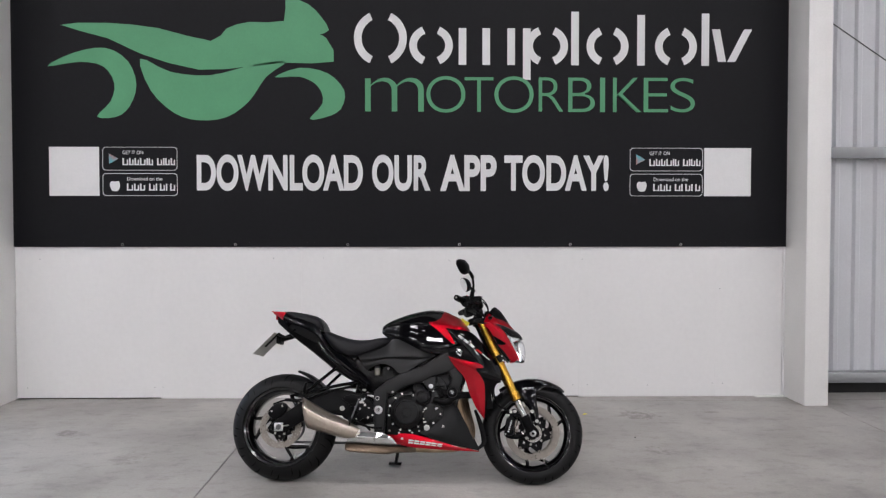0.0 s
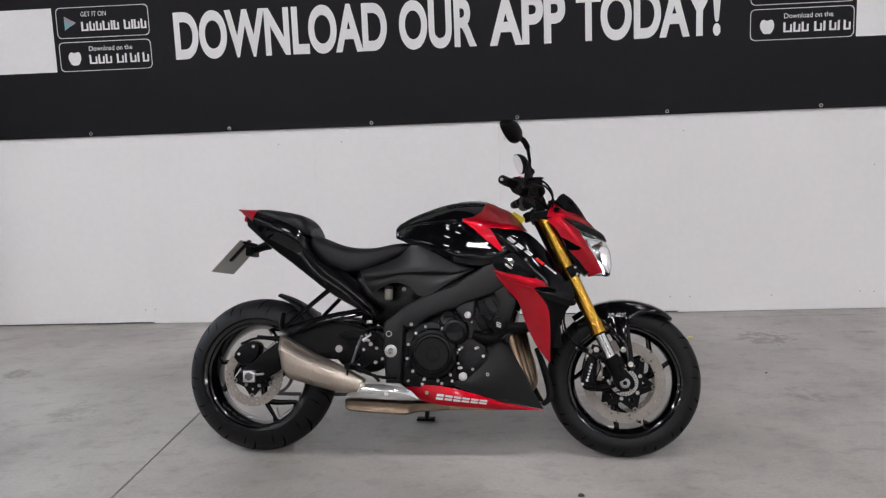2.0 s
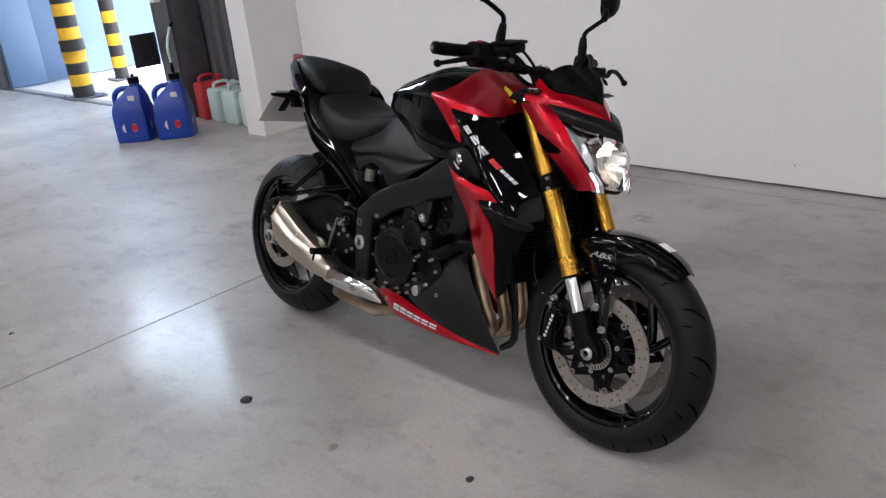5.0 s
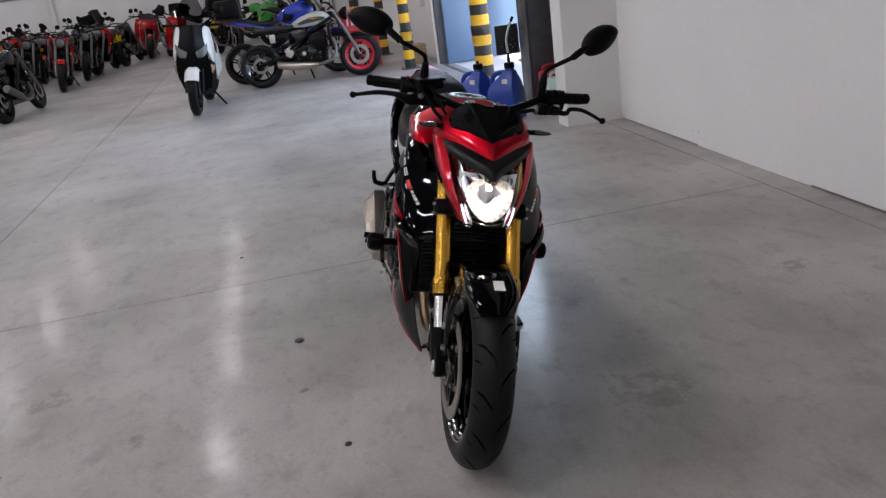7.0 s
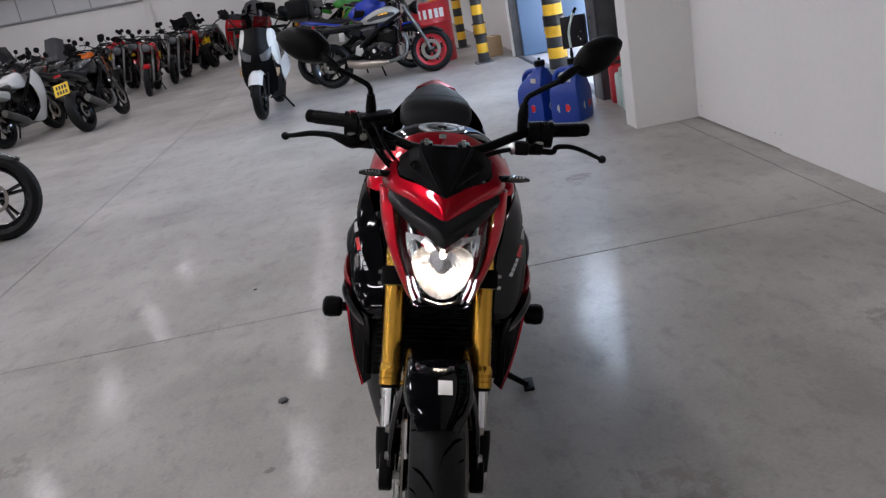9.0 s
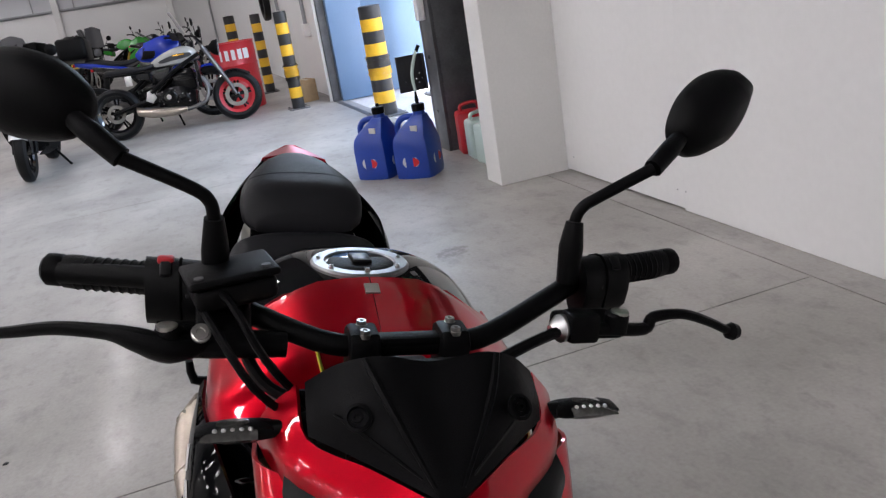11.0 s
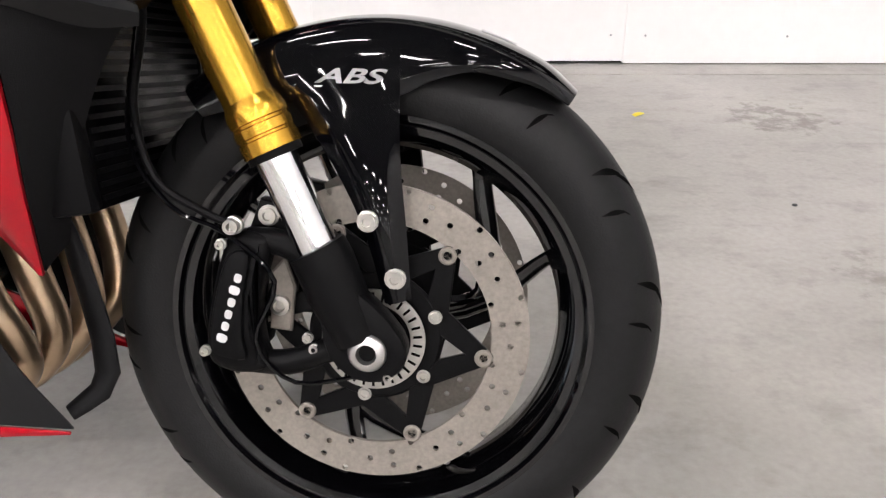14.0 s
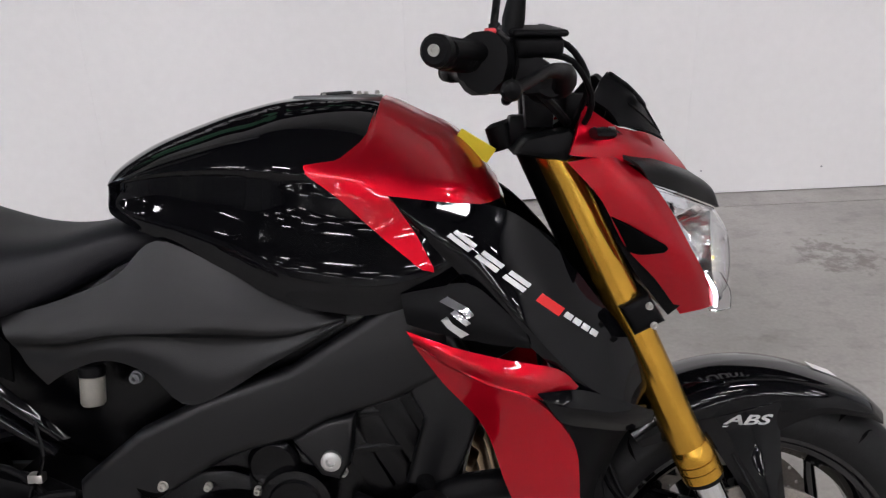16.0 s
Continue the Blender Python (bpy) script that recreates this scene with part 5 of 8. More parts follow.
for s in (-1, 1):
    F = lambda pts: [(x, y * -s, z) for x, y, z in pts]
    top = F([(-0.745, -0.070, 0.982), (-0.65, -0.116, 0.946), (-0.555, -0.157, 0.908), (-0.51, -0.173, 0.868), (-0.455, -0.180, 0.778), (-0.35, -0.160, 0.702), (-0.208, -0.142, 0.562)])
    mid = F([(-0.752, -0.084, 0.962), (-0.66, -0.132, 0.920), (-0.56, -0.172, 0.866), (-0.505, -0.187, 0.820), (-0.442, -0.188, 0.737), (-0.350, -0.168, 0.665), (-0.225, -0.146, 0.560)])
    low = F([(-0.758, -0.080, 0.940), (-0.70, -0.104, 0.880), (-0.60, -0.134, 0.828), (-0.53, -0.150, 0.790), (-0.46, -0.158, 0.715), (-0.39, -0.152, 0.645), (-0.262, -0.140, 0.558)])
    part("side_panel", surface([top, mid, low], 4, 5, thick=0.005), GLOSS, tail, "gloss black tail side panel")
    part("subframe_tube", tube(F([(-0.52, -0.168, 0.80), (-0.45, -0.178, 0.715), (-0.35, -0.168, 0.645), (-0.225, -0.148, 0.545)]), 0.009, 10, 4), GLOSS, tail)
    part("red_tip", surface([F([(-0.845, -0.012, 1.000), (-0.80, -0.045, 0.992), (-0.745, -0.072, 0.985)]), F([(-0.815, -0.020, 0.972), (-0.755, -0.075, 0.950), (-0.70, -0.098, 0.925)]), F([(-0.775, -0.035, 0.942), (-0.715, -0.092, 0.912), (-0.632, -0.112, 0.878)])], 4, 4, thick=0.005), RED, tail, "candy red tail tip")
    part("passenger_hanger", tube(F([(-0.41, -0.135, 0.655), (-0.50, -0.165, 0.575), (-0.578, -0.185, 0.505)]), [0.010, 0.009, 0.008], 8, 3), GLOSS, bike, "black passenger footrest hanger")
    part("passenger_hanger", tube(F([(-0.27, -0.14, 0.572), (-0.42, -0.165, 0.545), (-0.575, -0.185, 0.50)]), [0.010, 0.009, 0.008], 8, 3), GLOSS, bike)
    part("passenger_peg", joined(tube(F([(-0.585, -0.18, 0.505), (-0.575, -0.225, 0.515), (-0.565, -0.235, 0.565)]), [0.012, 0.011, 0.008], 10, 2)), MATTE, bike, "folded black passenger footrest")
part("tail_cap", surface([[(-0.846, 0.012, 1.0), (-0.846, 0, 1.002), (-0.846, -0.012, 1.0)], [(-0.80, 0.045, 0.992), (-0.80, 0, 1.000), (-0.80, -0.045, 0.992)], [(-0.745, 0.072, 0.985), (-0.745, 0, 0.997), (-0.745, -0.072, 0.985)]], 3, 3, thick=0.004), RED, tail)
part("tail_lamp", box(-0.815, -0.775, -0.03, 0.03, 0.945, 0.970, 0.006), TAIL_RED, tail)
holder = part("plate_holder", joined(tube([(-0.66, 0, 0.87), (-0.73, 0, 0.845), (-0.80, 0, 0.82)], [0.022, 0.018, 0.014], 8, 3), box(-0.80, -0.775, -0.05, 0.05, 0.80, 0.855, 0.006)), MATTE, bike, "black number plate holder")
part("number_plate", moved(box(-0.0015, 0.0015, -0.114, 0.114, -0.089, 0.089, 0.001, 1), pose(-0.858, 0, 0.797, 0, 44, 0)), PLATE_BACK, holder, "pale plastic number plate seen from behind")
part("bracket", moved(box(0.002, 0.008, -0.06, -0.03, -0.02, 0.10, 0.002), pose(-0.855, 0, 0.797, 0, 44, 0)), MATTE, holder)
for s in (-1, 1):
    part("rear_indicator", tube([(-0.76, s * 0.03, 0.845), (-0.765, s * 0.10, 0.845), (-0.765, s * 0.155, 0.847)], [0.007, 0.010, 0.005], 8, 3), MATTE, holder)

# rear mudguard
rows = []
for k in range(7):
    a = radians(78 - 62 * k / 6)
    R = 0.338 - 0.008 * (k / 6)
    w = 0.034 + 0.056 * min(1, k / 3)
    c, s_ = math.cos(a), math.sin(a)
    rows.append([(-0.73 + (R - dr_) * c, y * w, 0.311 + (R - dr_) * s_) for y, dr_ in ((-1, 0.010 + 0.007 * k), (-0.92, 0.006), (-0.5, 0), (0, -0.003), (0.5, 0), (0.92, 0.006), (1, 0.010 + 0.007 * k))])
part("rear_hugger", surface(rows, 3, 3, thick=0.004), MATTE, bike, "black rear tyre hugger")

# swingarm
arm_out = [(-0.775, 0.318), (-0.755, 0.345), (-0.612, 0.453), (-0.439, 0.530), (-0.31, 0.515), (-0.202, 0.474), (-0.165, 0.40), (-0.168, 0.352), (-0.278, 0.324), (-0.388, 0.375), (-0.5, 0.382), (-0.596, 0.345), (-0.695, 0.288), (-0.77, 0.288)]
swing = part("swingarm", joined(prism(arm_out, -0.155, -0.118, 0.010, 2, 2), prism(arm_out, 0.118, 0.155, 0.010, 2, 2), prism([(-0.30, 0.50), (-0.21, 0.46), (-0.18, 0.38), (-0.28, 0.36), (-0.36, 0.42)], -0.12, 0.12, 0.01)), MATTE, bike, "black cast swingarm")
for s in (-1, 1):
    part("adjuster_block", box(-0.755, -0.705, min(s * 0.150, s * 0.168), max(s * 0.150, s * 0.168), 0.288, 0.336, 0.004), ALLOY, swing, "bright alloy chain adjuster")
    part("axle_nut", lathe([(0.017, 0), (0.017, 0.010), (0.012, 0.013), (0.008, 0.013), (0.007, 0.006), (0.001, 0.006)], (-0.728, s * 0.167, 0.312), (0, s, 0), 6), DARK_STEEL, swing)
    part("adjuster_bolt", tube([(-0.705, s * 0.159, 0.318), (-0.672, s * 0.159, 0.322)], 0.0045, 8, 1), ZINC, swing)
    part("boss", lathe([(0.014, 0), (0.014, 0.003), (0.011, 0.004), (0.010, 0.003), (0.001, 0.003)], (-0.365, s * 0.155, 0.421), (0, s, 0), 20), ZINC, swing)
part("rear_caliper", joined(prism([(-0.80, 0.385), (-0.775, 0.43), (-0.72, 0.452), (-0.69, 0.425), (-0.71, 0.375), (-0.76, 0.355)], -0.160, -0.095, 0.010, 2, 2), tube([(-0.77, -0.15, 0.44), (-0.70, -0.155, 0.463), (-0.60, -0.15, 0.452)], 0.005, 8, 3)), MATTE, swing, "black rear brake caliper")
for q in ((-0.775, 0.40), (-0.715, 0.43)):
    part("bolt", bolt((q[0], -0.160, q[1]), 0.006, 0.005), ZINC, swing)
part("chain", torus_lathe(ring(0.098, 0.085, 0.006, 0.002), (-0.73, 0.10, 0.311), seg=40), DARK_STEEL, swing)
part("chain_run", joined(box(-0.73, -0.20, 0.094, 0.106, 0.402, 0.416), box(-0.73, -0.20, 0.094, 0.106, 0.212, 0.226)), DARK_STEEL, swing)
part("shock", tube([(-0.26, 0, 0.63), (-0.30, 0, 0.42)], 0.035, 14, 1), ENGINE, bike)

# frame
beam = [(-0.100, 0.500), (-0.104, 0.40), (-0.112, 0.290), (-0.172, 0.291), (-0.182, 0.42), (-0.180, 0.520), (-0.10, 0.585), (-0.02, 0.625), (0.10, 0.668), (0.205, 0.735), (0.262, 0.768), (0.300, 0.723), (0.300, 0.66), (0.235, 0.626), (0.175, 0.608), (0.144, 0.596), (0.108, 0.575), (0.046, 0.561), (0.002, 0.544), (-0.077, 0.494)]
strut = [(0.218, 0.700), (0.290, 0.735), (0.338, 0.660), (0.337, 0.593), (0.300, 0.500), (0.241, 0.511), (0.267, 0.599), (0.255, 0.620)]
boss_ = [(0.100, 0.575), (0.135, 0.528), (0.158, 0.522), (0.172, 0.545), (0.180, 0.608), (0.140, 0.600)]
frame_ob = part("frame", joined(prism(beam, -0.190, -0.150, 0.012, 3), prism(beam, 0.150, 0.190, 0.012, 3), prism(strut, -0.186, -0.148, 0.010, 3), prism(strut, 0.148, 0.186, 0.010, 3), prism(boss_, -0.194, -0.152, 0.008, 3), prism(boss_, 0.152, 0.194, 0.008, 3),
                                prism([(0.26, 0.76), (0.40, 0.78), (0.42, 0.70), (0.32, 0.64)], -0.155, 0.155, 0.01)), SATIN, bike, "charcoal twin-spar alloy frame")
for z0, z1, rr in ((0.590, 0.605, 0.011), (0.566, 0.585, 0.009), (0.545, 0.556, 0.012)):
    part("coolant_pipe", tube([(0.10, -0.150, z0), (0.20, -0.158, (z0 + z1) / 2 + 0.004), (0.30, -0.150, z1)], rr, 10, 3), ENGINE, bike)
for s in (-1, 1):
    part("pivot_nut", lathe([(0.024, 0), (0.024, 0.006), (0.020, 0.009), (0.013, 0.009), (0.011, 0.002), (0.001, 0.002)], (-0.150, s * 0.188, 0.414), (0, s, 0), 24), ALLOY, frame_ob, "bright alloy swingarm pivot")
    part("boss", lathe([(0.012, 0), (0.012, 0.003), (0.009, 0.003), (0.008, 0.001), (0.001, 0.001)], (-0.158, s * 0.188, 0.480), (0, s, 0), 16), ZINC, frame_ob)
    # flat dark disc: the hole's inner shade as colour
    part("hole", lathe([(0.022, 0.0005), (0.021, 0.002), (0.001, 0.001)], (-0.085, s * 0.188, 0.520), (0, s, 0), 20), GROOVE, frame_ob)
    part("bolt", bolt((-0.070, s * 0.188, 0.516), 0.007, 0.008, (0, s, 0)), ZINC, frame_ob)
    F = lambda pts: [(x, y * -s, z) for x, y, z in pts]
    up = F([(-0.289, -0.132, 0.728), (-0.206, -0.142, 0.750), (-0.126, -0.144, 0.782), (-0.071, -0.138, 0.826), (0.022, -0.156, 0.790), (0.100, -0.166, 0.759), (0.171, -0.170, 0.731)])
    ridge = F([(-0.276, -0.148, 0.706), (-0.198, -0.168, 0.708), (-0.120, -0.180, 0.720), (-0.053, -0.186, 0.726), (0.024, -0.187, 0.724), (0.100, -0.184, 0.718), (0.171, -0.175, 0.7295)])
    dip = F([(-0.262, -0.145, 0.684), (-0.196, -0.158, 0.692), (-0.122, -0.168, 0.708), (-0.056, -0.172, 0.708), (0.016, -0.174, 0.702), (0.096, -0.177, 0.706), (0.171, -0.174, 0.7285)])
    swell = F([(-0.250, -0.147, 0.664), (-0.194, -0.160, 0.675), (-0.130, -0.169, 0.692), (-0.066, -0.177, 0.684), (-0.002, -0.184, 0.660), (0.090, -0.184, 0.691), (0.170, -0.176, 0.727)])
    lo = F([(-0.228, -0.146, 0.638), (-0.190, -0.158, 0.661), (-0.136, -0.167, 0.677), (-0.081, -0.176, 0.661), (-0.024, -0.184, 0.622), (0.085, -0.184, 0.679), (0.169, -0.176, 0.725)])
    part("frame_cover", surface([up, ridge, dip, swell, lo], 5, 5, thick=0.004), SATIN, bike, "satin charcoal frame cover")
    part("cover_bolt", bolt(F([(-0.104, -0.158, 0.652)])[0], 0.0085, 0.010, (0, s, 0), 12), DARK_STEEL, frame_ob)
    part("engine_mount_bolt", lathe([(0.013, 0), (0.013, 0.007), (0.010, 0.009), (0.006, 0.009), (0.005, 0.003), (0.001, 0.003)], (0.149, s * 0.194, 0.551), (0, s, 0), 18), ALLOY, frame_ob)
    part("bobbin_stem", tube(F([(0.262, -0.15, 0.514), (0.275, -0.26, 0.515)]), 0.013, 12, 1), ENGINE, bike)
    part("crash_bobbin", lathe([(0.020, 0), (0.027, 0.006), (0.030, 0.032), (0.027, 0.047), (0.018, 0.053), (0.001, 0.054)], F([(0.275, -0.252, 0.515)])[0], (0, s, 0), 20), MATTE, bike, "black crash protector")
    for k in (-1, 0, 1):
        part("badge_stripe", moved(box(-0.010 + 0.002 * abs(k), 0.010 - 0.002 * abs(k), -0.0006, 0.0006, -0.0018, 0.0018), pose(0.275, s * 0.3065, 0.515 + 0.0065 * k, 0, 18, 0)), ALLOY, bike)
pot = part("brake_fluid_pot", lathe([(0.013, -0.022), (0.016, -0.018), (0.016, 0.016), (0.012, 0.018)], (-0.167, -0.150, 0.634), (0, 0.1, 1), 20), mat("frosted_pot", (0.20, 0.19, 0.165), 0.35, wear=0.3, wear_scale=40, grain=0.05), bike, "frosted rear brake fluid pot")
part("cap", lathe([(0.0175, 0), (0.0175, 0.012), (0.014, 0.015), (0.001, 0.015)], (-0.167, -0.148, 0.651), (0, 0.1, 1), 20), MATTE, pot)

# engine
eng = part("engine_block", joined(prism([(-0.13, 0.29), (-0.12, 0.47), (-0.02, 0.54), (0.10, 0.60), (0.25, 0.66), (0.33, 0.56), (0.30, 0.44), (0.25, 0.30), (0.16, 0.24), (-0.06, 0.24)], -0.155, 0.155, 0.015)), ENGINE, bike, "black four-cylinder engine")
clutch = part("clutch_cover", joined(lathe([(0.098, -0.02), (0.098, 0.012), (0.092, 0.022), (0.078, 0.026), (0.074, 0.032), (0.066, 0.034), (0.062, 0.030), (0.03, 0.030), (0.028, 0.034), (0.024, 0.034), (0.022, 0.030), (0.001, 0.030)], (0.012, -0.165, 0.403), (0, -1, 0), 48)), ENGINE, eng, "round black clutch cover")
for k in range(11):
    a = radians(20 + 30 * k)
    part("bolt", bolt((0.012 + 0.104 * math.sin(a), -0.172, 0.403 + 0.104 * math.cos(a)), 0.0055, 0.010), ZINC, clutch)
pump = part("starter_cover", joined(lathe([(0.050, -0.02), (0.050, 0.010), (0.046, 0.018), (0.036, 0.020), (0.033, 0.024), (0.001, 0.022)], (0.099, -0.172, 0.488), (0, -1, 0), 32), lathe([(0.034, -0.02), (0.034, 0.008), (0.028, 0.014), (0.018, 0.010), (0.001, 0.010)], (0.071, -0.17, 0.538), (0, -1, 0), 28), prism([(0.035, 0.50), (0.045, 0.56), (0.10, 0.560), (0.135, 0.51), (0.145, 0.47), (0.12, 0.42), (0.06, 0.41)], -0.172, -0.13, 0.006, 2, 2)), ENGINE, eng)
for q in ((0.064, 0.516), (0.133, 0.490), (0.123, 0.427), (0.065, 0.412), (0.185, 0.428), (0.161, 0.525), (-0.017, 0.507)):
    part("bolt", bolt((q[0], -0.174, q[1]), 0.0055, 0.008), ZINC, pump)
sump = part("side_cover", joined(prism([(0.10, 0.45), (0.17, 0.46), (0.215, 0.43), (0.225, 0.37), (0.18, 0.315), (0.12, 0.295), (0.10, 0.34)], -0.176, -0.13, 0.008, 2, 2), prism([(-0.115, 0.30), (-0.11, 0.47), (-0.03, 0.525), (0.05, 0.515), (0.115, 0.46), (0.12, 0.32), (0.06, 0.275), (-0.06, 0.275)], -0.170, -0.13, 0.008, 2, 2)), ENGINE, eng)
for q in ((0.105, 0.408), (0.113, 0.350), (0.120, 0.350), (0.165, 0.345), (0.178, 0.425), (0.205, 0.395), (0.085, 0.300), (0.045, 0.290), (-0.030, 0.288), (-0.085, 0.300)):
    part("bolt", bolt((q[0], -0.177, q[1]), 0.0055, 0.008), ZINC, sump)
part("oil_filler", lathe([(0.016, 0), (0.016, 0.012), (0.012, 0.014), (0.001, 0.014)], (0.128, -0.176, 0.318), (0, -1, 0), 14), ALLOY, eng)
for k in range(4):
    part("cylinder_fin", prism([(0.14 + 0.03 * k, 0.58 + 0.016 * k), (0.17 + 0.03 * k, 0.60 + 0.016 * k), (0.225 + 0.03 * k, 0.50 + 0.012 * k), (0.20 + 0.03 * k, 0.485 + 0.012 * k)], -0.168, 0.168, 0.004), ENGINE, eng)
part("water_pipe", tube([(0.17, -0.17, 0.475), (0.24, -0.19, 0.46), (0.30, -0.185, 0.50), (0.40, -0.16, 0.505), (0.43, -0.15, 0.52)], 0.020, 14, 4), MATTE, eng, "thick black coolant hose")
for k, y in enumerate((-0.115, -0.04, 0.04, 0.115)):
    off = 0.012 * k
    pipe = part("exhaust_header", tube([(0.270 + off, y, 0.50), (0.303 + off, y, 0.470), (0.318 + off, y * 0.95, 0.41), (0.342 + off, y * 0.9, 0.33), (0.362 + off * 0.5, y * 0.8, 0.275), (0.352, y * 0.6, 0.235), (0.31, y * 0.5, 0.205), (0.20, y * 0.4, 0.195), (0.05, y * 0.4, 0.195)], 0.0195, 16, 5), HEADER, bike, "heat-stained steel exhaust header")
    part("flange", lathe([(0.028, -0.008), (0.028, 0.008), (0.02, 0.009)], (0.302 + off, y, 0.471), (0.75, 0, -0.6), 16), HEADER, pipe)
rad = part("radiator", moved(box(-0.018, 0.018, -0.165, 0.165, -0.15, 0.15, 0.004), pose(0.462, 0, 0.575, 0, -8, 0)), ENGINE, bike, "black finned radiator")
for k in range(24):
    part("fin", moved(box(0.0182, 0.0205, -0.15, 0.15, -0.142 + 0.012 * k, -0.137 + 0.012 * k), pose(0.462, 0, 0.575, 0, -8, 0)), MATTE, rad)
for s in (-1, 1):
    part("radiator_tank", moved(box(-0.022, 0.022, s * 0.168 - 0.012, s * 0.168 + 0.012, -0.15, 0.15, 0.006), pose(0.462, 0, 0.575, 0, -8, 0)), MATTE, rad)
part("horn", lathe([(0.03, -0.015), (0.034, 0), (0.028, 0.012), (0.001, 0.014)], (0.50, 0.02, 0.66), (1, 0, 0), 18), MATTE, bike)

# side fairing pieces
for s in (-1, 1):
    F = lambda pts: [(x, y * -s, z) for x, y, z in pts]
    up = F([(0.232, -0.195, 0.884), (0.295, -0.196, 0.876), (0.372, -0.182, 0.864), (0.432, -0.158, 0.815), (0.483, -0.140, 0.752), (0.530, -0.135, 0.688), (0.556, -0.135, 0.625), (0.545, -0.140, 0.604)])
    m1 = F([(0.238, -0.200, 0.878), (0.290, -0.206, 0.858), (0.350, -0.207, 0.832), (0.405, -0.200, 0.780), (0.452, -0.194, 0.725), (0.500, -0.185, 0.665), (0.532, -0.172, 0.615), (0.538, -0.160, 0.600)])
    m2 = F([(0.246, -0.202, 0.868), (0.285, -0.211, 0.838), (0.335, -0.216, 0.800), (0.388, -0.222, 0.745), (0.435, -0.218, 0.692), (0.482, -0.208, 0.645), (0.520, -0.190, 0.606), (0.532, -0.172, 0.597)])
    lo = F([(0.250, -0.198, 0.860), (0.284, -0.206, 0.824), (0.330, -0.210, 0.775), (0.378, -0.220, 0.722), (0.428, -0.220, 0.675), (0.472, -0.212, 0.632), (0.512, -0.195, 0.600), (0.526, -0.176, 0.594)])
    wing = part("side_wing", surface([up, m1, m2, lo], 5, 5, thick=0.004), GLOSS, bike, "gloss black side wing with silver and red marks")
    run = ((0.306, 0.842), (0.484, 0.704))
    for u0, u1 in ((0.0, 0.17), (0.18, 0.35), (0.36, 0.53)):
        for h0, h1, c0, c1 in ((-0.0068, -0.0010, 0, 0.93), (0.0006, 0.0062, 0.05, 0.95)):
            decal(wing, s, slanted(*run, u0 + (u1 - 0.02 - u0) * c0, u0 + (u1 - 0.02 - u0) * c1, h0, h1), WHITE_MARK, wing)
    decal(wing, s, slanted(*run, 0.58, 0.74, -0.006, 0.005), RED_MARK, wing, "red_mark")
    for k in range(4):
        decal(wing, s, slanted(*run, 0.76 + 0.062 * k, 0.812 + 0.062 * k, -0.003, 0.0035), WHITE_MARK, wing)
    part("wing_bolt", bolt(F([(0.345, -0.186, 0.862)])[0], 0.0065, 0.003, F([(0.2, -0.8, 0.5)])[0]), ZINC, wing)
    badge_panel = part("badge_panel", surface([F([(0.243, -0.196, 0.765), (0.285, -0.212, 0.776), (0.326, -0.220, 0.782), (0.362, -0.222, 0.755), (0.392, -0.222, 0.722)]), F([(0.246, -0.205, 0.750), (0.285, -0.226, 0.748), (0.325, -0.236, 0.745), (0.360, -0.236, 0.732), (0.395, -0.228, 0.714)]), F([(0.250, -0.206, 0.730), (0.285, -0.224, 0.724), (0.320, -0.233, 0.718), (0.358, -0.235, 0.711), (0.397, -0.228, 0.704)])], 4, 4, thick=0.004), MATTE, bike, "matte black badge panel")
    for a, b, c, d in (((0.290, 0.762), (0.300, 0.768), (0.325, 0.756), (0.318, 0.750)), ((0.316, 0.752), (0.324, 0.757), (0.331, 0.748), (0.323, 0.743)), ((0.303, 0.750), (0.309, 0.754), (0.327, 0.739), (0.321, 0.735)),
                       ((0.292, 0.741), (0.299, 0.746), (0.306, 0.737), (0.299, 0.732)), ((0.299, 0.732), (0.306, 0.737), (0.325, 0.725), (0.315, 0.720))):
        decal(badge_panel, s, (a, b, c, d), CHROME, badge_panel, "badge_bar", 0.002)
    red_up = part("red_shoulder", surface([F([(0.249, -0.205, 0.721), (0.304, -0.226, 0.707), (0.371, -0.235, 0.692), (0.429, -0.230, 0.679), (0.456, -0.216, 0.652)]), F([(0.252, -0.207, 0.716), (0.302, -0.232, 0.697), (0.360, -0.241, 0.677), (0.412, -0.238, 0.663), (0.450, -0.222, 0.649)]), F([(0.256, -0.204, 0.708), (0.300, -0.226, 0.684), (0.350, -0.234, 0.664), (0.402, -0.234, 0.646), (0.445, -0.222, 0.645)])], 4, 4, thick=0.004), RED, bike, "candy red radiator shroud")
    part("red_blade", surface([F([(0.258, -0.200, 0.705), (0.294, -0.204, 0.656), (0.343, -0.205, 0.598), (0.372, -0.200, 0.512), (0.408, -0.190, 0.437), (0.452, -0.178, 0.377)]), F([(0.300, -0.218, 0.686), (0.350, -0.222, 0.648), (0.396, -0.220, 0.592), (0.415, -0.212, 0.518), (0.432, -0.200, 0.444), (0.454, -0.180, 0.376)]), F([(0.346, -0.234, 0.666), (0.404, -0.234, 0.643), (0.449, -0.222, 0.585), (0.458, -0.212, 0.520), (0.458, -0.200, 0.450), (0.456, -0.180, 0.375)])], 4, 5, thick=0.004), RED, red_up)
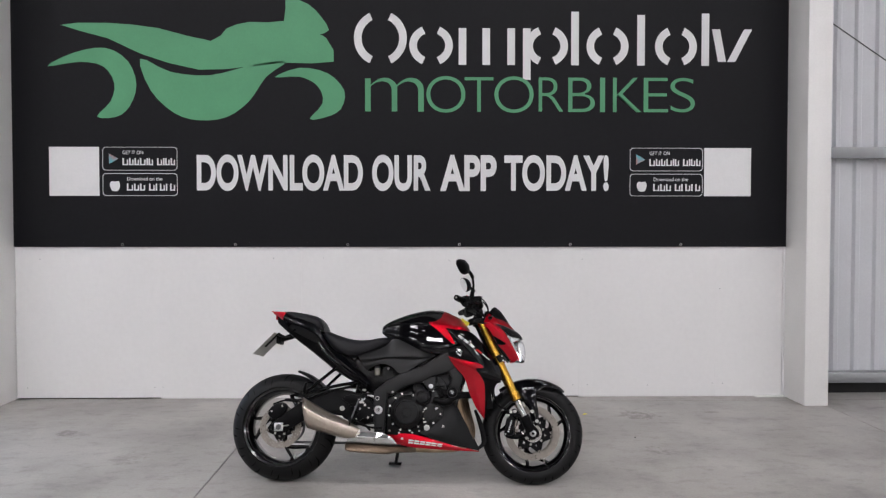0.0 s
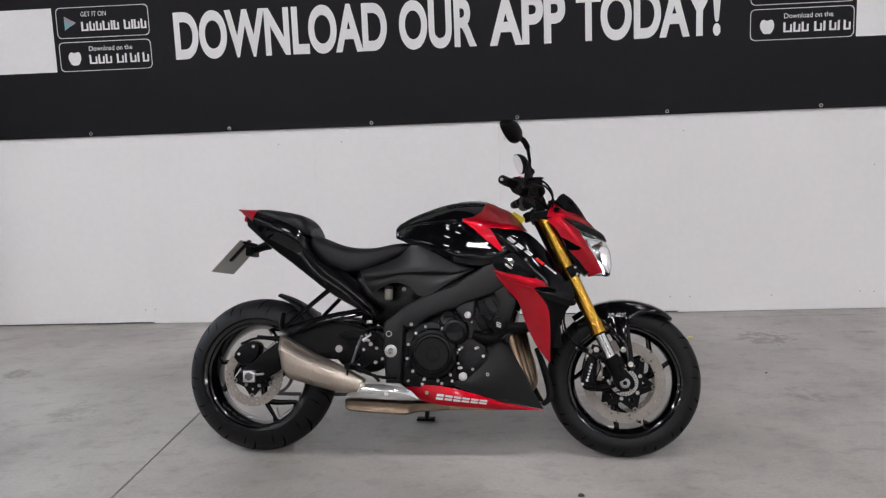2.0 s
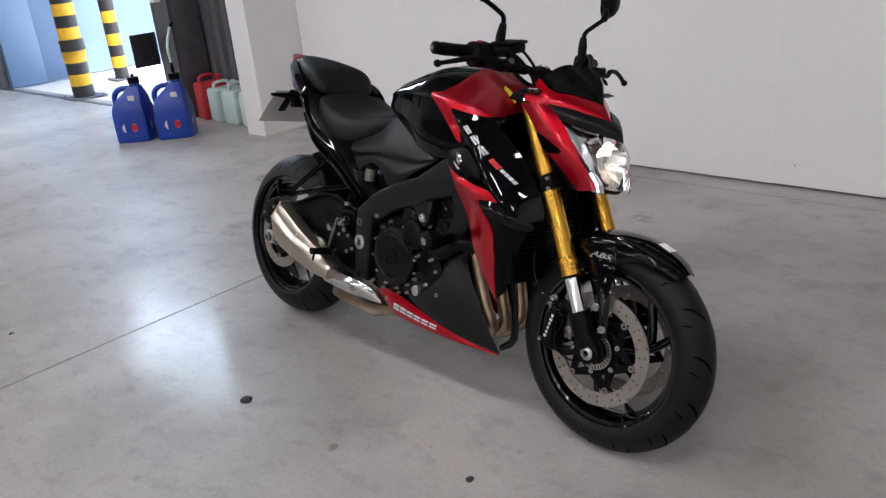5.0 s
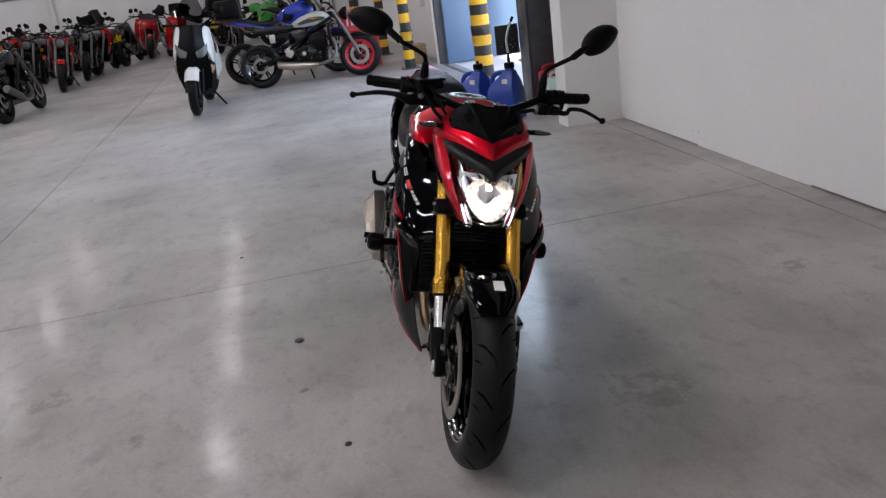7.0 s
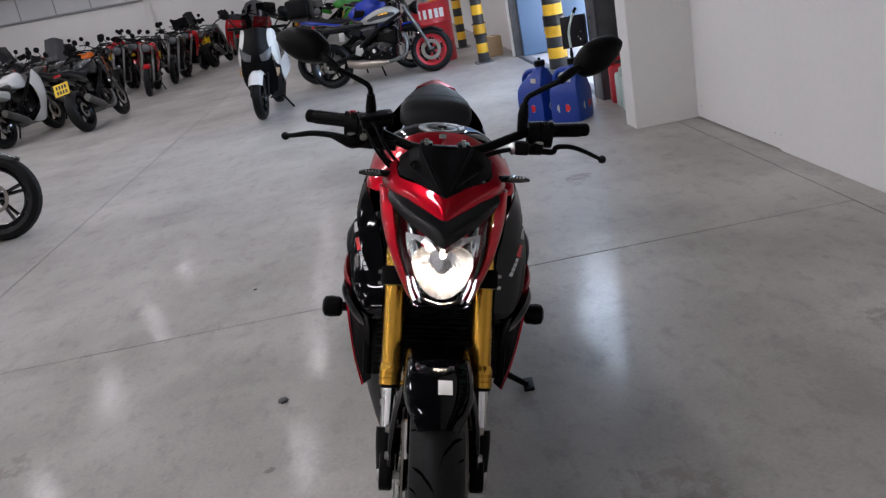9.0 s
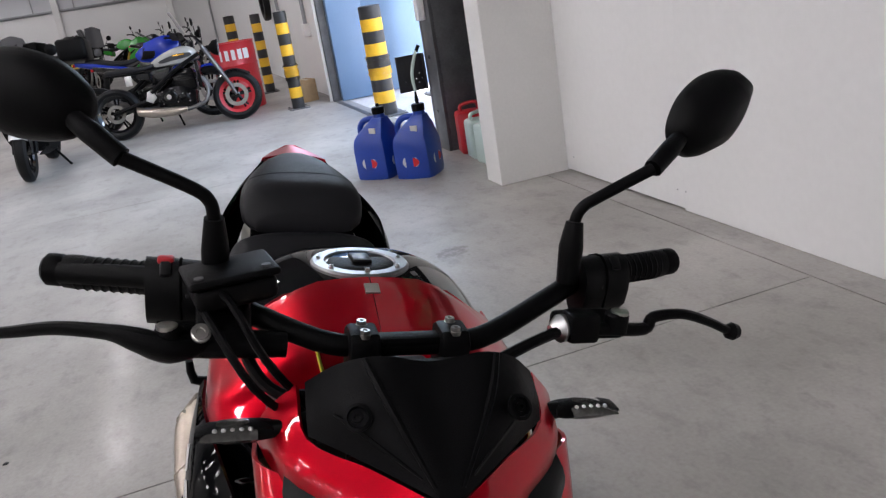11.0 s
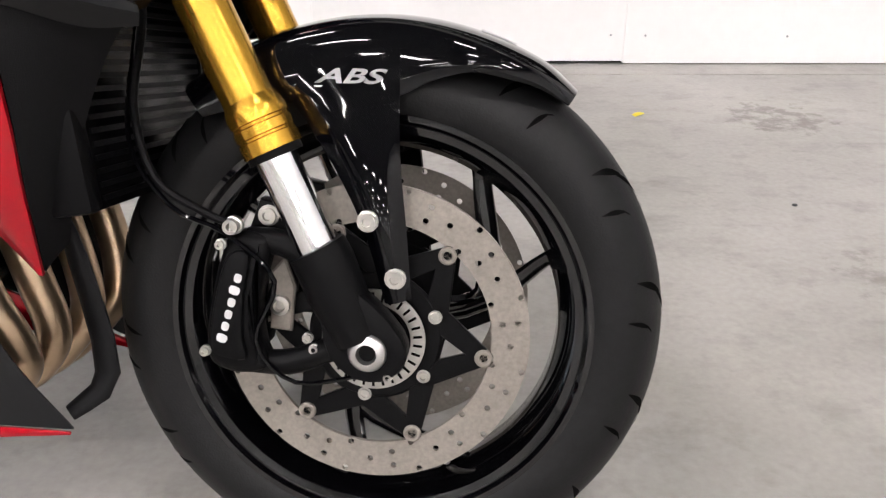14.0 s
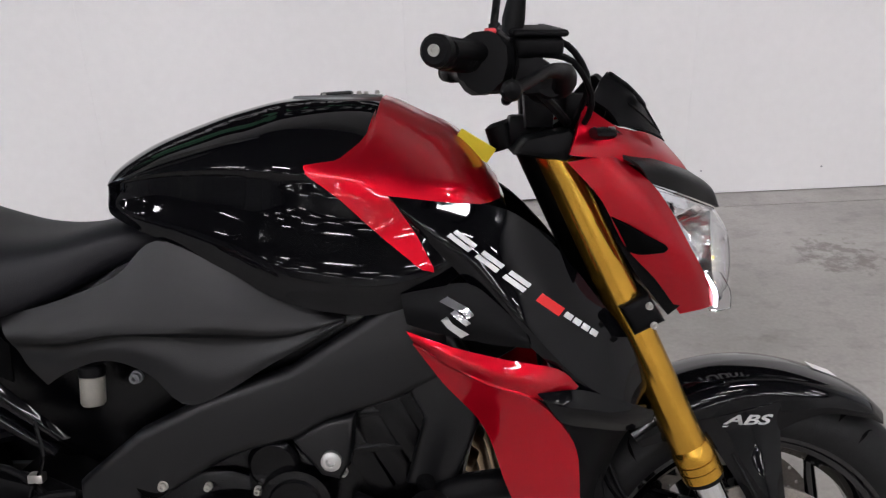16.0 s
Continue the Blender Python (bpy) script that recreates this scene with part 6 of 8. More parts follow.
    part("black_shroud", surface([F([(0.404, -0.232, 0.641), (0.449, -0.220, 0.584), (0.458, -0.210, 0.520), (0.458, -0.198, 0.450), (0.456, -0.178, 0.377)]), F([(0.475, -0.214, 0.622), (0.484, -0.200, 0.575), (0.476, -0.192, 0.510), (0.468, -0.185, 0.445), (0.460, -0.172, 0.385)]), F([(0.550, -0.168, 0.606), (0.520, -0.165, 0.563), (0.496, -0.165, 0.505), (0.480, -0.165, 0.440), (0.470, -0.160, 0.400)])], 4, 5, thick=0.004), MATTE, bike, "black radiator side shroud")
    part("gloss_fin", surface([F([(0.404, -0.236, 0.651), (0.435, -0.235, 0.654), (0.458, -0.229, 0.652), (0.501, -0.213, 0.635), (0.556, -0.178, 0.604)]), F([(0.410, -0.239, 0.645), (0.436, -0.241, 0.633), (0.468, -0.233, 0.624), (0.508, -0.214, 0.610), (0.556, -0.177, 0.598)]), F([(0.414, -0.237, 0.639), (0.434, -0.233, 0.613), (0.477, -0.216, 0.598), (0.518, -0.196, 0.586), (0.555, -0.175, 0.588)])], 4, 4, thick=0.004), GLOSS, bike, "gloss black fin of the radiator shroud")
    belly = part("belly_panel", surface([F([(-0.105, -0.150, 0.281), (-0.02, -0.172, 0.285), (0.05, -0.178, 0.280), (0.16, -0.176, 0.256), (0.29, -0.155, 0.217), (0.424, -0.116, 0.191)]), F([(-0.075, -0.155, 0.252), (-0.01, -0.176, 0.250), (0.06, -0.180, 0.244), (0.16, -0.178, 0.229), (0.29, -0.156, 0.205), (0.425, -0.116, 0.189)]), F([(-0.040, -0.150, 0.224), (0.01, -0.166, 0.214), (0.07, -0.168, 0.206), (0.16, -0.166, 0.200), (0.29, -0.150, 0.193), (0.426, -0.115, 0.187)])], 4, 5, thick=0.004), RED, bike, "candy red belly panel with pale bars")
    for k in range(6):
        for h0, h1 in ((-0.011 + 0.0006 * k, -0.002), (0.002, 0.011 - 0.0006 * k)):
            decal(belly, s, slanted((0.025, 0.242), (0.222, 0.2205), k / 6, k / 6 + 0.14, h0, h1, 0.2), WHITE_MARK, belly)
    part("belly_bolt", bolt(F([(-0.012, -0.178, 0.256)])[0], 0.007, 0.004, (0, s, 0)), ZINC, belly)
    part("belly_cowl", surface([F([(0.242, -0.150, 0.478), (0.262, -0.152, 0.482), (0.278, -0.148, 0.472), (0.290, -0.140, 0.457)]), F([(0.205, -0.170, 0.382), (0.245, -0.178, 0.392), (0.285, -0.170, 0.398), (0.322, -0.148, 0.396)]), F([(0.158, -0.177, 0.322), (0.225, -0.186, 0.330), (0.295, -0.174, 0.335), (0.357, -0.142, 0.332)]), F([(0.088, -0.178, 0.292), (0.190, -0.186, 0.278), (0.290, -0.172, 0.268), (0.390, -0.132, 0.262)]), F([(0.170, -0.178, 0.254), (0.255, -0.168, 0.230), (0.340, -0.146, 0.211), (0.428, -0.112, 0.192)])], 4, 4, thick=0.004), mat("grey_satin_plastic", (0.0075, 0.0078, 0.0085), 0.4, spec=0.2, grain=0.1, grain_scale=300, wear=0.1, wear_scale=6, bump=0.12, bump_scale=900), bike, "satin charcoal belly cowl")
    part("cowl_bolt", bolt(F([(0.222, -0.184, 0.327)])[0], 0.008, 0.004, (0, s, 0), 12), ZINC, belly)
part("cowl_front", tube([(0.424, -0.108, 0.208), (0.455, -0.085, 0.245), (0.425, -0.07, 0.36), (0.40, -0.06, 0.42)], [0.010, 0.017, 0.014, 0.008], 10, 3, 0.45), MATTE, bike)

# exhaust
part("collector", surface([[(x, y0, t), (x, (y0 + y1) / 2, t + 0.006), (x, y1, t), (x, y1 + 0.004, (t + b) / 2), (x, y1, b), (x, (y0 + y1) / 2, b - 0.004), (x, y0, b), (x, y0 - 0.004, (t + b) / 2)] for x, y0, y1, t, b in ((-0.345, -0.13, 0.03, 0.222, 0.19), (-0.32, -0.15, 0.05, 0.226, 0.180), (-0.20, -0.155, 0.06, 0.224, 0.172), (-0.10, -0.15, 0.06, 0.216, 0.168), (-0.06, -0.11, 0.05, 0.212, 0.175), (0.06, -0.06, 0.05, 0.21, 0.178))], 2, 3, True, True), mat("dull_bronzed_steel", (0.22, 0.165, 0.115), 0.36, metal=0.9, wear=0.3, wear_scale=9, grain=0.06), bike, "bronzed steel exhaust chamber")
MUFF = [(-0.250, 0.306, -0.275, 0.258, 0.006), (-0.345, 0.360, -0.345, 0.258, 0.020), (-0.438, 0.398, -0.441, 0.280, 0.030), (-0.500, 0.432, -0.500, 0.296, 0.034), (-0.555, 0.461, -0.535, 0.306, 0.034), (-0.574, 0.469, -0.546, 0.312, 0.030)]


def muffler_ring(tx, tz, bx, bz, w, grow=0.0):
    at = lambda f, y: (tx + (bx - tx) * f, y, tz + (bz - tz) * f)
    return [at(-grow, -0.185), at(-grow, -0.222), at(0.06, -0.232 - grow * 0.05), at(0.30, -0.232 - w - grow * 0.05), at(0.78, -0.230 - w * 0.8 - grow * 0.05), at(0.97, -0.218), at(1 + grow, -0.190), at(0.7, -0.165), at(0.3, -0.165)]


muff = part("muffler", surface([muffler_ring(*m_) for m_ in MUFF], 5, 3, True, True), TITAN, bike, "champagne bronzed steel stubby muffler", sharp=24)
part("rear_rim", surface([muffler_ring(-0.572 - d, 0.468 + d * 0.4, -0.545 - d, 0.312, 0.030, 0.04) for d in (0.0, 0.006, 0.010)], 1, 1, True, True), mat("darkened_steel", (0.30, 0.26, 0.22), 0.35, metal=0.9, wear=0.2, grain=0.06), muff, sharp=14)
part("outlet", lathe([(0.030, -0.004), (0.030, 0.006), (0.026, 0.006), (0.025, -0.02), (0.001, -0.02)], (-0.571, -0.215, 0.40), (-0.97, 0, 0.18), 20), GROOVE, muff, "black muffler outlet")
part("seam", tube([(-0.437, -0.236, 0.392), (-0.438, -0.264, 0.362), (-0.440, -0.258, 0.306), (-0.441, -0.226, 0.282)], 0.002, 6, 1), TITAN, muff)
part("rivet", bolt((-0.560, -0.246, 0.447), 0.004, 0.004), ZINC, muff)
part("heat_shield", surface([[(-0.292, -0.205, 0.290), (-0.19, -0.200, 0.289), (-0.09, -0.185, 0.272), (-0.045, -0.170, 0.232)], [(-0.305, -0.215, 0.266), (-0.20, -0.208, 0.262), (-0.10, -0.190, 0.250), (-0.05, -0.172, 0.230)], [(-0.325, -0.200, 0.242), (-0.21, -0.195, 0.232), (-0.11, -0.180, 0.227), (-0.045, -0.168, 0.226)]], 4, 4, thick=0.004), CHROME, bike, "polished alloy heat shield")
part("shield_bolt", bolt((-0.165, -0.206, 0.252), 0.009, 0.004), ZINC, bike)
part("muffler_bracket", prism([(-0.445, 0.385), (-0.362, 0.381), (-0.345, 0.362), (-0.372, 0.345), (-0.400, 0.352)], -0.190, -0.176, 0.004), ALLOY, bike, "bright alloy muffler bracket")
part("bracket_bolt", bolt((-0.370, -0.190, 0.366), 0.012, 0.006, seg=14), ZINC, bike)
for q, r in (((-0.262, 0.470), 0.006), ((-0.280, 0.430), 0.006), ((-0.227, 0.441), 0.008), ((-0.208, 0.371), 0.007), ((-0.322, 0.357), 0.006), ((-0.338, 0.357), 0.006)):
    part("hanger_bolt", bolt((q[0], -0.198, q[1]), r, 0.006), ZINC, bike)
part("heel_guard", prism([(-0.36, 0.478), (-0.30, 0.500), (-0.215, 0.478), (-0.205, 0.455), (-0.25, 0.462), (-0.31, 0.447)], -0.200, -0.192, 0.003, 2, 2), MATTE, bike)
part("pedal_link", tube([(-0.262, -0.203, 0.47), (-0.285, -0.205, 0.41), (-0.30, -0.205, 0.365)], 0.005, 8, 2), DARK_STEEL, bike)
part("brake_rod", tube([(-0.30, -0.204, 0.365), (-0.235, -0.206, 0.335), (-0.19, -0.208, 0.300)], [0.007, 0.005, 0.006], 8, 2), MATTE, bike)
part("switch_cable", tube([(-0.235, -0.175, 0.60), (-0.225, -0.185, 0.55), (-0.245, -0.188, 0.50), (-0.225, -0.19, 0.478)], 0.003, 6, 4), GLOSS, bike)
part("cable_clip", box(-0.246, -0.226, -0.190, -0.176, 0.520, 0.532, 0.002), ZINC, bike)

# rider footrest and brake pedal side
rest = part("footrest_plate", joined(prism([(-0.345, 0.475), (-0.29, 0.47), (-0.22, 0.435), (-0.17, 0.41), (-0.175, 0.375), (-0.235, 0.365), (-0.28, 0.335), (-0.31, 0.345), (-0.26, 0.40), (-0.32, 0.44)], -0.196, -0.178, 0.004), tube([(-0.29, -0.19, 0.46), (-0.235, -0.192, 0.50), (-0.185, -0.185, 0.505)], 0.006, 8, 3)), MATTE, bike, "black footrest hanger")
part("footrest_plate", prism([(-0.345, 0.475), (-0.29, 0.47), (-0.22, 0.435), (-0.17, 0.41), (-0.175, 0.375), (-0.235, 0.365), (-0.28, 0.335), (-0.31, 0.345), (-0.26, 0.40), (-0.32, 0.44)], 0.178, 0.196, 0.004), MATTE, bike)
for q in ((-0.237, 0.455), (-0.205, 0.425), (-0.182, 0.385), (-0.255, 0.42), (-0.245, 0.475), (-0.275, 0.36)):
    part("bolt", bolt((q[0], -0.196, q[1]), 0.006, 0.005), ZINC, rest)
for s in (-1, 1):
    part("footpeg", joined(tube([(-0.295, s * 0.19, 0.352), (-0.30, s * 0.275, 0.360)], 0.012, 10, 1), tube([(-0.30, s * 0.262, 0.358), (-0.302, s * 0.266, 0.325)], 0.004, 6, 1)), MATTE, rest)
part("brake_pedal", tube([(-0.28, -0.20, 0.345), (-0.20, -0.205, 0.318), (-0.12, -0.21, 0.312)], [0.008, 0.006, 0.008], 8, 3), MATTE, rest)
part("master_cylinder", tube([(-0.225, -0.19, 0.478), (-0.26, -0.19, 0.455)], 0.011, 10, 1), ALLOY, rest)
part("rear_brake_hose", tube([(-0.22, -0.18, 0.49), (-0.28, -0.175, 0.535), (-0.40, -0.165, 0.53), (-0.58, -0.16, 0.47), (-0.70, -0.155, 0.47)], 0.005, 8, 4), MATTE, bike)
part("side_stand", joined(tube([(-0.06, 0.12, 0.235), (-0.08, 0.24, 0.155), (-0.10, 0.345, 0.092)], [0.013, 0.011, 0.010], 10, 3), moved(box(-0.045, 0.035, -0.018, 0.018, -0.004, 0.006, 0.003), pose(-0.10, 0.352, 0.0885, 13.3, 0, 0))), MATTE, bike, "black side stand with its foot down")
part("airbox", joined(prism([(-0.36, 0.66), (-0.30, 0.72), (-0.12, 0.80), (0.10, 0.76), (0.24, 0.74), (0.28, 0.66), (0.10, 0.58), (-0.10, 0.50), (-0.20, 0.50), (-0.30, 0.56)], -0.10, 0.10, 0.02), prism([(-0.08, 0.62), (-0.04, 0.76), (0.20, 0.74), (0.28, 0.68), (0.20, 0.62), (0.04, 0.56)], -0.142, 0.142, 0.015)), ENGINE, bike, "black airbox under the seat")

# ---- banner on the wall ----
banner = thing("banner", "large black vinyl banner with green and white print", "banner")
BY = 7.742
part("sheet", box(-3.165, 3.607, BY, BY + 0.004, 1.318, 3.75), BANNER, banner)
part("hem", box(-3.165, 3.607, BY - 0.0015, BY - 0.0002, 1.318, 1.352), BANNER, banner)
for k in range(8):
    part("eyelet", torus_lathe(ring(0.013, 0.006, 0.002, 0.0008), (-3.155 + 0.9655 * k, BY - 0.002, 1.338), seg=16), STEEL_BRIGHT, banner)
for z in (1.338, 2.12, 2.91, 3.70):
    for x in (-3.15, 3.592):
        part("eyelet", torus_lathe(ring(0.013, 0.006, 0.002, 0.0008), (x, BY - 0.002, z), seg=16), STEEL_BRIGHT, banner)


def print_shape(name, outline, material, smooth=3, y=BY - 0.0008):
    return part(name, prism([(-2.811 + 0.004807 * (a - 83), 2.86 - 0.0048 * (b - 118)) for a, b in outline], y, y + 0.0006, smooth=smooth), material, banner)


def print_bar(x0, x1, z0, z1, material, y=BY - 0.0008):
    return part("bar", box(x0, x1, y, y + 0.0006, z0, z1), material, banner)


# green motorcycle-like swooshes
print_shape("green_shape", [(83, 118), (130, 94), (185, 85), (225, 108), (240, 150), (228, 188), (205, 207), (170, 207), (194, 180), (201, 148), (182, 118), (140, 110)], BANNER_GREEN)
print_shape("green_shape", [(108, 45), (190, 41), (280, 50), (372, 72), (400, 50), (440, 38), (502, 36), (505, -5), (545, 6), (568, 28), (582, 52), (566, 60), (577, 66), (590, 108), (500, 110), (440, 117), (350, 123), (250, 96), (190, 68)], BANNER_GREEN, 2)
print_shape("green_shape", [(247, 104), (300, 127), (370, 133), (440, 116), (505, 108), (470, 135), (440, 178), (400, 207), (350, 213), (306, 200), (265, 160)], BANNER_GREEN)
print_shape("green_shape", [(485, 136), (530, 119), (580, 129), (609, 160), (602, 193), (575, 207), (547, 210), (570, 182), (562, 152), (530, 135)], BANNER_GREEN)

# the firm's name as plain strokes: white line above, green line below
W0, W1 = 2.886, 3.20


def print_arcs(x0, x1, z0, z1, w, material):
    """Two curved upright bars, bowed away from each other."""
    cx, cz, fx_, fz_ = (x0 + x1) / 2, (z0 + z1) / 2, 1 - 2 * w / (x1 - x0), 1 - 2 * w / (z1 - z0)
    for side in (0, math.pi):
        pts = [(cx + (x1 - x0) / 2 * math.cos(a), cz + (z1 - z0) / 2 * math.sin(a)) for a in np.linspace(side - 1.15, side + 1.15, 20)]
        bm = from_grid([[(x, BY - 0.0008, z) for x, z in pts], [(cx + (x - cx) * fx_, BY - 0.0008, cz + (z - cz) * fz_) for x, z in pts]])
        bmesh.ops.solidify(bm, geom=bm.faces[:], thickness=0.0005)
        part("curved_bar", bm, material, banner)


for x0, x1, z1 in ((-0.20, 0.255, 3.345), (0.275, 0.650, 3.225), (1.275, 1.645, 3.225), (1.805, 2.170, 3.225), (2.400, 2.765, 3.225)):
    print_arcs(x0, x1, W0 - 0.01, z1, 0.066, BANNER_WHITE)
for x0, x1, z0, z1 in ((0.700, 0.766, W0, W1), (0.905, 0.971, W0, W1), (1.120, 1.186, W0, W1), (1.255, 1.321, 2.76, W1), (1.672, 1.738, W0, 3.345), (2.245, 2.311, W0, 3.32), (2.805, 2.871, W0, 3.335)):
    print_bar(x0, x1, z0, z1, BANNER_WHITE, BY - 0.0012)
for a, b in ((2.895, 2.985), (3.175, 3.065)):
    part("bar", prism([(a, W1), (a + 0.07, W1), (b + 0.035, 2.92), (b - 0.035, 2.92)], BY - 0.0012, BY - 0.0006), BANNER_WHITE, banner)

TURN = Matrix(((1, 0, 0), (0, 0, -1), (0, 1, 0))).to_4x4()


def banner_words(body, x, z, size, width, bold=0.0):
    words(body, size, BANNER_WHITE, banner, "lettering", Matrix.Translation((x, BY - 0.0012, z)) @ TURN, "", 0.0003, width=width, bold=bold)


def print_word(body, x0, x1, z0, z1, material, bold=0.0, label=""):
    """Lettering fitted to a box on the banner."""
    ob = words(body, 0.4, material, banner, "lettering", Matrix.Translation((0, BY - 0.0012, 0)) @ TURN, label, 0.0003, bold=bold)
    xs, ys = [v.co.x for v in ob.data.vertices], [v.co.y for v in ob.data.vertices]
    a0, a1, b0, b1 = min(xs), max(xs), min(ys), max(ys)
    for v in ob.data.vertices:
        v.co.x, v.co.y = x0 + (v.co.x - a0) / (a1 - a0) * (x1 - x0), z0 + (v.co.y - b0) / (b1 - b0) * (z1 - z0)
    return ob


for body, x0, x1 in (("DOWNLOAD", -1.550, -0.126), ("OUR", -0.046, 0.457), ("APP", 0.541, 1.029), ("TODAY!", 1.097, 2.004)):
    print_word(body, x0, x1, 1.800, 2.112, BANNER_WHITE, 0.014, "tall white capital lettering")
for body, x0, x1 in (("m", -0.105, 0.400), ("O", 0.422, 0.758), ("T", 0.752, 1.000), ("O", 1.009, 1.348), ("R", 1.392, 1.608), ("B", 1.649, 1.880), ("I", 1.925, 1.968), ("K", 2.037, 2.284), ("E", 2.304, 2.518), ("S", 2.532, 2.751)):
    print_word(body, x0, x1, 2.484 if body != "O" else 2.476, 2.780 if body not in ("O", "m") else (2.788 if body == "O" else 2.772), BANNER_GREEN, -0.006 if body != "I" else 0.0, "thin green lettering")


def frame_line(x0, x1, z0, z1, r=0.03, w=0.004):
    pts = []
    for cx, cz, a in ((x1 - r, z1 - r, 0), (x0 + r, z1 - r, 90), (x0 + r, z0 + r, 180), (x1 - r, z0 + r, 270)):
        for k in range(5):
            pts.append((cx + r * math.cos(radians(a + 22.5 * k)), cz + r * math.sin(radians(a + 22.5 * k))))
    inner = [((x - (x0 + x1) / 2) * (1 - 2 * w / (x1 - x0)) + (x0 + x1) / 2, (z - (z0 + z1) / 2) * (1 - 2 * w / (z1 - z0)) + (z0 + z1) / 2) for x, z in pts]
    g = [[(x, BY - 0.001, z) for x, z in pts], [(x, BY - 0.001, z) for x, z in inner]]
    bm = from_grid(g, close_v=True)
    bmesh.ops.solidify(bm, geom=bm.faces[:], thickness=0.0004)
    part("badge_outline", bm, BANNER_WHITE, banner)


for x0, q in ((-2.352, -2.805), (2.188, 2.838)):
    print_bar(q, q + (0.425 if q < 0 else 0.41), 1.757, 2.175, BANNER_WHITE)
    for z0, z1, top in ((1.974, 2.175, "GET IT ON"), (1.757, 1.95, "Download on the")):
        frame_line(x0, x0 + 0.637, z0, z1)
        banner_words(top, x0 + 0.17 if top[0] == "G" else x0 + 0.205, z1 - 0.062, 0.044, 0.175 if top[0] == "G" else 0.30)
        x = x0 + 0.17 if top[0] == "G" else x0 + 0.205
        for wd in ((0.05, 0.04, 0.04, 0.05, 0.012, 0.04, 0, 0.045, 0.012, 0.04, 0.04) if top[0] == "G" else (0.055, 0.045, 0.045, 0, 0.05, 0.03, 0.045, 0.03, 0.045)):
            if wd:
                print_bar(x, x + 0.013, z0 + 0.045, z0 + 0.105, BANNER_WHITE)
                if wd > 0.03:
                    print_bar(x + wd - 0.013, x + wd - 0.002, z0 + 0.045, z0 + 0.092, BANNER_WHITE)
                    print_bar(x, x + wd - 0.002, z0 + 0.045, z0 + 0.055, BANNER_WHITE, BY - 0.0018)
            x += (wd or 0.02) + 0.006
        if top[0] == "G":
            part("badge_shape", prism([(x0 + 0.055, z0 + 0.055), (x0 + 0.055, z0 + 0.145), (x0 + 0.135, z0 + 0.10)], BY - 0.0012, BY - 0.0004), mat("teal_print", (0.05, 0.42, 0.5), 0.5, wear=0.3, wear_scale=12, second=(0.45, 0.12, 0.08)), banner)
        else:
            part("badge_shape", prism([(x0 + 0.06, z0 + 0.09), (x0 + 0.075, z0 + 0.125), (x0 + 0.105, z0 + 0.12), (x0 + 0.135, z0 + 0.125), (x0 + 0.148, z0 + 0.085), (x0 + 0.13, z0 + 0.045), (x0 + 0.105, z0 + 0.04), (x0 + 0.08, z0 + 0.045)], BY - 0.0012, BY - 0.0004, smooth=3), BANNER_WHITE, banner)

# ---- posts, cans and doorway things ----
def bollard(x, y, r, h, label, wrap=0.0):
    """Steel guard post with black and yellow bands and a bolted base plate."""
    po = thing("guard_post", label, "bollard", pose(x, y, 0), "black and yellow guard posts")
    bands = 9 if h > 1.0 else 7
    for k in range(bands):
        z0, z1 = 0.012 + (h - 0.012) * k / bands, 0.012 + (h - 0.012) * (k + 1) / bands
        top = k == bands - 1
        prof = [(r, z0), (r, z1)] + ([(r * 0.9, z1 + 0.008), (0.001, z1 + 0.012)] if top else [])
        part("band", lathe(prof, (0, 0, 0), (0, 0, 1), 24), BLACK_PAINT if (bands - 1 - k) % 2 == 0 else YELLOW, po)
    part("base_plate", box(-r * 1.6, r * 1.6, -r * 1.6, r * 1.6, 0, 0.012, 0.003), DARK_STEEL, po)
    for sx in (-1, 1):
        for sy in (-1, 1):
            part("anchor_bolt", lathe([(0.012, 0.012), (0.012, 0.026), (0.004, 0.03)], (sx * r * 1.35, sy * r * 1.35, 0), (0, 0, 1), 6), STEEL_BRIGHT, po)
    if wrap:
        prof = [(r + 0.004, wrap), (r + 0.016, wrap + 0.01), (r + 0.006, wrap + 0.05), (r + 0.014, wrap + 0.10), (r + 0.005, wrap + 0.15), (r + 0.02, wrap + 0.18), (r + 0.004, wrap + 0.2)]
        bm = lathe(prof, (0, 0, 0), (0, 0, 1), 18, caps=False)
        for v in bm.verts:
            f = 1 + 0.09 * noise.noise(v.co * 25)
            v.co.x, v.co.y = v.co.x * f, v.co.y * f
        ob = part("film_wrap", bm, FILM_CLEAR, po, "crumpled clear packing film")
    return po


FILM_CLEAR = glass("clear_film", (0.97, 0.95, 0.9), 0.15, 1.12)
bollard(-8.76, 6.99, 0.078, 1.17, "slim black and yellow guard post with loose film", 0.35)
bollard(-11.3, 7.0, 0.075, 1.16, "slim black and yellow guard post by the wall")
bollard(-13.8, 6.85, 0.095, 1.17, "black and yellow guard post by the wall")
bollard(-6.83, 7.60, 0.112, 1.11, "thick black and yellow guard post wrapped in film", 0.42)
bollard(-7.6, 8.45, 0.085, 1.2, "black and yellow guard post outside the doorway")


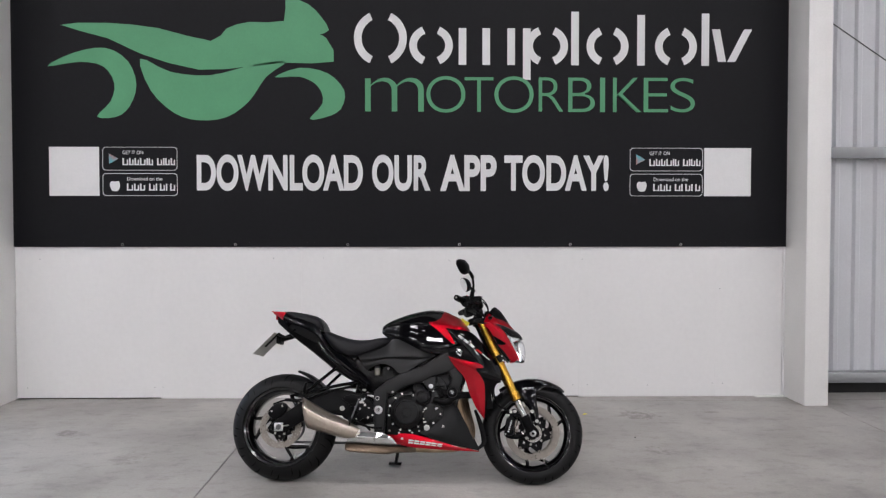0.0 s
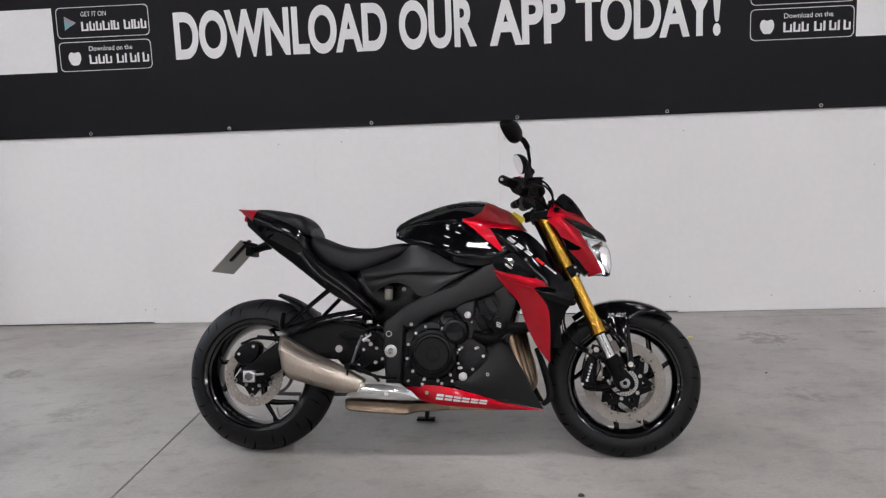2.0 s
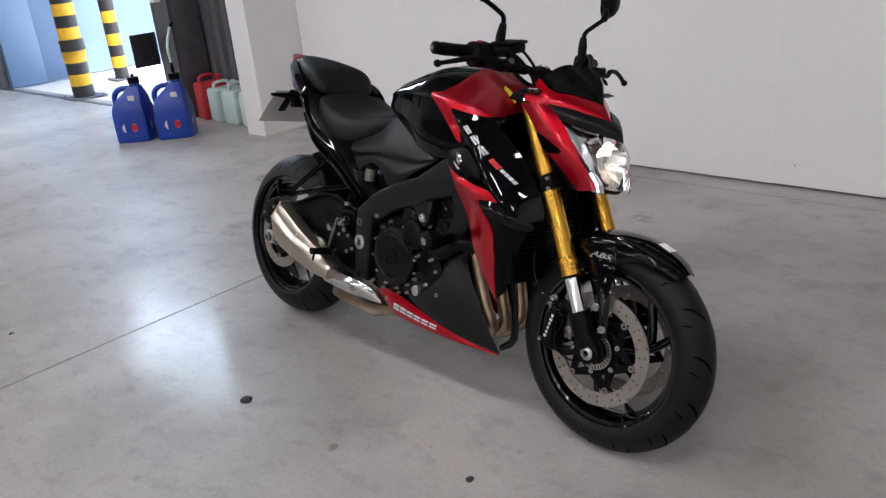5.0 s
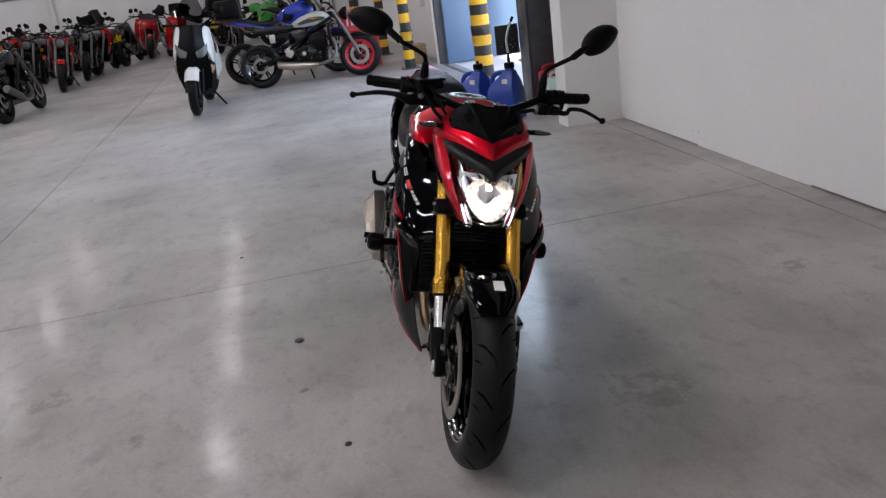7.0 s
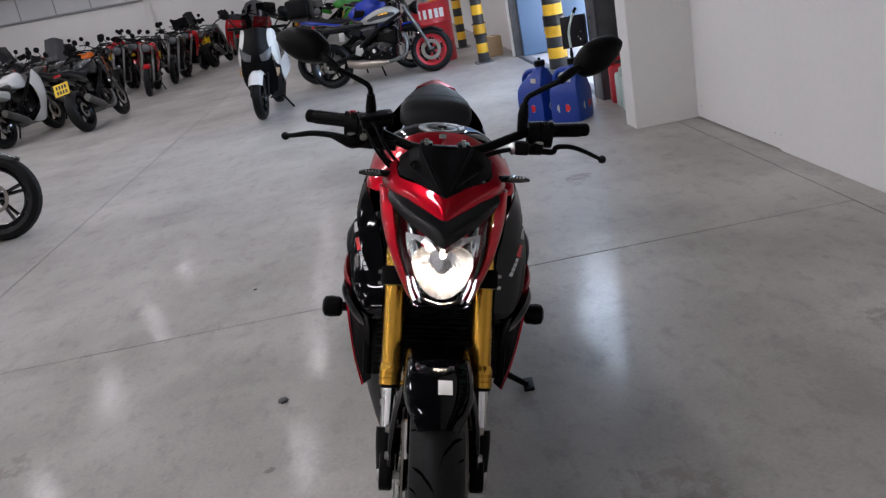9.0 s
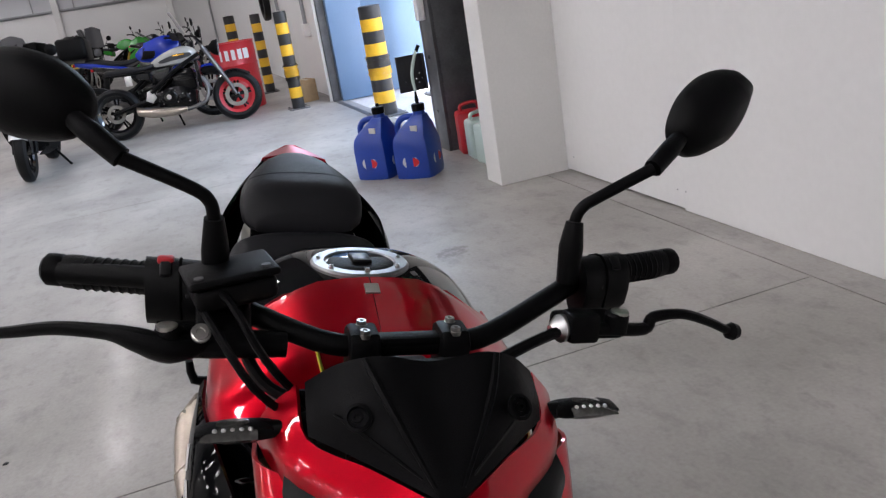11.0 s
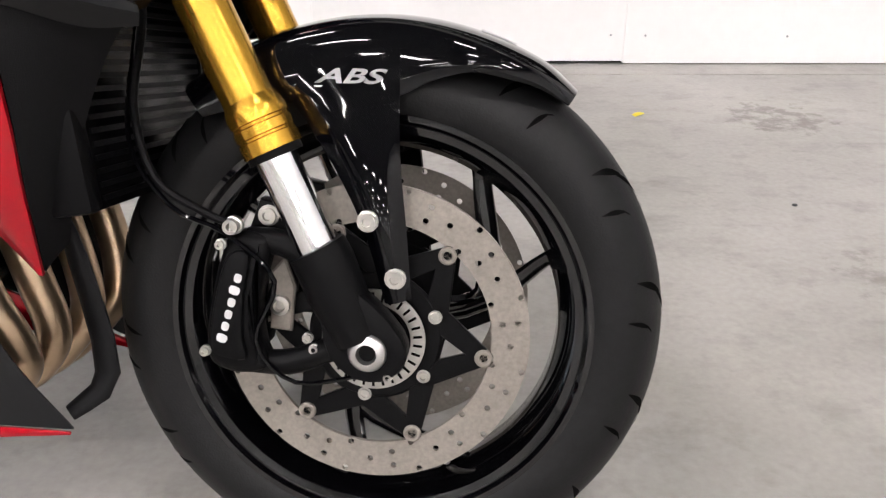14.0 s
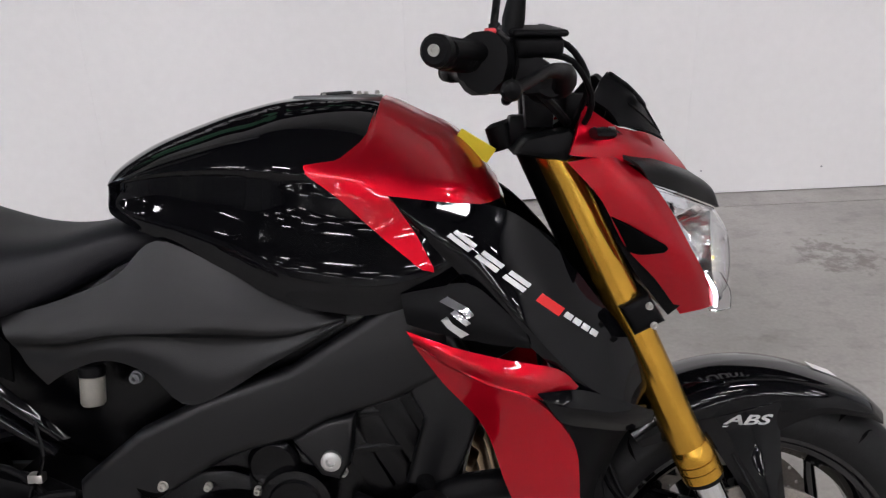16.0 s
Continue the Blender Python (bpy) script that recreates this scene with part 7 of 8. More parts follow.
def fuel_jug(x, y, rz, hose):
    """Square blue racing fuel jug with a moulded handle, black cap and round badge."""
    ju = thing("fuel_jug", "blue square plastic fuel jug with black cap" + (" and filler hose" if hose else ""), "fuel jug", pose(x, y, 0, 0, 0, rz), "blue fuel jugs")
    h = 0.40
    rows = []
    for z, w in ((0.0, 0.126), (0.012, 0.137), (0.12, 0.139), (0.23, 0.137), (0.29, 0.124), (0.345, 0.098), (0.39, 0.066), (0.425, 0.044)):
        c = w * 0.82
        ox = 0.0 if z < 0.3 else (z - 0.3) * 0.45
        rows.append([(ox + a * w if abs(a) == 1 else ox + a * c, b * w if abs(b) == 1 else b * c, z) for a, b in ((1, -0.8), (1, 0.8), (0.8, 1), (-0.8, 1), (-1, 0.8), (-1, -0.8), (-0.8, -1), (0.8, -1))])
    part("body", surface(rows, 3, 2, True, True), BLUE_PLASTIC, ju)
    part("handle", tube([(-0.118, 0, 0.25), (-0.125, 0, 0.35), (-0.075, 0, 0.405), (0.03, 0, 0.415)], 0.022, 10, 4), BLUE_PLASTIC, ju)
    part("neck", lathe([(0.043, 0.42), (0.040, 0.45), (0.036, 0.46)], (0.055, 0, 0), (0, 0, 1), 20), BLUE_PLASTIC, ju)
    part("cap", lathe([(0.045, 0.45), (0.046, 0.49), (0.040, 0.497), (0.012, 0.5), (0.012, 0.52), (0.001, 0.522)], (0.055, 0, 0), (0, 0, 1), 20), MATTE, ju, "black screw cap")
    for q, w, ox_, m_ in ((0.0, 0.062, 0.0, WHITE_MARK), (0.0012, 0.042, 0.022, RED_MARK)):
        part("badge", prism([(ox_ + w * math.cos(a), 0.12 + 0.75 * w * math.sin(a)) for a in np.linspace(0, 2 * math.pi, 20, endpoint=False)], -0.1425 - q, -0.136), m_, ju)
        part("badge", moved(prism([(ox_ + w * math.cos(a), 0.12 + 0.75 * w * math.sin(a)) for a in np.linspace(0, 2 * math.pi, 20, endpoint=False)], -0.1425 - q, -0.136), pose(0, 0, 0, 0, 0, 90)), m_, ju)
    part("level_label", box(0.02, 0.07, -0.110, -0.100, 0.325, 0.365), WHITE_MARK, ju)
    if hose:
        part("hose", tube([(0.055, 0, 0.515), (0.055, 0, 0.56), (0.058, 0, 0.60)], [0.016, 0.010, 0.008], 8, 2), MATTE, ju)
        part("clear_hose", tube([(0.056, 0, 0.58), (0.052, 0.0, 0.70), (0.085, 0.02, 0.82), (0.10, 0.03, 0.85)], 0.011, 10, 4), CLEAR_PLASTIC, ju)
        part("hose_tip", tube([(0.095, 0.028, 0.84), (0.115, 0.04, 0.88)], 0.013, 8, 1), MATTE, ju)
    return ju


fuel_jug(-4.17, 6.80, 42, False)
fuel_jug(-3.93, 7.02, 48, True)


def jerrycan(x, y, rz, material, label, h=0.33):
    ca = thing("jerrycan", label, "jerrycan", pose(x, y, 0, 0, 0, rz), "plastic cans beside the doorway")
    part("body", box(-0.13, 0.13, -0.085, 0.085, 0, h * 0.86, 0.025, 3), material, ca)
    part("handle", tube([(-0.09, 0, h * 0.84), (-0.08, 0, h * 0.98), (0.03, 0, h * 1.0), (0.05, 0, h * 0.84)], 0.014, 10, 4), material, ca)
    part("cap", lathe([(0.024, h * 0.85), (0.024, h * 0.97), (0.018, h * 0.985), (0.001, h * 0.985)], (0.09, 0, 0), (0, 0, 1), 16), material, ca)
    part("rib", box(-0.10, 0.10, -0.0875, -0.083, h * 0.2, h * 0.62, 0.003), material, ca)
    return ca


jerrycan(-4.24, 7.58, 80, RED_PLASTIC, "red plastic jerrycan on the floor", 0.37)
jerrycan(-4.02, 7.57, 84, CLEAR_PLASTIC, "milky green plastic water can")
jerrycan(-3.80, 7.56, 96, CLEAR_PLASTIC, "milky green plastic water can")
jerrycan(-3.56, 7.57, 88, CLEAR_PLASTIC, "milky green plastic water can")

flap = thing("wall_box", "black sheet-metal bracket plate on the door guide", "bracket")
part("plate", box(-4.735, -4.725, 7.19, 7.415, 0.47, 0.75, 0.003), BLACK_PAINT, flap)
part("fixing_leg", box(-4.735, -4.70, 7.405, 7.419, 0.47, 0.75, 0.002), BLACK_PAINT, flap)
for q in ((7.34, 0.56), (7.37, 0.60), (7.39, 0.56), (7.25, 0.55), (7.36, 0.53)):
    part("rivet", lathe([(0.008, 0), (0.005, 0.003), (0.001, 0.004)], (-4.725, q[0], q[1]), (1, 0, 0), 8), STEEL_BRIGHT, flap)
sock = thing("switch_box", "white plastic switch box with a hanging black cable", "switch")
part("box", box(-4.58, -4.50, 7.36, 7.419, 1.0, 1.16, 0.008), WHITE_STEEL, sock)
part("cable", tube([(-4.54, 7.39, 1.15), (-4.60, 7.37, 1.25), (-4.58, 7.35, 1.36), (-4.48, 7.35, 1.36), (-4.46, 7.37, 1.26), (-4.52, 7.39, 1.18)], 0.008, 8, 4), MATTE, sock)
trunk = thing("cable_trunking", "grey vertical cable conduit on the wall", "conduit", group="wall conduits")
part("pipe", tube([(-9.9, 7.48, 0.9), (-9.9, 7.48, 6.5)], 0.025, 10, 1), RAIL, trunk)
part("box", box(-9.98, -9.82, 7.43, 7.52, 0.78, 0.95, 0.01), WHITE_STEEL, trunk)
copy_thing(trunk, pose(-2.2, 0, 0.2))

drum_ = thing("oil_drum", "red steel oil drum with white bars", "drum", pose(-10.0, 6.46, 0))
part("body", lathe([(0.28, 0), (0.29, 0.01), (0.29, 0.28), (0.30, 0.295), (0.29, 0.31), (0.29, 0.57), (0.30, 0.585), (0.29, 0.60), (0.29, 0.86), (0.295, 0.88), (0.285, 0.88), (0.28, 0.865), (0.001, 0.865)], (0, 0, 0), (0, 0, 1), 36), RED_PLASTIC, drum_)
for k, w in enumerate((0.075, 0.055, 0.05, 0.05, 0.03)):
    a = radians(28 - 17 * k)
    part("bar", moved(box(0.2905, 0.293, -w / 2, w / 2, 0.66, 0.79), Matrix.Rotation(a, 4, "Z")), BANNER_WHITE, drum_)
carton = thing("cardboard_box", "brown cardboard carton on the floor", "box", pose(-9.35, 7.2, 0, 0, 0, 12))
part("carton", box(-0.16, 0.16, -0.11, 0.11, 0, 0.28, 0.004), mat("brown_card", (0.33, 0.21, 0.11), 0.8, wear=0.15, wear_scale=9, grain=0.06), carton)
part("tape", box(-0.161, 0.161, -0.025, 0.025, 0.279, 0.2815), mat("parcel_tape", (0.42, 0.30, 0.16), 0.3, grain=0.05, wear=0.1), carton)
helmet_wall = thing("wall_disc", "round dark tyre hung on the wall", "tyre", pose(-13.0, 7.42, 1.3))
part("tyre", torus_lathe([(0.30, 0), (0.285, 0.05), (0.24, 0.06), (0.20, 0.05), (0.20, -0.05), (0.24, -0.06), (0.285, -0.05)], seg=36), RUBBER, helmet_wall)


# ---- parked motorcycles ----
PAINT = {n: mat(n + "_bike_paint", c, 0.25, spec=0.3, coat=0.5, wear=0.05, wear_scale=6, grain=0.03) for n, c in (("red", (0.36, 0.006, 0.010)), ("black", (0.006, 0.006, 0.007)), ("white", (0.62, 0.62, 0.61)), ("blue", (0.008, 0.03, 0.32)), ("green", (0.03, 0.28, 0.03)),
         ("orange", (0.55, 0.12, 0.01)), ("silver", (0.30, 0.295, 0.28)))}
PLATE_Y = mat("yellow_plate", (0.78, 0.52, 0.02), 0.35, wear=0.05, grain=0.03)
LAMP_OFF = mat("unlit_lamp_glass", (0.11, 0.115, 0.125), 0.12, coat=1, wear=0.2, wear_scale=30, grain=0.05)


DARK_EXHAUST = mat("dull_exhaust_steel", (0.16, 0.155, 0.15), 0.4, metal=0.8, wear=0.2, wear_scale=8, grain=0.06)


def parked_bike(label, color, m, style="naked", rim="black", tank_color=None, group="parked motorcycles", plate=True):
    """A standing motorcycle: wheels, forks, tank, seat, engine, bars, lamp, exhaust; style gives its bodywork."""
    bk = thing("parked_motorcycle", label, "motorcycle", m, group)
    paint = PAINT[color]
    tankp = PAINT[tank_color or color]
    rimm = {"black": RIM, "red": RED_PLASTIC, "silver": ALLOY}[rim]
    retro_ = style == "retro"
    cruiser, sport, tall = style == "cruiser", style == "sport", style == "tourer"
    fx, rx = (0.80, -0.80) if cruiser else (0.72, -0.72)
    fr = 0.33 if cruiser or tall else 0.30
    for nm, x, r, w in (("front", fx, fr, 0.06), ("rear", rx, 0.31, 0.085)):
        wh = new(nm + "_wheel")
        wh.parent = bk
        wh.location = (x, 0, r)
        part("tyre", torus_lathe([(r, 0), (r - 0.012, w * 0.65), (r - 0.05, w), (r - 0.085, w * 0.8), (r - 0.085, -w * 0.8), (r - 0.05, -w), (r - 0.012, -w * 0.65)], seg=32), RUBBER, wh)
        part("rim", torus_lathe([(r - 0.078, w * 0.8), (r - 0.10, w * 0.55), (r - 0.124, w * 0.4), (r - 0.124, -w * 0.4), (r - 0.10, -w * 0.55), (r - 0.078, -w * 0.8)], seg=32), RIM if rim == "red" and nm == "rear" else rimm, wh)
        part("hub", lathe([(0.02, -0.07), (0.04, -0.06), (0.04, 0.06), (0.02, 0.07)], seg=14), RIM, wh)
        for k in range(10):
            a = 2 * math.pi * (k // 2) / 5 + (0.12 if k % 2 else -0.12)
            part("spoke", tube([(0.03 * math.sin(a), 0, 0.03 * math.cos(a)), ((r - 0.11) * math.sin(a + 0.1), 0, (r - 0.11) * math.cos(a + 0.1))], 0.014, 6, 1), (rimm if rim != "red" else RIM), wh)
        part("brake_disc", torus_lathe(ring(0.115 if cruiser else 0.14 if nm == "front" else 0.11, 0.09 if nm == "front" else 0.07, 0.0025, 0.001), (0, -0.075, 0), seg=28), DISC, wh)
    hx, hz = (0.30, 1.02) if cruiser else (0.43, 0.93)
    for s in (-1, 1):
        part("fork", tube([(hx, s * 0.10, hz), (fx - 0.04, s * 0.10, fr + 0.12), (fx, s * 0.10, fr)], [0.024, 0.024, 0.018], 10, 1), CHROME if cruiser else DARK_EXHAUST, bk)
        part("mirror", joined(tube([(hx - 0.02, s * 0.2, hz + 0.08), (hx - 0.02, s * 0.27, hz + 0.22)], 0.006, 6, 1), lathe([(0.001, -0.012), (0.045, -0.01), (0.05, 0), (0.03, 0.014), (0.001, 0.018)], (hx - 0.03, s * 0.30, hz + 0.26), (1, 0, 0), 14)), MATTE, bk)
    part("handlebar", tube([(hx - 0.12, -0.38, hz + 0.10), (hx - 0.05, -0.2, hz + 0.11), (hx, 0, hz + 0.05), (hx - 0.05, 0.2, hz + 0.11), (hx - 0.12, 0.38, hz + 0.10)], 0.014, 8, 3), MATTE, bk)
    z0 = -0.10 if cruiser else (0.06 if tall else 0.0)
    if retro_:
        part("fuel_tank", pad([-0.20, -0.14, -0.02, 0.12, 0.25, 0.34, 0.37], [0.05, 0.095, 0.130, 0.145, 0.140, 0.10, 0.05], [0.845, 0.875, 0.925, 0.962, 0.960, 0.915, 0.87], [0.80, 0.775, 0.765, 0.765, 0.775, 0.80, 0.835], 0.008), tankp, bk)
        part("tank_stripe", surface([[(-0.08, -0.128, 0.835), (0.05, -0.146, 0.870), (0.18, -0.152, 0.885), (0.29, -0.138, 0.875)], [(-0.10, -0.122, 0.815), (0.05, -0.146, 0.842), (0.18, -0.151, 0.853), (0.30, -0.132, 0.852)], [(-0.06, -0.128, 0.800), (0.05, -0.142, 0.812), (0.18, -0.146, 0.822), (0.27, -0.135, 0.832)]], 4, 4, thick=0.003), BLACK_PAINT, bk)
        part("tank_badge", box(0.08, 0.22, -0.1565, -0.150, 0.858, 0.878, 0.002), GOLD, bk, "gold badge bar")
        part("seat", pad([-0.76, -0.70, -0.50, -0.30, -0.17], [0.08, 0.115, 0.13, 0.13, 0.09], [0.815, 0.83, 0.825, 0.815, 0.825], [0.765, 0.755, 0.755, 0.755, 0.78], 0.008), SEAT, bk)
        part("side_cover", prism([(-0.22, 0.74), (0.02, 0.75), (-0.02, 0.62), (-0.16, 0.60)], -0.14, 0.14, 0.012), paint, bk)
        part("rear_frame", tube([(0.0, -0.12, 0.74), (-0.35, -0.13, 0.735), (-0.74, -0.10, 0.75)], 0.014, 8, 3), MATTE, bk)
        part("pannier_guard", box(-0.52, -0.44, -0.165, -0.14, 0.60, 0.72, 0.008), ALLOY, bk)
    else:
        part("fuel_tank", pad([-0.12, -0.04, 0.10, 0.22, 0.33], [0.08, 0.13, 0.15, 0.13, 0.06], [0.88 + z0, 0.94 + z0, 0.98 + z0, 0.97 + z0, 0.88 + z0], [0.82 + z0, 0.76 + z0, 0.74 + z0, 0.76 + z0, 0.82 + z0], 0.01), tankp, bk)
        part("seat", pad([-0.74, -0.60, -0.40, -0.22, -0.08], [0.08, 0.11, 0.13, 0.12, 0.08], [0.90 + z0, 0.90 + z0, 0.84 + z0, 0.82 + z0, 0.85 + z0], [0.84 + z0, 0.82 + z0, 0.77 + z0, 0.76 + z0, 0.80 + z0], 0.01), SEAT, bk)
    if tall:
        for s in (-1, 1):
            part("side_cowl", surface([[(0.42, s * 0.10, 1.08), (0.25, s * 0.17, 1.10), (0.02, s * 0.16, 1.04)], [(0.45, s * 0.16, 0.98), (0.28, s * 0.20, 0.98), (0.0, s * 0.17, 0.95)], [(0.40, s * 0.17, 0.80), (0.24, s * 0.18, 0.82), (0.05, s * 0.15, 0.86)]], 4, 4, thick=0.006), tankp, bk)
            part("knee_pad", surface([[(0.12, s * 0.176, 0.99), (0.0, s * 0.172, 0.98)], [(0.14, s * 0.186, 0.90), (-0.02, s * 0.165, 0.90)], [(0.10, s * 0.17, 0.84), (-0.06, s * 0.15, 0.85)]], 3, 3, thick=0.02), MATTE, bk)
    part("tail", surface([[(x, -w, t), (x, 0, t + 0.01), (x, w, t), (x, w * 0.7, b), (x, -w * 0.7, b)] for x, w, t, b in ((-0.88, 0.03, 0.90 + z0, 0.86 + z0), (-0.70, 0.10, 0.86 + z0, 0.80 + z0), (-0.45, 0.12, 0.79 + z0, 0.70 + z0), (-0.25, 0.11, 0.74 + z0, 0.64 + z0))], 2, 2, True, True), paint, bk)
    part("tail_lamp", box(-0.905, -0.875, -0.05, 0.05, 0.85 + z0, 0.885 + z0, 0.006), TAIL_RED, bk)
    part("engine", joined(prism([(-0.2, 0.28), (-0.22, 0.46), (-0.05, 0.52), (0.10, 0.52), (0.26, 0.44), (0.24, 0.26), (0.0, 0.2)], -0.14, 0.14, 0.02), prism([(0.0, 0.52), (0.05, 0.72), (0.26, 0.70), (0.28, 0.46), (0.12, 0.44)], -0.12, 0.12, 0.01)), ENGINE, bk)
    for k in range(4):
        part("cylinder_fin", prism([(-0.005 + 0.012 * k, 0.545 + 0.035 * k), (0.265, 0.525 + 0.035 * k), (0.265, 0.533 + 0.035 * k), (-0.003 + 0.012 * k, 0.553 + 0.035 * k)], -0.135, 0.135), ENGINE, bk)
    part("engine_cover", lathe([(0.095, -0.02), (0.095, 0.02), (0.08, 0.032), (0.05, 0.034), (0.045, 0.028), (0.001, 0.028)], (-0.06, -0.14, 0.40), (0, -1, 0), 24), ENGINE, bk)
    part("cover_boss", lathe([(0.03, 0), (0.028, 0.008), (0.001, 0.009)], (-0.06, -0.168, 0.40), (0, -1, 0), 16), ALLOY, bk)
    part("engine_cover", lathe([(0.06, -0.02), (0.06, 0.02), (0.045, 0.03), (0.001, 0.03)], (0.12, -0.14, 0.36), (0, -1, 0), 20), ENGINE, bk)
    for q in ((-0.14, 0.33), (-0.13, 0.47), (0.02, 0.47), (0.03, 0.33), (0.17, 0.32), (0.18, 0.40), (0.10, 0.42)):
        part("cover_bolt", bolt((q[0], -0.142, q[1]), 0.007, 0.01), ZINC, bk)
    part("radiator", box(0.31, 0.35, -0.14, 0.14, 0.46, 0.78, 0.008), ENGINE, bk)
    part("footpeg_plate", prism([(-0.30, 0.50), (-0.24, 0.52), (-0.20, 0.42), (-0.26, 0.36), (-0.33, 0.40)], -0.165, -0.150, 0.004), ALLOY if style == "retro" else MATTE, bk)
    part("frame", joined(tube([(0.38, -0.12, 0.85), (0.05, -0.17, 0.68), (-0.25, -0.15, 0.48)], 0.025, 8, 2), tube([(0.38, 0.12, 0.85), (0.05, 0.17, 0.68), (-0.25, 0.15, 0.48)], 0.025, 8, 2)), MATTE, bk)
    part("swingarm", joined(tube([(-0.22, -0.11, 0.42), (rx, -0.12, 0.31)], 0.028, 8, 1), tube([(-0.22, 0.11, 0.42), (rx, 0.12, 0.31)], 0.028, 8, 1)), MATTE, bk)
    if retro_:
        part("exhaust", joined(tube([(0.33, -0.06, 0.60), (0.40, -0.09, 0.46), (0.36, -0.12, 0.30), (0.22, -0.14, 0.24), (0.05, -0.14, 0.22)], 0.024, 10, 3)), DARK_EXHAUST, bk)
        part("muffler", surface([[(x, y0, t_), (x, y0 - 0.05, t_ + 0.004), (x, y0 - 0.075, (t_ + b_) / 2), (x, y0 - 0.05, b_), (x, y0, b_)] for x, y0, t_, b_ in ((0.12, -0.13, 0.25, 0.20), (-0.05, -0.12, 0.27, 0.185), (-0.30, -0.11, 0.30, 0.20), (-0.46, -0.11, 0.335, 0.25))], 3, 2, True, True), TITAN, bk)
    else:
      part("exhaust", joined(tube([(0.36, -0.08, 0.55), (0.38, -0.1, 0.34), (0.20, -0.12, 0.22), (-0.2, -0.15, 0.23)], 0.024, 10, 3), tube([(-0.18, -0.16, 0.23), (-0.35, -0.19, 0.30), (-0.74, -0.20, 0.36 if cruiser else 0.46)], [0.03, 0.05, 0.055], 14, 2)), CHROME if cruiser else DARK_EXHAUST, bk)
    part("front_mudguard", surface([[(fx + (fr + 0.018) * math.cos(a) - (0.03 if abs(y) > 0.05 else 0) * math.cos(a), y, fr + (fr + 0.018) * math.sin(a) - (0.03 if abs(y) > 0.05 else 0) * math.sin(a)) for y in (-0.07, -0.04, 0, 0.04, 0.07)] for a in np.radians((50, 75, 100, 130))], 3, 2, thick=0.004), paint, bk)
    part("side_stand", tube([(-0.05, 0.12, 0.25), (-0.02, 0.24, 0.065)], 0.012, 8, 1), MATTE, bk)
    if sport:
        for s in (-1, 1):
            part("fairing", surface([[(0.62, s * 0.06, 0.95), (0.45, s * 0.19, 0.98), (0.20, s * 0.21, 0.78)], [(0.70, s * 0.08, 0.82), (0.50, s * 0.23, 0.78), (0.22, s * 0.23, 0.60)], [(0.55, s * 0.15, 0.55), (0.40, s * 0.22, 0.48), (0.15, s * 0.21, 0.38)], [(0.40, s * 0.10, 0.24), (0.20, s * 0.15, 0.20), (-0.12, s * 0.16, 0.22)]], 3, 3, thick=0.006), paint, bk)
            part("headlamp", surface([[(0.70, s * 0.03, 0.88), (0.66, s * 0.09, 0.885), (0.61, s * 0.14, 0.90)], [(0.712, s * 0.03, 0.85), (0.675, s * 0.10, 0.85), (0.625, s * 0.15, 0.87)]], 3, 3, thick=0.006), LAMP_OFF, bk)
        part("nose", surface([[(0.60, -0.10, 0.96), (0.64, 0, 0.97), (0.60, 0.10, 0.96)], [(0.69, -0.09, 0.86), (0.74, 0, 0.85), (0.69, 0.09, 0.86)], [(0.66, -0.09, 0.76), (0.70, 0, 0.74), (0.66, 0.09, 0.76)]], 3, 3, thick=0.006), paint, bk)
        part("screen", surface([[(0.42, -0.12, 1.10), (0.44, 0, 1.13), (0.42, 0.12, 1.10)], [(0.60, -0.12, 0.965), (0.65, 0, 0.975), (0.60, 0.12, 0.965)]], 3, 3, thick=0.003), mat("smoked_screen", (0.03, 0.03, 0.035), 0.08, coat=1, wear=0.05, grain=0.02), bk)
    else:
        part("headlamp", joined(lathe([(0.03, -0.10), (0.085, -0.05), (0.095, 0.0), (0.09, 0.012)], (hx + 0.17, 0, hz - 0.03), (1, 0, -0.1), 22)), MATTE if not cruiser else CHROME, bk)
        part("lamp_glass", lathe([(0.088, 0.0), (0.07, 0.016), (0.001, 0.024)], (hx + 0.172, 0, hz - 0.03), (1, 0, -0.1), 22), LAMP_OFF, bk)
        for s in (() if retro_ else (-1, 1)):
            part("radiator_cowl", surface([[(0.42, s * 0.17, 0.82), (0.30, s * 0.20, 0.84)], [(0.42, s * 0.18, 0.62), (0.32, s * 0.20, 0.60)], [(0.38, s * 0.15, 0.44), (0.33, s * 0.16, 0.44)]], 3, 3, thick=0.006), paint, bk)
    if tall:
        part("screen", surface([[(0.40, -0.15, 1.36), (0.42, 0, 1.40), (0.40, 0.15, 1.36)], [(0.55, -0.17, 1.0), (0.60, 0, 1.0), (0.55, 0.17, 1.0)]], 3, 3, thick=0.003), mat("tinted_screen", (0.05, 0.05, 0.055), 0.1, coat=1, wear=0.1, grain=0.02), bk)
        part("top_box", box(-1.02, -0.66, -0.22, 0.22, 0.98, 1.26, 0.05, 3), MATTE, bk)
        for s in (-1, 1):
            part("hand_guard", surface([[(hx, s * 0.24, hz + 0.16), (hx - 0.06, s * 0.40, hz + 0.16)], [(hx + 0.05, s * 0.25, hz + 0.06), (hx - 0.03, s * 0.41, hz + 0.05)]], 3, 3, thick=0.005), MATTE, bk)
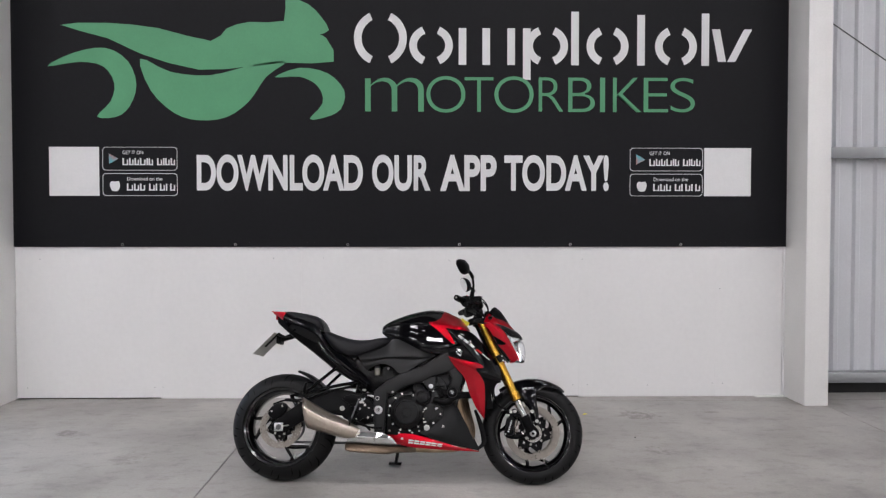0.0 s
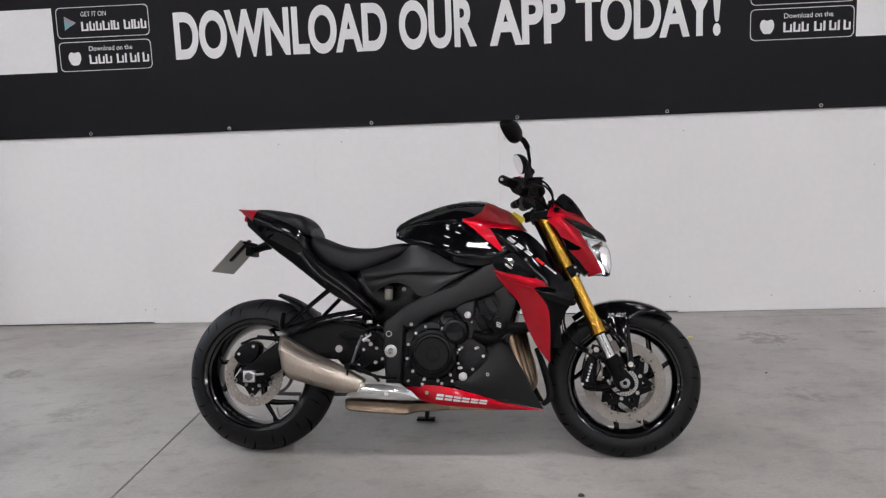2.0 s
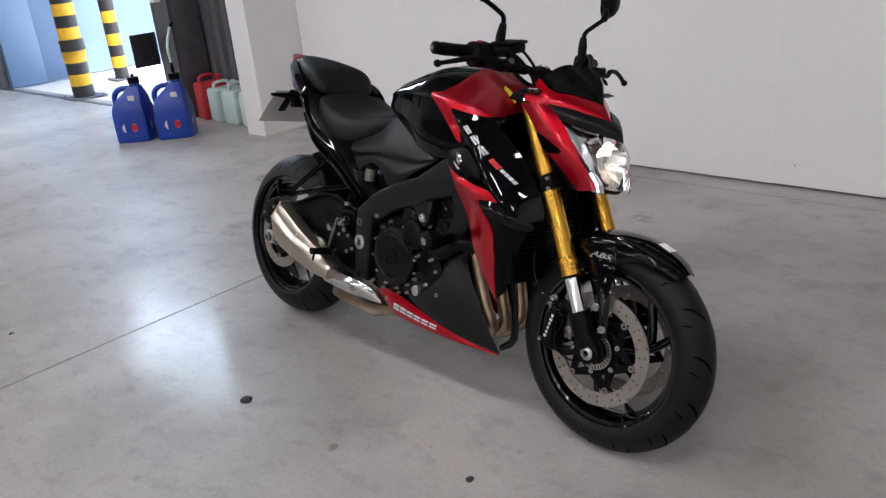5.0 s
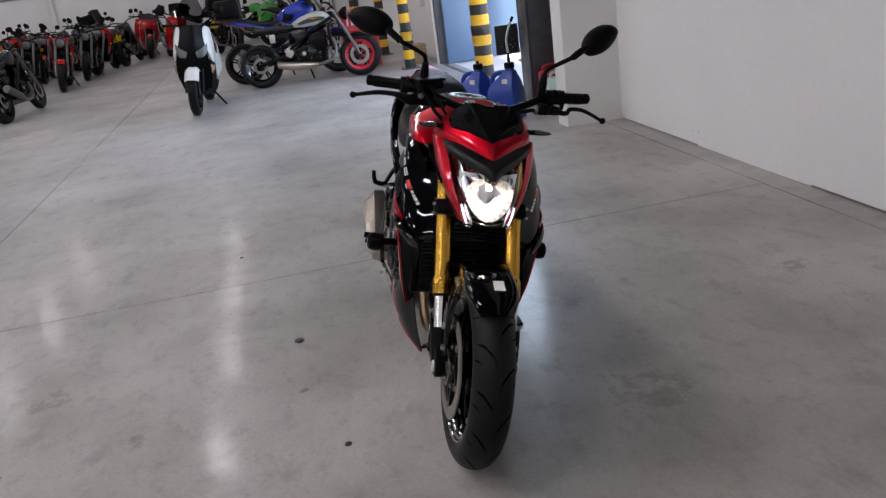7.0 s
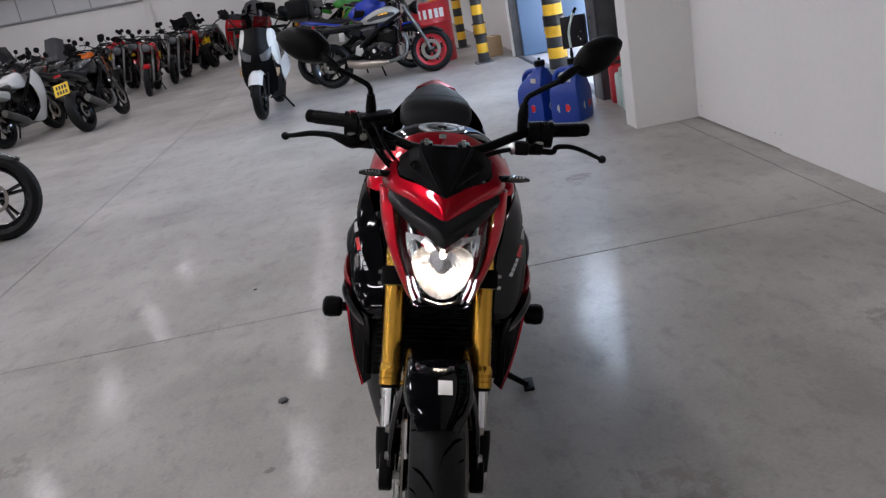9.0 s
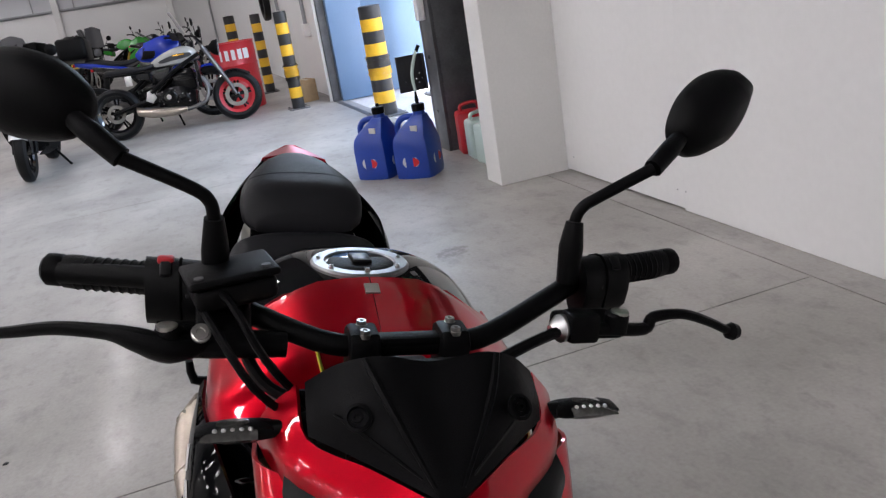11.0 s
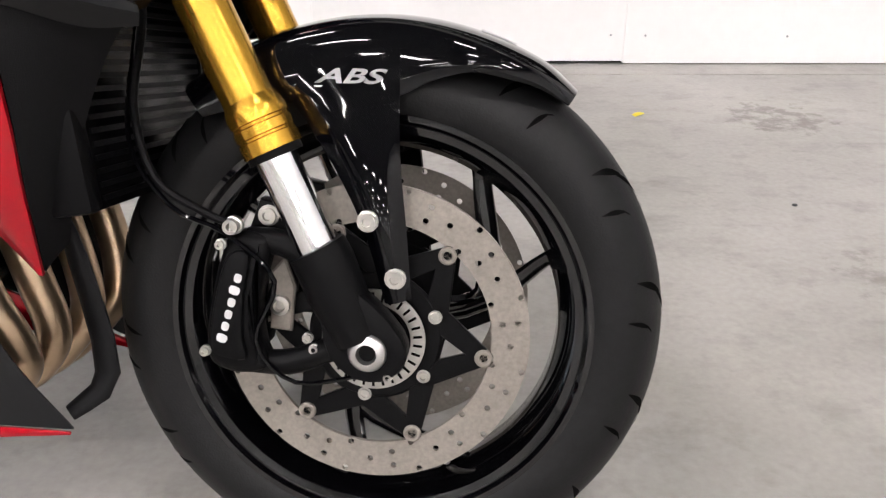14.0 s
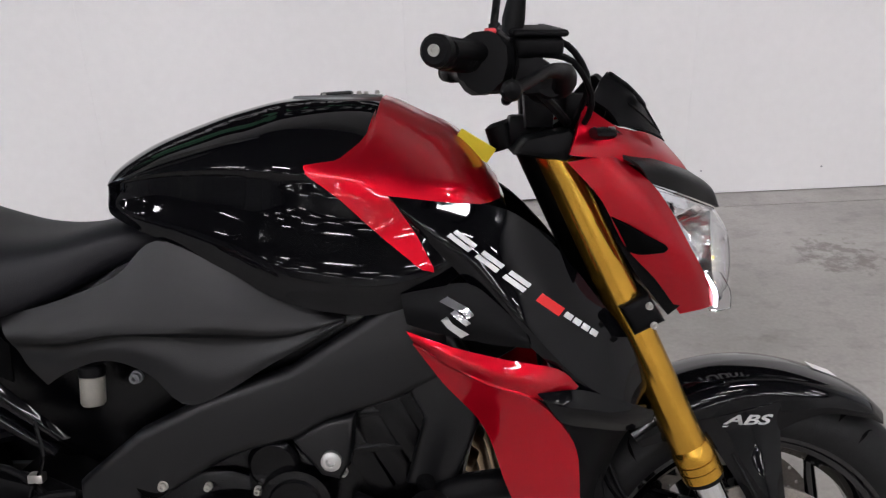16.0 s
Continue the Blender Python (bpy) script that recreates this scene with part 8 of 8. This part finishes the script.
    if plate:
        pl = part("number_plate", moved(box(-0.0015, 0.0015, -0.114, 0.114, -0.09, 0.09), pose(-0.95, 0, 0.68, 0, 25, 0)), PLATE_Y, bk)
        for zz in (0.035, -0.04):
            for k in range(4):
                part("bar", moved(box(-0.0030, -0.0017, -0.08 + 0.044 * k, -0.052 + 0.044 * k, zz - 0.026, zz + 0.026), pose(-0.95, 0, 0.68, 0, 25, 0)), BLACK_PAINT, pl)
        part("plate_arm", tube([(-0.80, 0, 0.80), (-0.92, 0, 0.72)], 0.015, 6, 1), MATTE, bk)
    return bk


LEANED = -10
retro = parked_bike("silver and black retro motorcycle with red front rim", "black", pose(-8.98, 5.585, 0, LEANED, 0, 80), "retro", "red", "silver", plate=False)
parked_bike("blue and black motorcycle parked beside the retro one", "blue", pose(-9.85, 5.35, 0, LEANED, 0, 84), "tourer", "black", plate=False)
parked_bike("black cruiser motorcycle with bright brake disc", "black", pose(-3.55, 1.67, 0, LEANED, 0, 91), "cruiser", "black", plate=False)
proto = {}
for key, label, col, style, rim_, tk in (("a", "black naked motorcycle with yellow rear plate", "black", "naked", "black", None), ("b", "red naked motorcycle with black wheels", "red", "naked", "black", None), ("c", "white faired sports motorcycle", "white", "sport", "black", None),
                                         ("d", "red faired sports motorcycle", "red", "sport", "black", None), ("e", "black touring motorcycle with top box", "black", "tourer", "black", None), ("f", "orange and black naked motorcycle", "orange", "naked", "black", None), ("g", "green faired sports motorcycle", "green", "sport", "black", None)):
    proto[key] = (label, col, style, rim_, tk)
made = {}


def stand_bike(key, x, y, rz):
    m = pose(x, y, 0, LEANED, 0, rz)
    if key in made:
        return copy_thing(made[key], m)
    label, col, style, rim_, tk = proto[key]
    made[key] = parked_bike(label, col, m, style, rim_, tk, "rows of parked motorcycles")
    return made[key]


ROW_A = [("a", -10.40, 1.24, 172), ("b", -14.10, 1.05, 6), ("a", -15.95, 1.20, 4), ("b", -17.2, 1.32, -4), ("a", -18.6, 1.75, 174), ("d", -20.1, 1.95, 8), ("d", -21.7, 1.6, 5), ("a", -23.2, 1.9, 170)]
ROW_B = [("c", -10.25, 0.15, 171), ("a", -11.9, 0.30, 168), ("e", -12.9, -0.30, 12), ("f", -14.4, 0.0, 174), ("a", -15.6, 0.10, 8), ("b", -16.9, 0.1, 4), ("a", -18.2, 0.35, 172), ("a", -19.6, 0.4, -6), ("a", -21.2, 0.3, 5), ("e", -22.6, 0.5, 175)]
ROW_C = [("a", -9.3, -0.95, 170), ("e", -10.8, -1.1, 12), ("c", -12.0, -1.35, 175), ("b", -13.6, -1.2, -5), ("a", -15.0, -1.2, 174), ("f", -16.5, -1.15, 8), ("a", -18.0, -1.1, 5), ("d", -19.5, -1.0, 172), ("a", -21.0, -1.1, 4)]
ROW_D = [("e", -9.8, -2.3, 10), ("a", -11.4, -2.4, 172), ("d", -13.0, -2.4, 6), ("a", -14.6, -2.35, 5), ("e", -16.2, -2.4, 174), ("f", -17.9, -2.3, 2), ("a", -19.6, -2.4, 170)]
ROW_E = [("e", -19.6, 3.55, 60), ("g", -20.6, 4.75, 75), ("a", -21.6, 5.4, 80), ("e", -16.8, 4.1, 20), ("a", -17.6, 5.9, 82), ("d", -18.4, 2.75, 12)]
for key, x, y, rz in ROW_A + ROW_B + ROW_C + ROW_D + ROW_E:
    stand_bike(key, x, y, rz + random.uniform(-4, 4))

# ---- white scooter ----
sc = thing("scooter", "white and black maxi scooter on its side stand", "scooter", pose(-8.05, 4.06, 0, -6, 0, -3))
WHITE_BODY = PAINT["white"]
for nm, x, w in (("front_wheel", 0.70, 0.058), ("rear_wheel", -0.72, 0.07)):
    wh = new(nm)
    wh.parent = sc
    wh.location = (x, 0, 0.285)
    part("tyre", torus_lathe([(0.285, 0), (0.275, w * 0.65), (0.24, w), (0.20, w * 0.8), (0.20, -w * 0.8), (0.24, -w), (0.275, -w * 0.65)], seg=32), RUBBER, wh)
    part("rim", torus_lathe([(0.205, w * 0.8), (0.17, w * 0.4), (0.17, -w * 0.4), (0.205, -w * 0.8)], seg=32), RIM, wh)
    for k in range(5):
        a = 2 * math.pi * k / 5
        part("spoke", tube([(0.03 * math.sin(a), 0, 0.03 * math.cos(a)), (0.175 * math.sin(a), 0, 0.175 * math.cos(a))], 0.014, 6, 1), RIM, wh)
for s in (-1, 1):
    part("fork", tube([(0.45, s * 0.095, 0.75), (0.70, s * 0.095, 0.285)], 0.024, 10, 1), MATTE, sc)
    part("front_panel", surface([[(0.42, s * 0.13, 1.04), (0.38, s * 0.18, 1.05), (0.30, s * 0.21, 1.02)], [(0.53, s * 0.150, 0.90), (0.48, s * 0.205, 0.88), (0.36, s * 0.240, 0.86)], [(0.56, s * 0.190, 0.76), (0.51, s * 0.235, 0.74), (0.36, s * 0.255, 0.72)], [(0.52, s * 0.215, 0.66), (0.48, s * 0.235, 0.63), (0.34, s * 0.245, 0.61)]], 4, 4, thick=0.008), WHITE_BODY, sc)
    part("leg_shield", surface([[(0.51, s * 0.205, 0.65), (0.34, s * 0.240, 0.60)], [(0.47, s * 0.20, 0.50), (0.30, s * 0.235, 0.46)], [(0.38, s * 0.15, 0.33), (0.22, s * 0.19, 0.30)]], 3, 3, thick=0.008), MATTE, sc)
    part("headlamp", surface([[(0.645, s * 0.05, 0.765), (0.635, s * 0.12, 0.80), (0.575, s * 0.19, 0.86)], [(0.655, s * 0.06, 0.715), (0.645, s * 0.13, 0.735), (0.592, s * 0.19, 0.80)], [(0.64, s * 0.07, 0.69), (0.63, s * 0.14, 0.70), (0.60, s * 0.18, 0.74)]], 3, 3, thick=0.008), LAMP_OFF, sc)
    part("indicator", surface([[(0.545, s * 0.205, 0.60), (0.51, s * 0.25, 0.59)], [(0.535, s * 0.21, 0.54), (0.505, s * 0.24, 0.53)], [(0.51, s * 0.205, 0.49), (0.495, s * 0.22, 0.49)]], 3, 3, thick=0.008), mat("amber_lens", (0.42, 0.28, 0.16), 0.15, coat=1, wear=0.1, grain=0.05), sc)
    part("lower_panel", surface([[(0.45, s * 0.17, 0.46), (0.1, s * 0.24, 0.36)], [(0.40, s * 0.14, 0.30), (0.1, s * 0.2, 0.24)], [(0.30, s * 0.05, 0.2), (0.1, s * 0.1, 0.18)]], 3, 3, thick=0.008), MATTE, sc)
    part("side_panel", surface([[(0.15, s * 0.20, 0.62), (-0.35, s * 0.22, 0.72), (-0.85, s * 0.12, 0.86)], [(0.15, s * 0.24, 0.40), (-0.35, s * 0.26, 0.52), (-0.80, s * 0.15, 0.70)]], 3, 3, thick=0.008), WHITE_BODY, sc)
    part("mirror", joined(tube([(0.36, s * 0.22, 1.06), (0.38, s * 0.32, 1.20)], 0.008, 6, 1), lathe([(0.001, -0.012), (0.055, -0.01), (0.06, 0), (0.03, 0.02), (0.001, 0.024)], (0.38, s * 0.35, 1.24), (1, 0, 0), 14)), MATTE, sc)
    part("handgrip", tube([(0.30, s * 0.16, 1.06), (0.26, s * 0.36, 1.06)], 0.017, 8, 1), MATTE, sc)
part("nose", surface([[(0.40, -0.14, 1.06), (0.50, 0, 1.08), (0.40, 0.14, 1.06)], [(0.53, -0.15, 0.88), (0.62, 0, 0.88), (0.53, 0.15, 0.88)], [(0.58, -0.19, 0.70), (0.65, 0, 0.68), (0.58, 0.19, 0.70)], [(0.50, -0.21, 0.48), (0.55, 0, 0.46), (0.50, 0.21, 0.48)], [(0.38, -0.17, 0.30), (0.42, 0, 0.26), (0.38, 0.17, 0.30)]], 4, 4, thick=0.01), MATTE, sc)
part("front_mudguard", surface([[(0.70 + (0.305 - (0.04 if abs(y) > 0.05 else 0)) * math.cos(a), y, 0.285 + (0.305 - (0.04 if abs(y) > 0.05 else 0)) * math.sin(a)) for y in (-0.085, -0.05, 0, 0.05, 0.085)] for a in np.radians((35, 65, 95, 125))], 3, 2, thick=0.006), WHITE_BODY, sc)
part("screen", surface([[(0.26, -0.10, 1.36), (0.28, 0, 1.39), (0.26, 0.10, 1.36)], [(0.34, -0.16, 1.22), (0.38, 0, 1.23), (0.34, 0.16, 1.22)], [(0.41, -0.15, 1.06), (0.49, 0, 1.07), (0.41, 0.15, 1.06)]], 3, 3, thick=0.004), glass("smoked_screen_glass", (0.22, 0.22, 0.24), 0.02, 1.1), sc, "smoked wind screen")
part("seat", pad([-0.85, -0.60, -0.35, -0.10, 0.05], [0.08, 0.15, 0.17, 0.15, 0.10], [0.92, 0.92, 0.84, 0.80, 0.78], [0.82, 0.78, 0.70, 0.68, 0.70], 0.015), SEAT, sc)
part("floor_tunnel", box(-0.05, 0.42, -0.14, 0.14, 0.25, 0.62, 0.05, 3), MATTE, sc)
part("engine", box(-0.70, -0.10, -0.13, 0.13, 0.20, 0.52, 0.05, 3), ENGINE, sc)
part("side_stand", tube([(-0.02, 0.14, 0.22), (0.06, 0.30, 0.04)], 0.013, 8, 1), MATTE, sc)

# ---- lorry in the yard ----
lorry = thing("lorry", "pale grey flatbed lorry parked in the yard", "lorry", pose(-14.5, 17.0, -0.012, 0, 0, 12))
LORRY = mat("grey_lorry_paint", (0.5, 0.52, 0.55), 0.4, wear=0.1, wear_scale=2, grain=0.04)
part("bed", box(-4.5, 3.0, -1.2, 1.2, 1.05, 1.25, 0.03), LORRY, lorry)
part("cab", box(3.1, 4.9, -1.2, 1.2, 0.6, 2.9, 0.15, 3), LORRY, lorry)
part("chassis", box(-4.3, 4.0, -0.5, 0.5, 0.6, 1.05, 0.02), DARK_STEEL, lorry)
part("headboard", box(2.9, 3.05, -1.2, 1.2, 1.25, 2.4, 0.02), LORRY, lorry)
part("windscreen", box(4.86, 4.93, -1.0, 1.0, 1.8, 2.6, 0.03), mat("dark_glass", (0.03, 0.035, 0.04), 0.08, coat=1, grain=0.02, wear=0.05), lorry)
for x in (-3.6, -2.4, 3.9):
    for s in (-1, 1):
        wh = new("wheel")
        wh.parent = lorry
        wh.location = (x, s * 1.05, 0.5)
        part("tyre", torus_lathe([(0.5, 0), (0.49, 0.13), (0.38, 0.15), (0.29, 0.12), (0.29, -0.12), (0.38, -0.15), (0.49, -0.13)], seg=32), RUBBER, wh)
        part("hub", lathe([(0.30, -0.10), (0.27, 0.02), (0.16, -0.04), (0.15, 0.06), (0.06, 0.09), (0.001, 0.09)], (0, 0, 0), (0, s, 0), 24), WHITE_STEEL, wh)
for x in np.arange(-4.4, 2.9, 1.2):
    part("side_board", box(x, x + 1.17, -1.22, -1.18, 1.25, 1.62, 0.01), LORRY, lorry)

# small scraps on the floor
for x, y, r in ((0.835, 5.035, 0.012), (-0.03, 4.92, 0.02), (0.56, 3.9, 0.008), (1.9, 6.4, 0.007), (-1.3, 4.66, 0.010)):
    bm = bmesh.new()
    bmesh.ops.create_icosphere(bm, subdivisions=2, radius=r)
    for v in bm.verts:
        v.co *= 1 + 0.35 * noise.noise(v.co * 90 + Vector((x, y, 0)) * 10)
        v.co.z = max(v.co.z * 0.35, -r * 0.2)
    solid("floor_scrap", moved(bm, Matrix.Translation((0, 0, r * 0.2))), BLACK_PAINT, "small dark crumb of dirt on the concrete", "debris", m=pose(x, y, 0), group="dirt on the floor")
solid("leaf_scrap", surface([[(-0.02, -0.01, 0.001), (0, -0.014, 0.006), (0.02, -0.006, 0.002)], [(-0.022, 0, 0.004), (0, 0, 0.010), (0.024, 0, 0.004)], [(-0.016, 0.01, 0.001), (0, 0.013, 0.005), (0.018, 0.007, 0.001)]], 3, 3, thick=0.0008), TAG, "small yellow scrap of paper on the concrete", "litter", m=pose(1.68, 7.1, 0.0005, 0, 0, 30))

# ---- floor slabs between saw cuts, last ----
def floor_slabs():
    xs = [FAR, -21.0, -15.2, -9.45, -5.1, -0.86, 3.76, EAST]
    ys = [SOUTH, -26.6, -20.7, -14.8, -8.8, -2.9, 3.02, 7.6]
    cut = 0.003
    for i in range(len(xs) - 1):
        for j in range(len(ys) - 1):
            part("slab", box(xs[i] + cut, xs[i + 1] - cut, ys[j] + cut, ys[j + 1] - cut, -0.06, 0.0, 0.0015, 1), CONCRETE, floor_ob)
    part("slab", box(3.6, EAST, 7.6 + cut, 7.99, -0.06, 0.0), CONCRETE, floor_ob)
    part("slab", box(-3.4, 3.6, 7.6 + cut, 7.79, -0.06, 0.0), CONCRETE, floor_ob)
    part("slab", box(-4.69, -3.4, 7.6 + cut, 7.76, -0.06, 0.0), CONCRETE, floor_ob)


floor_slabs()
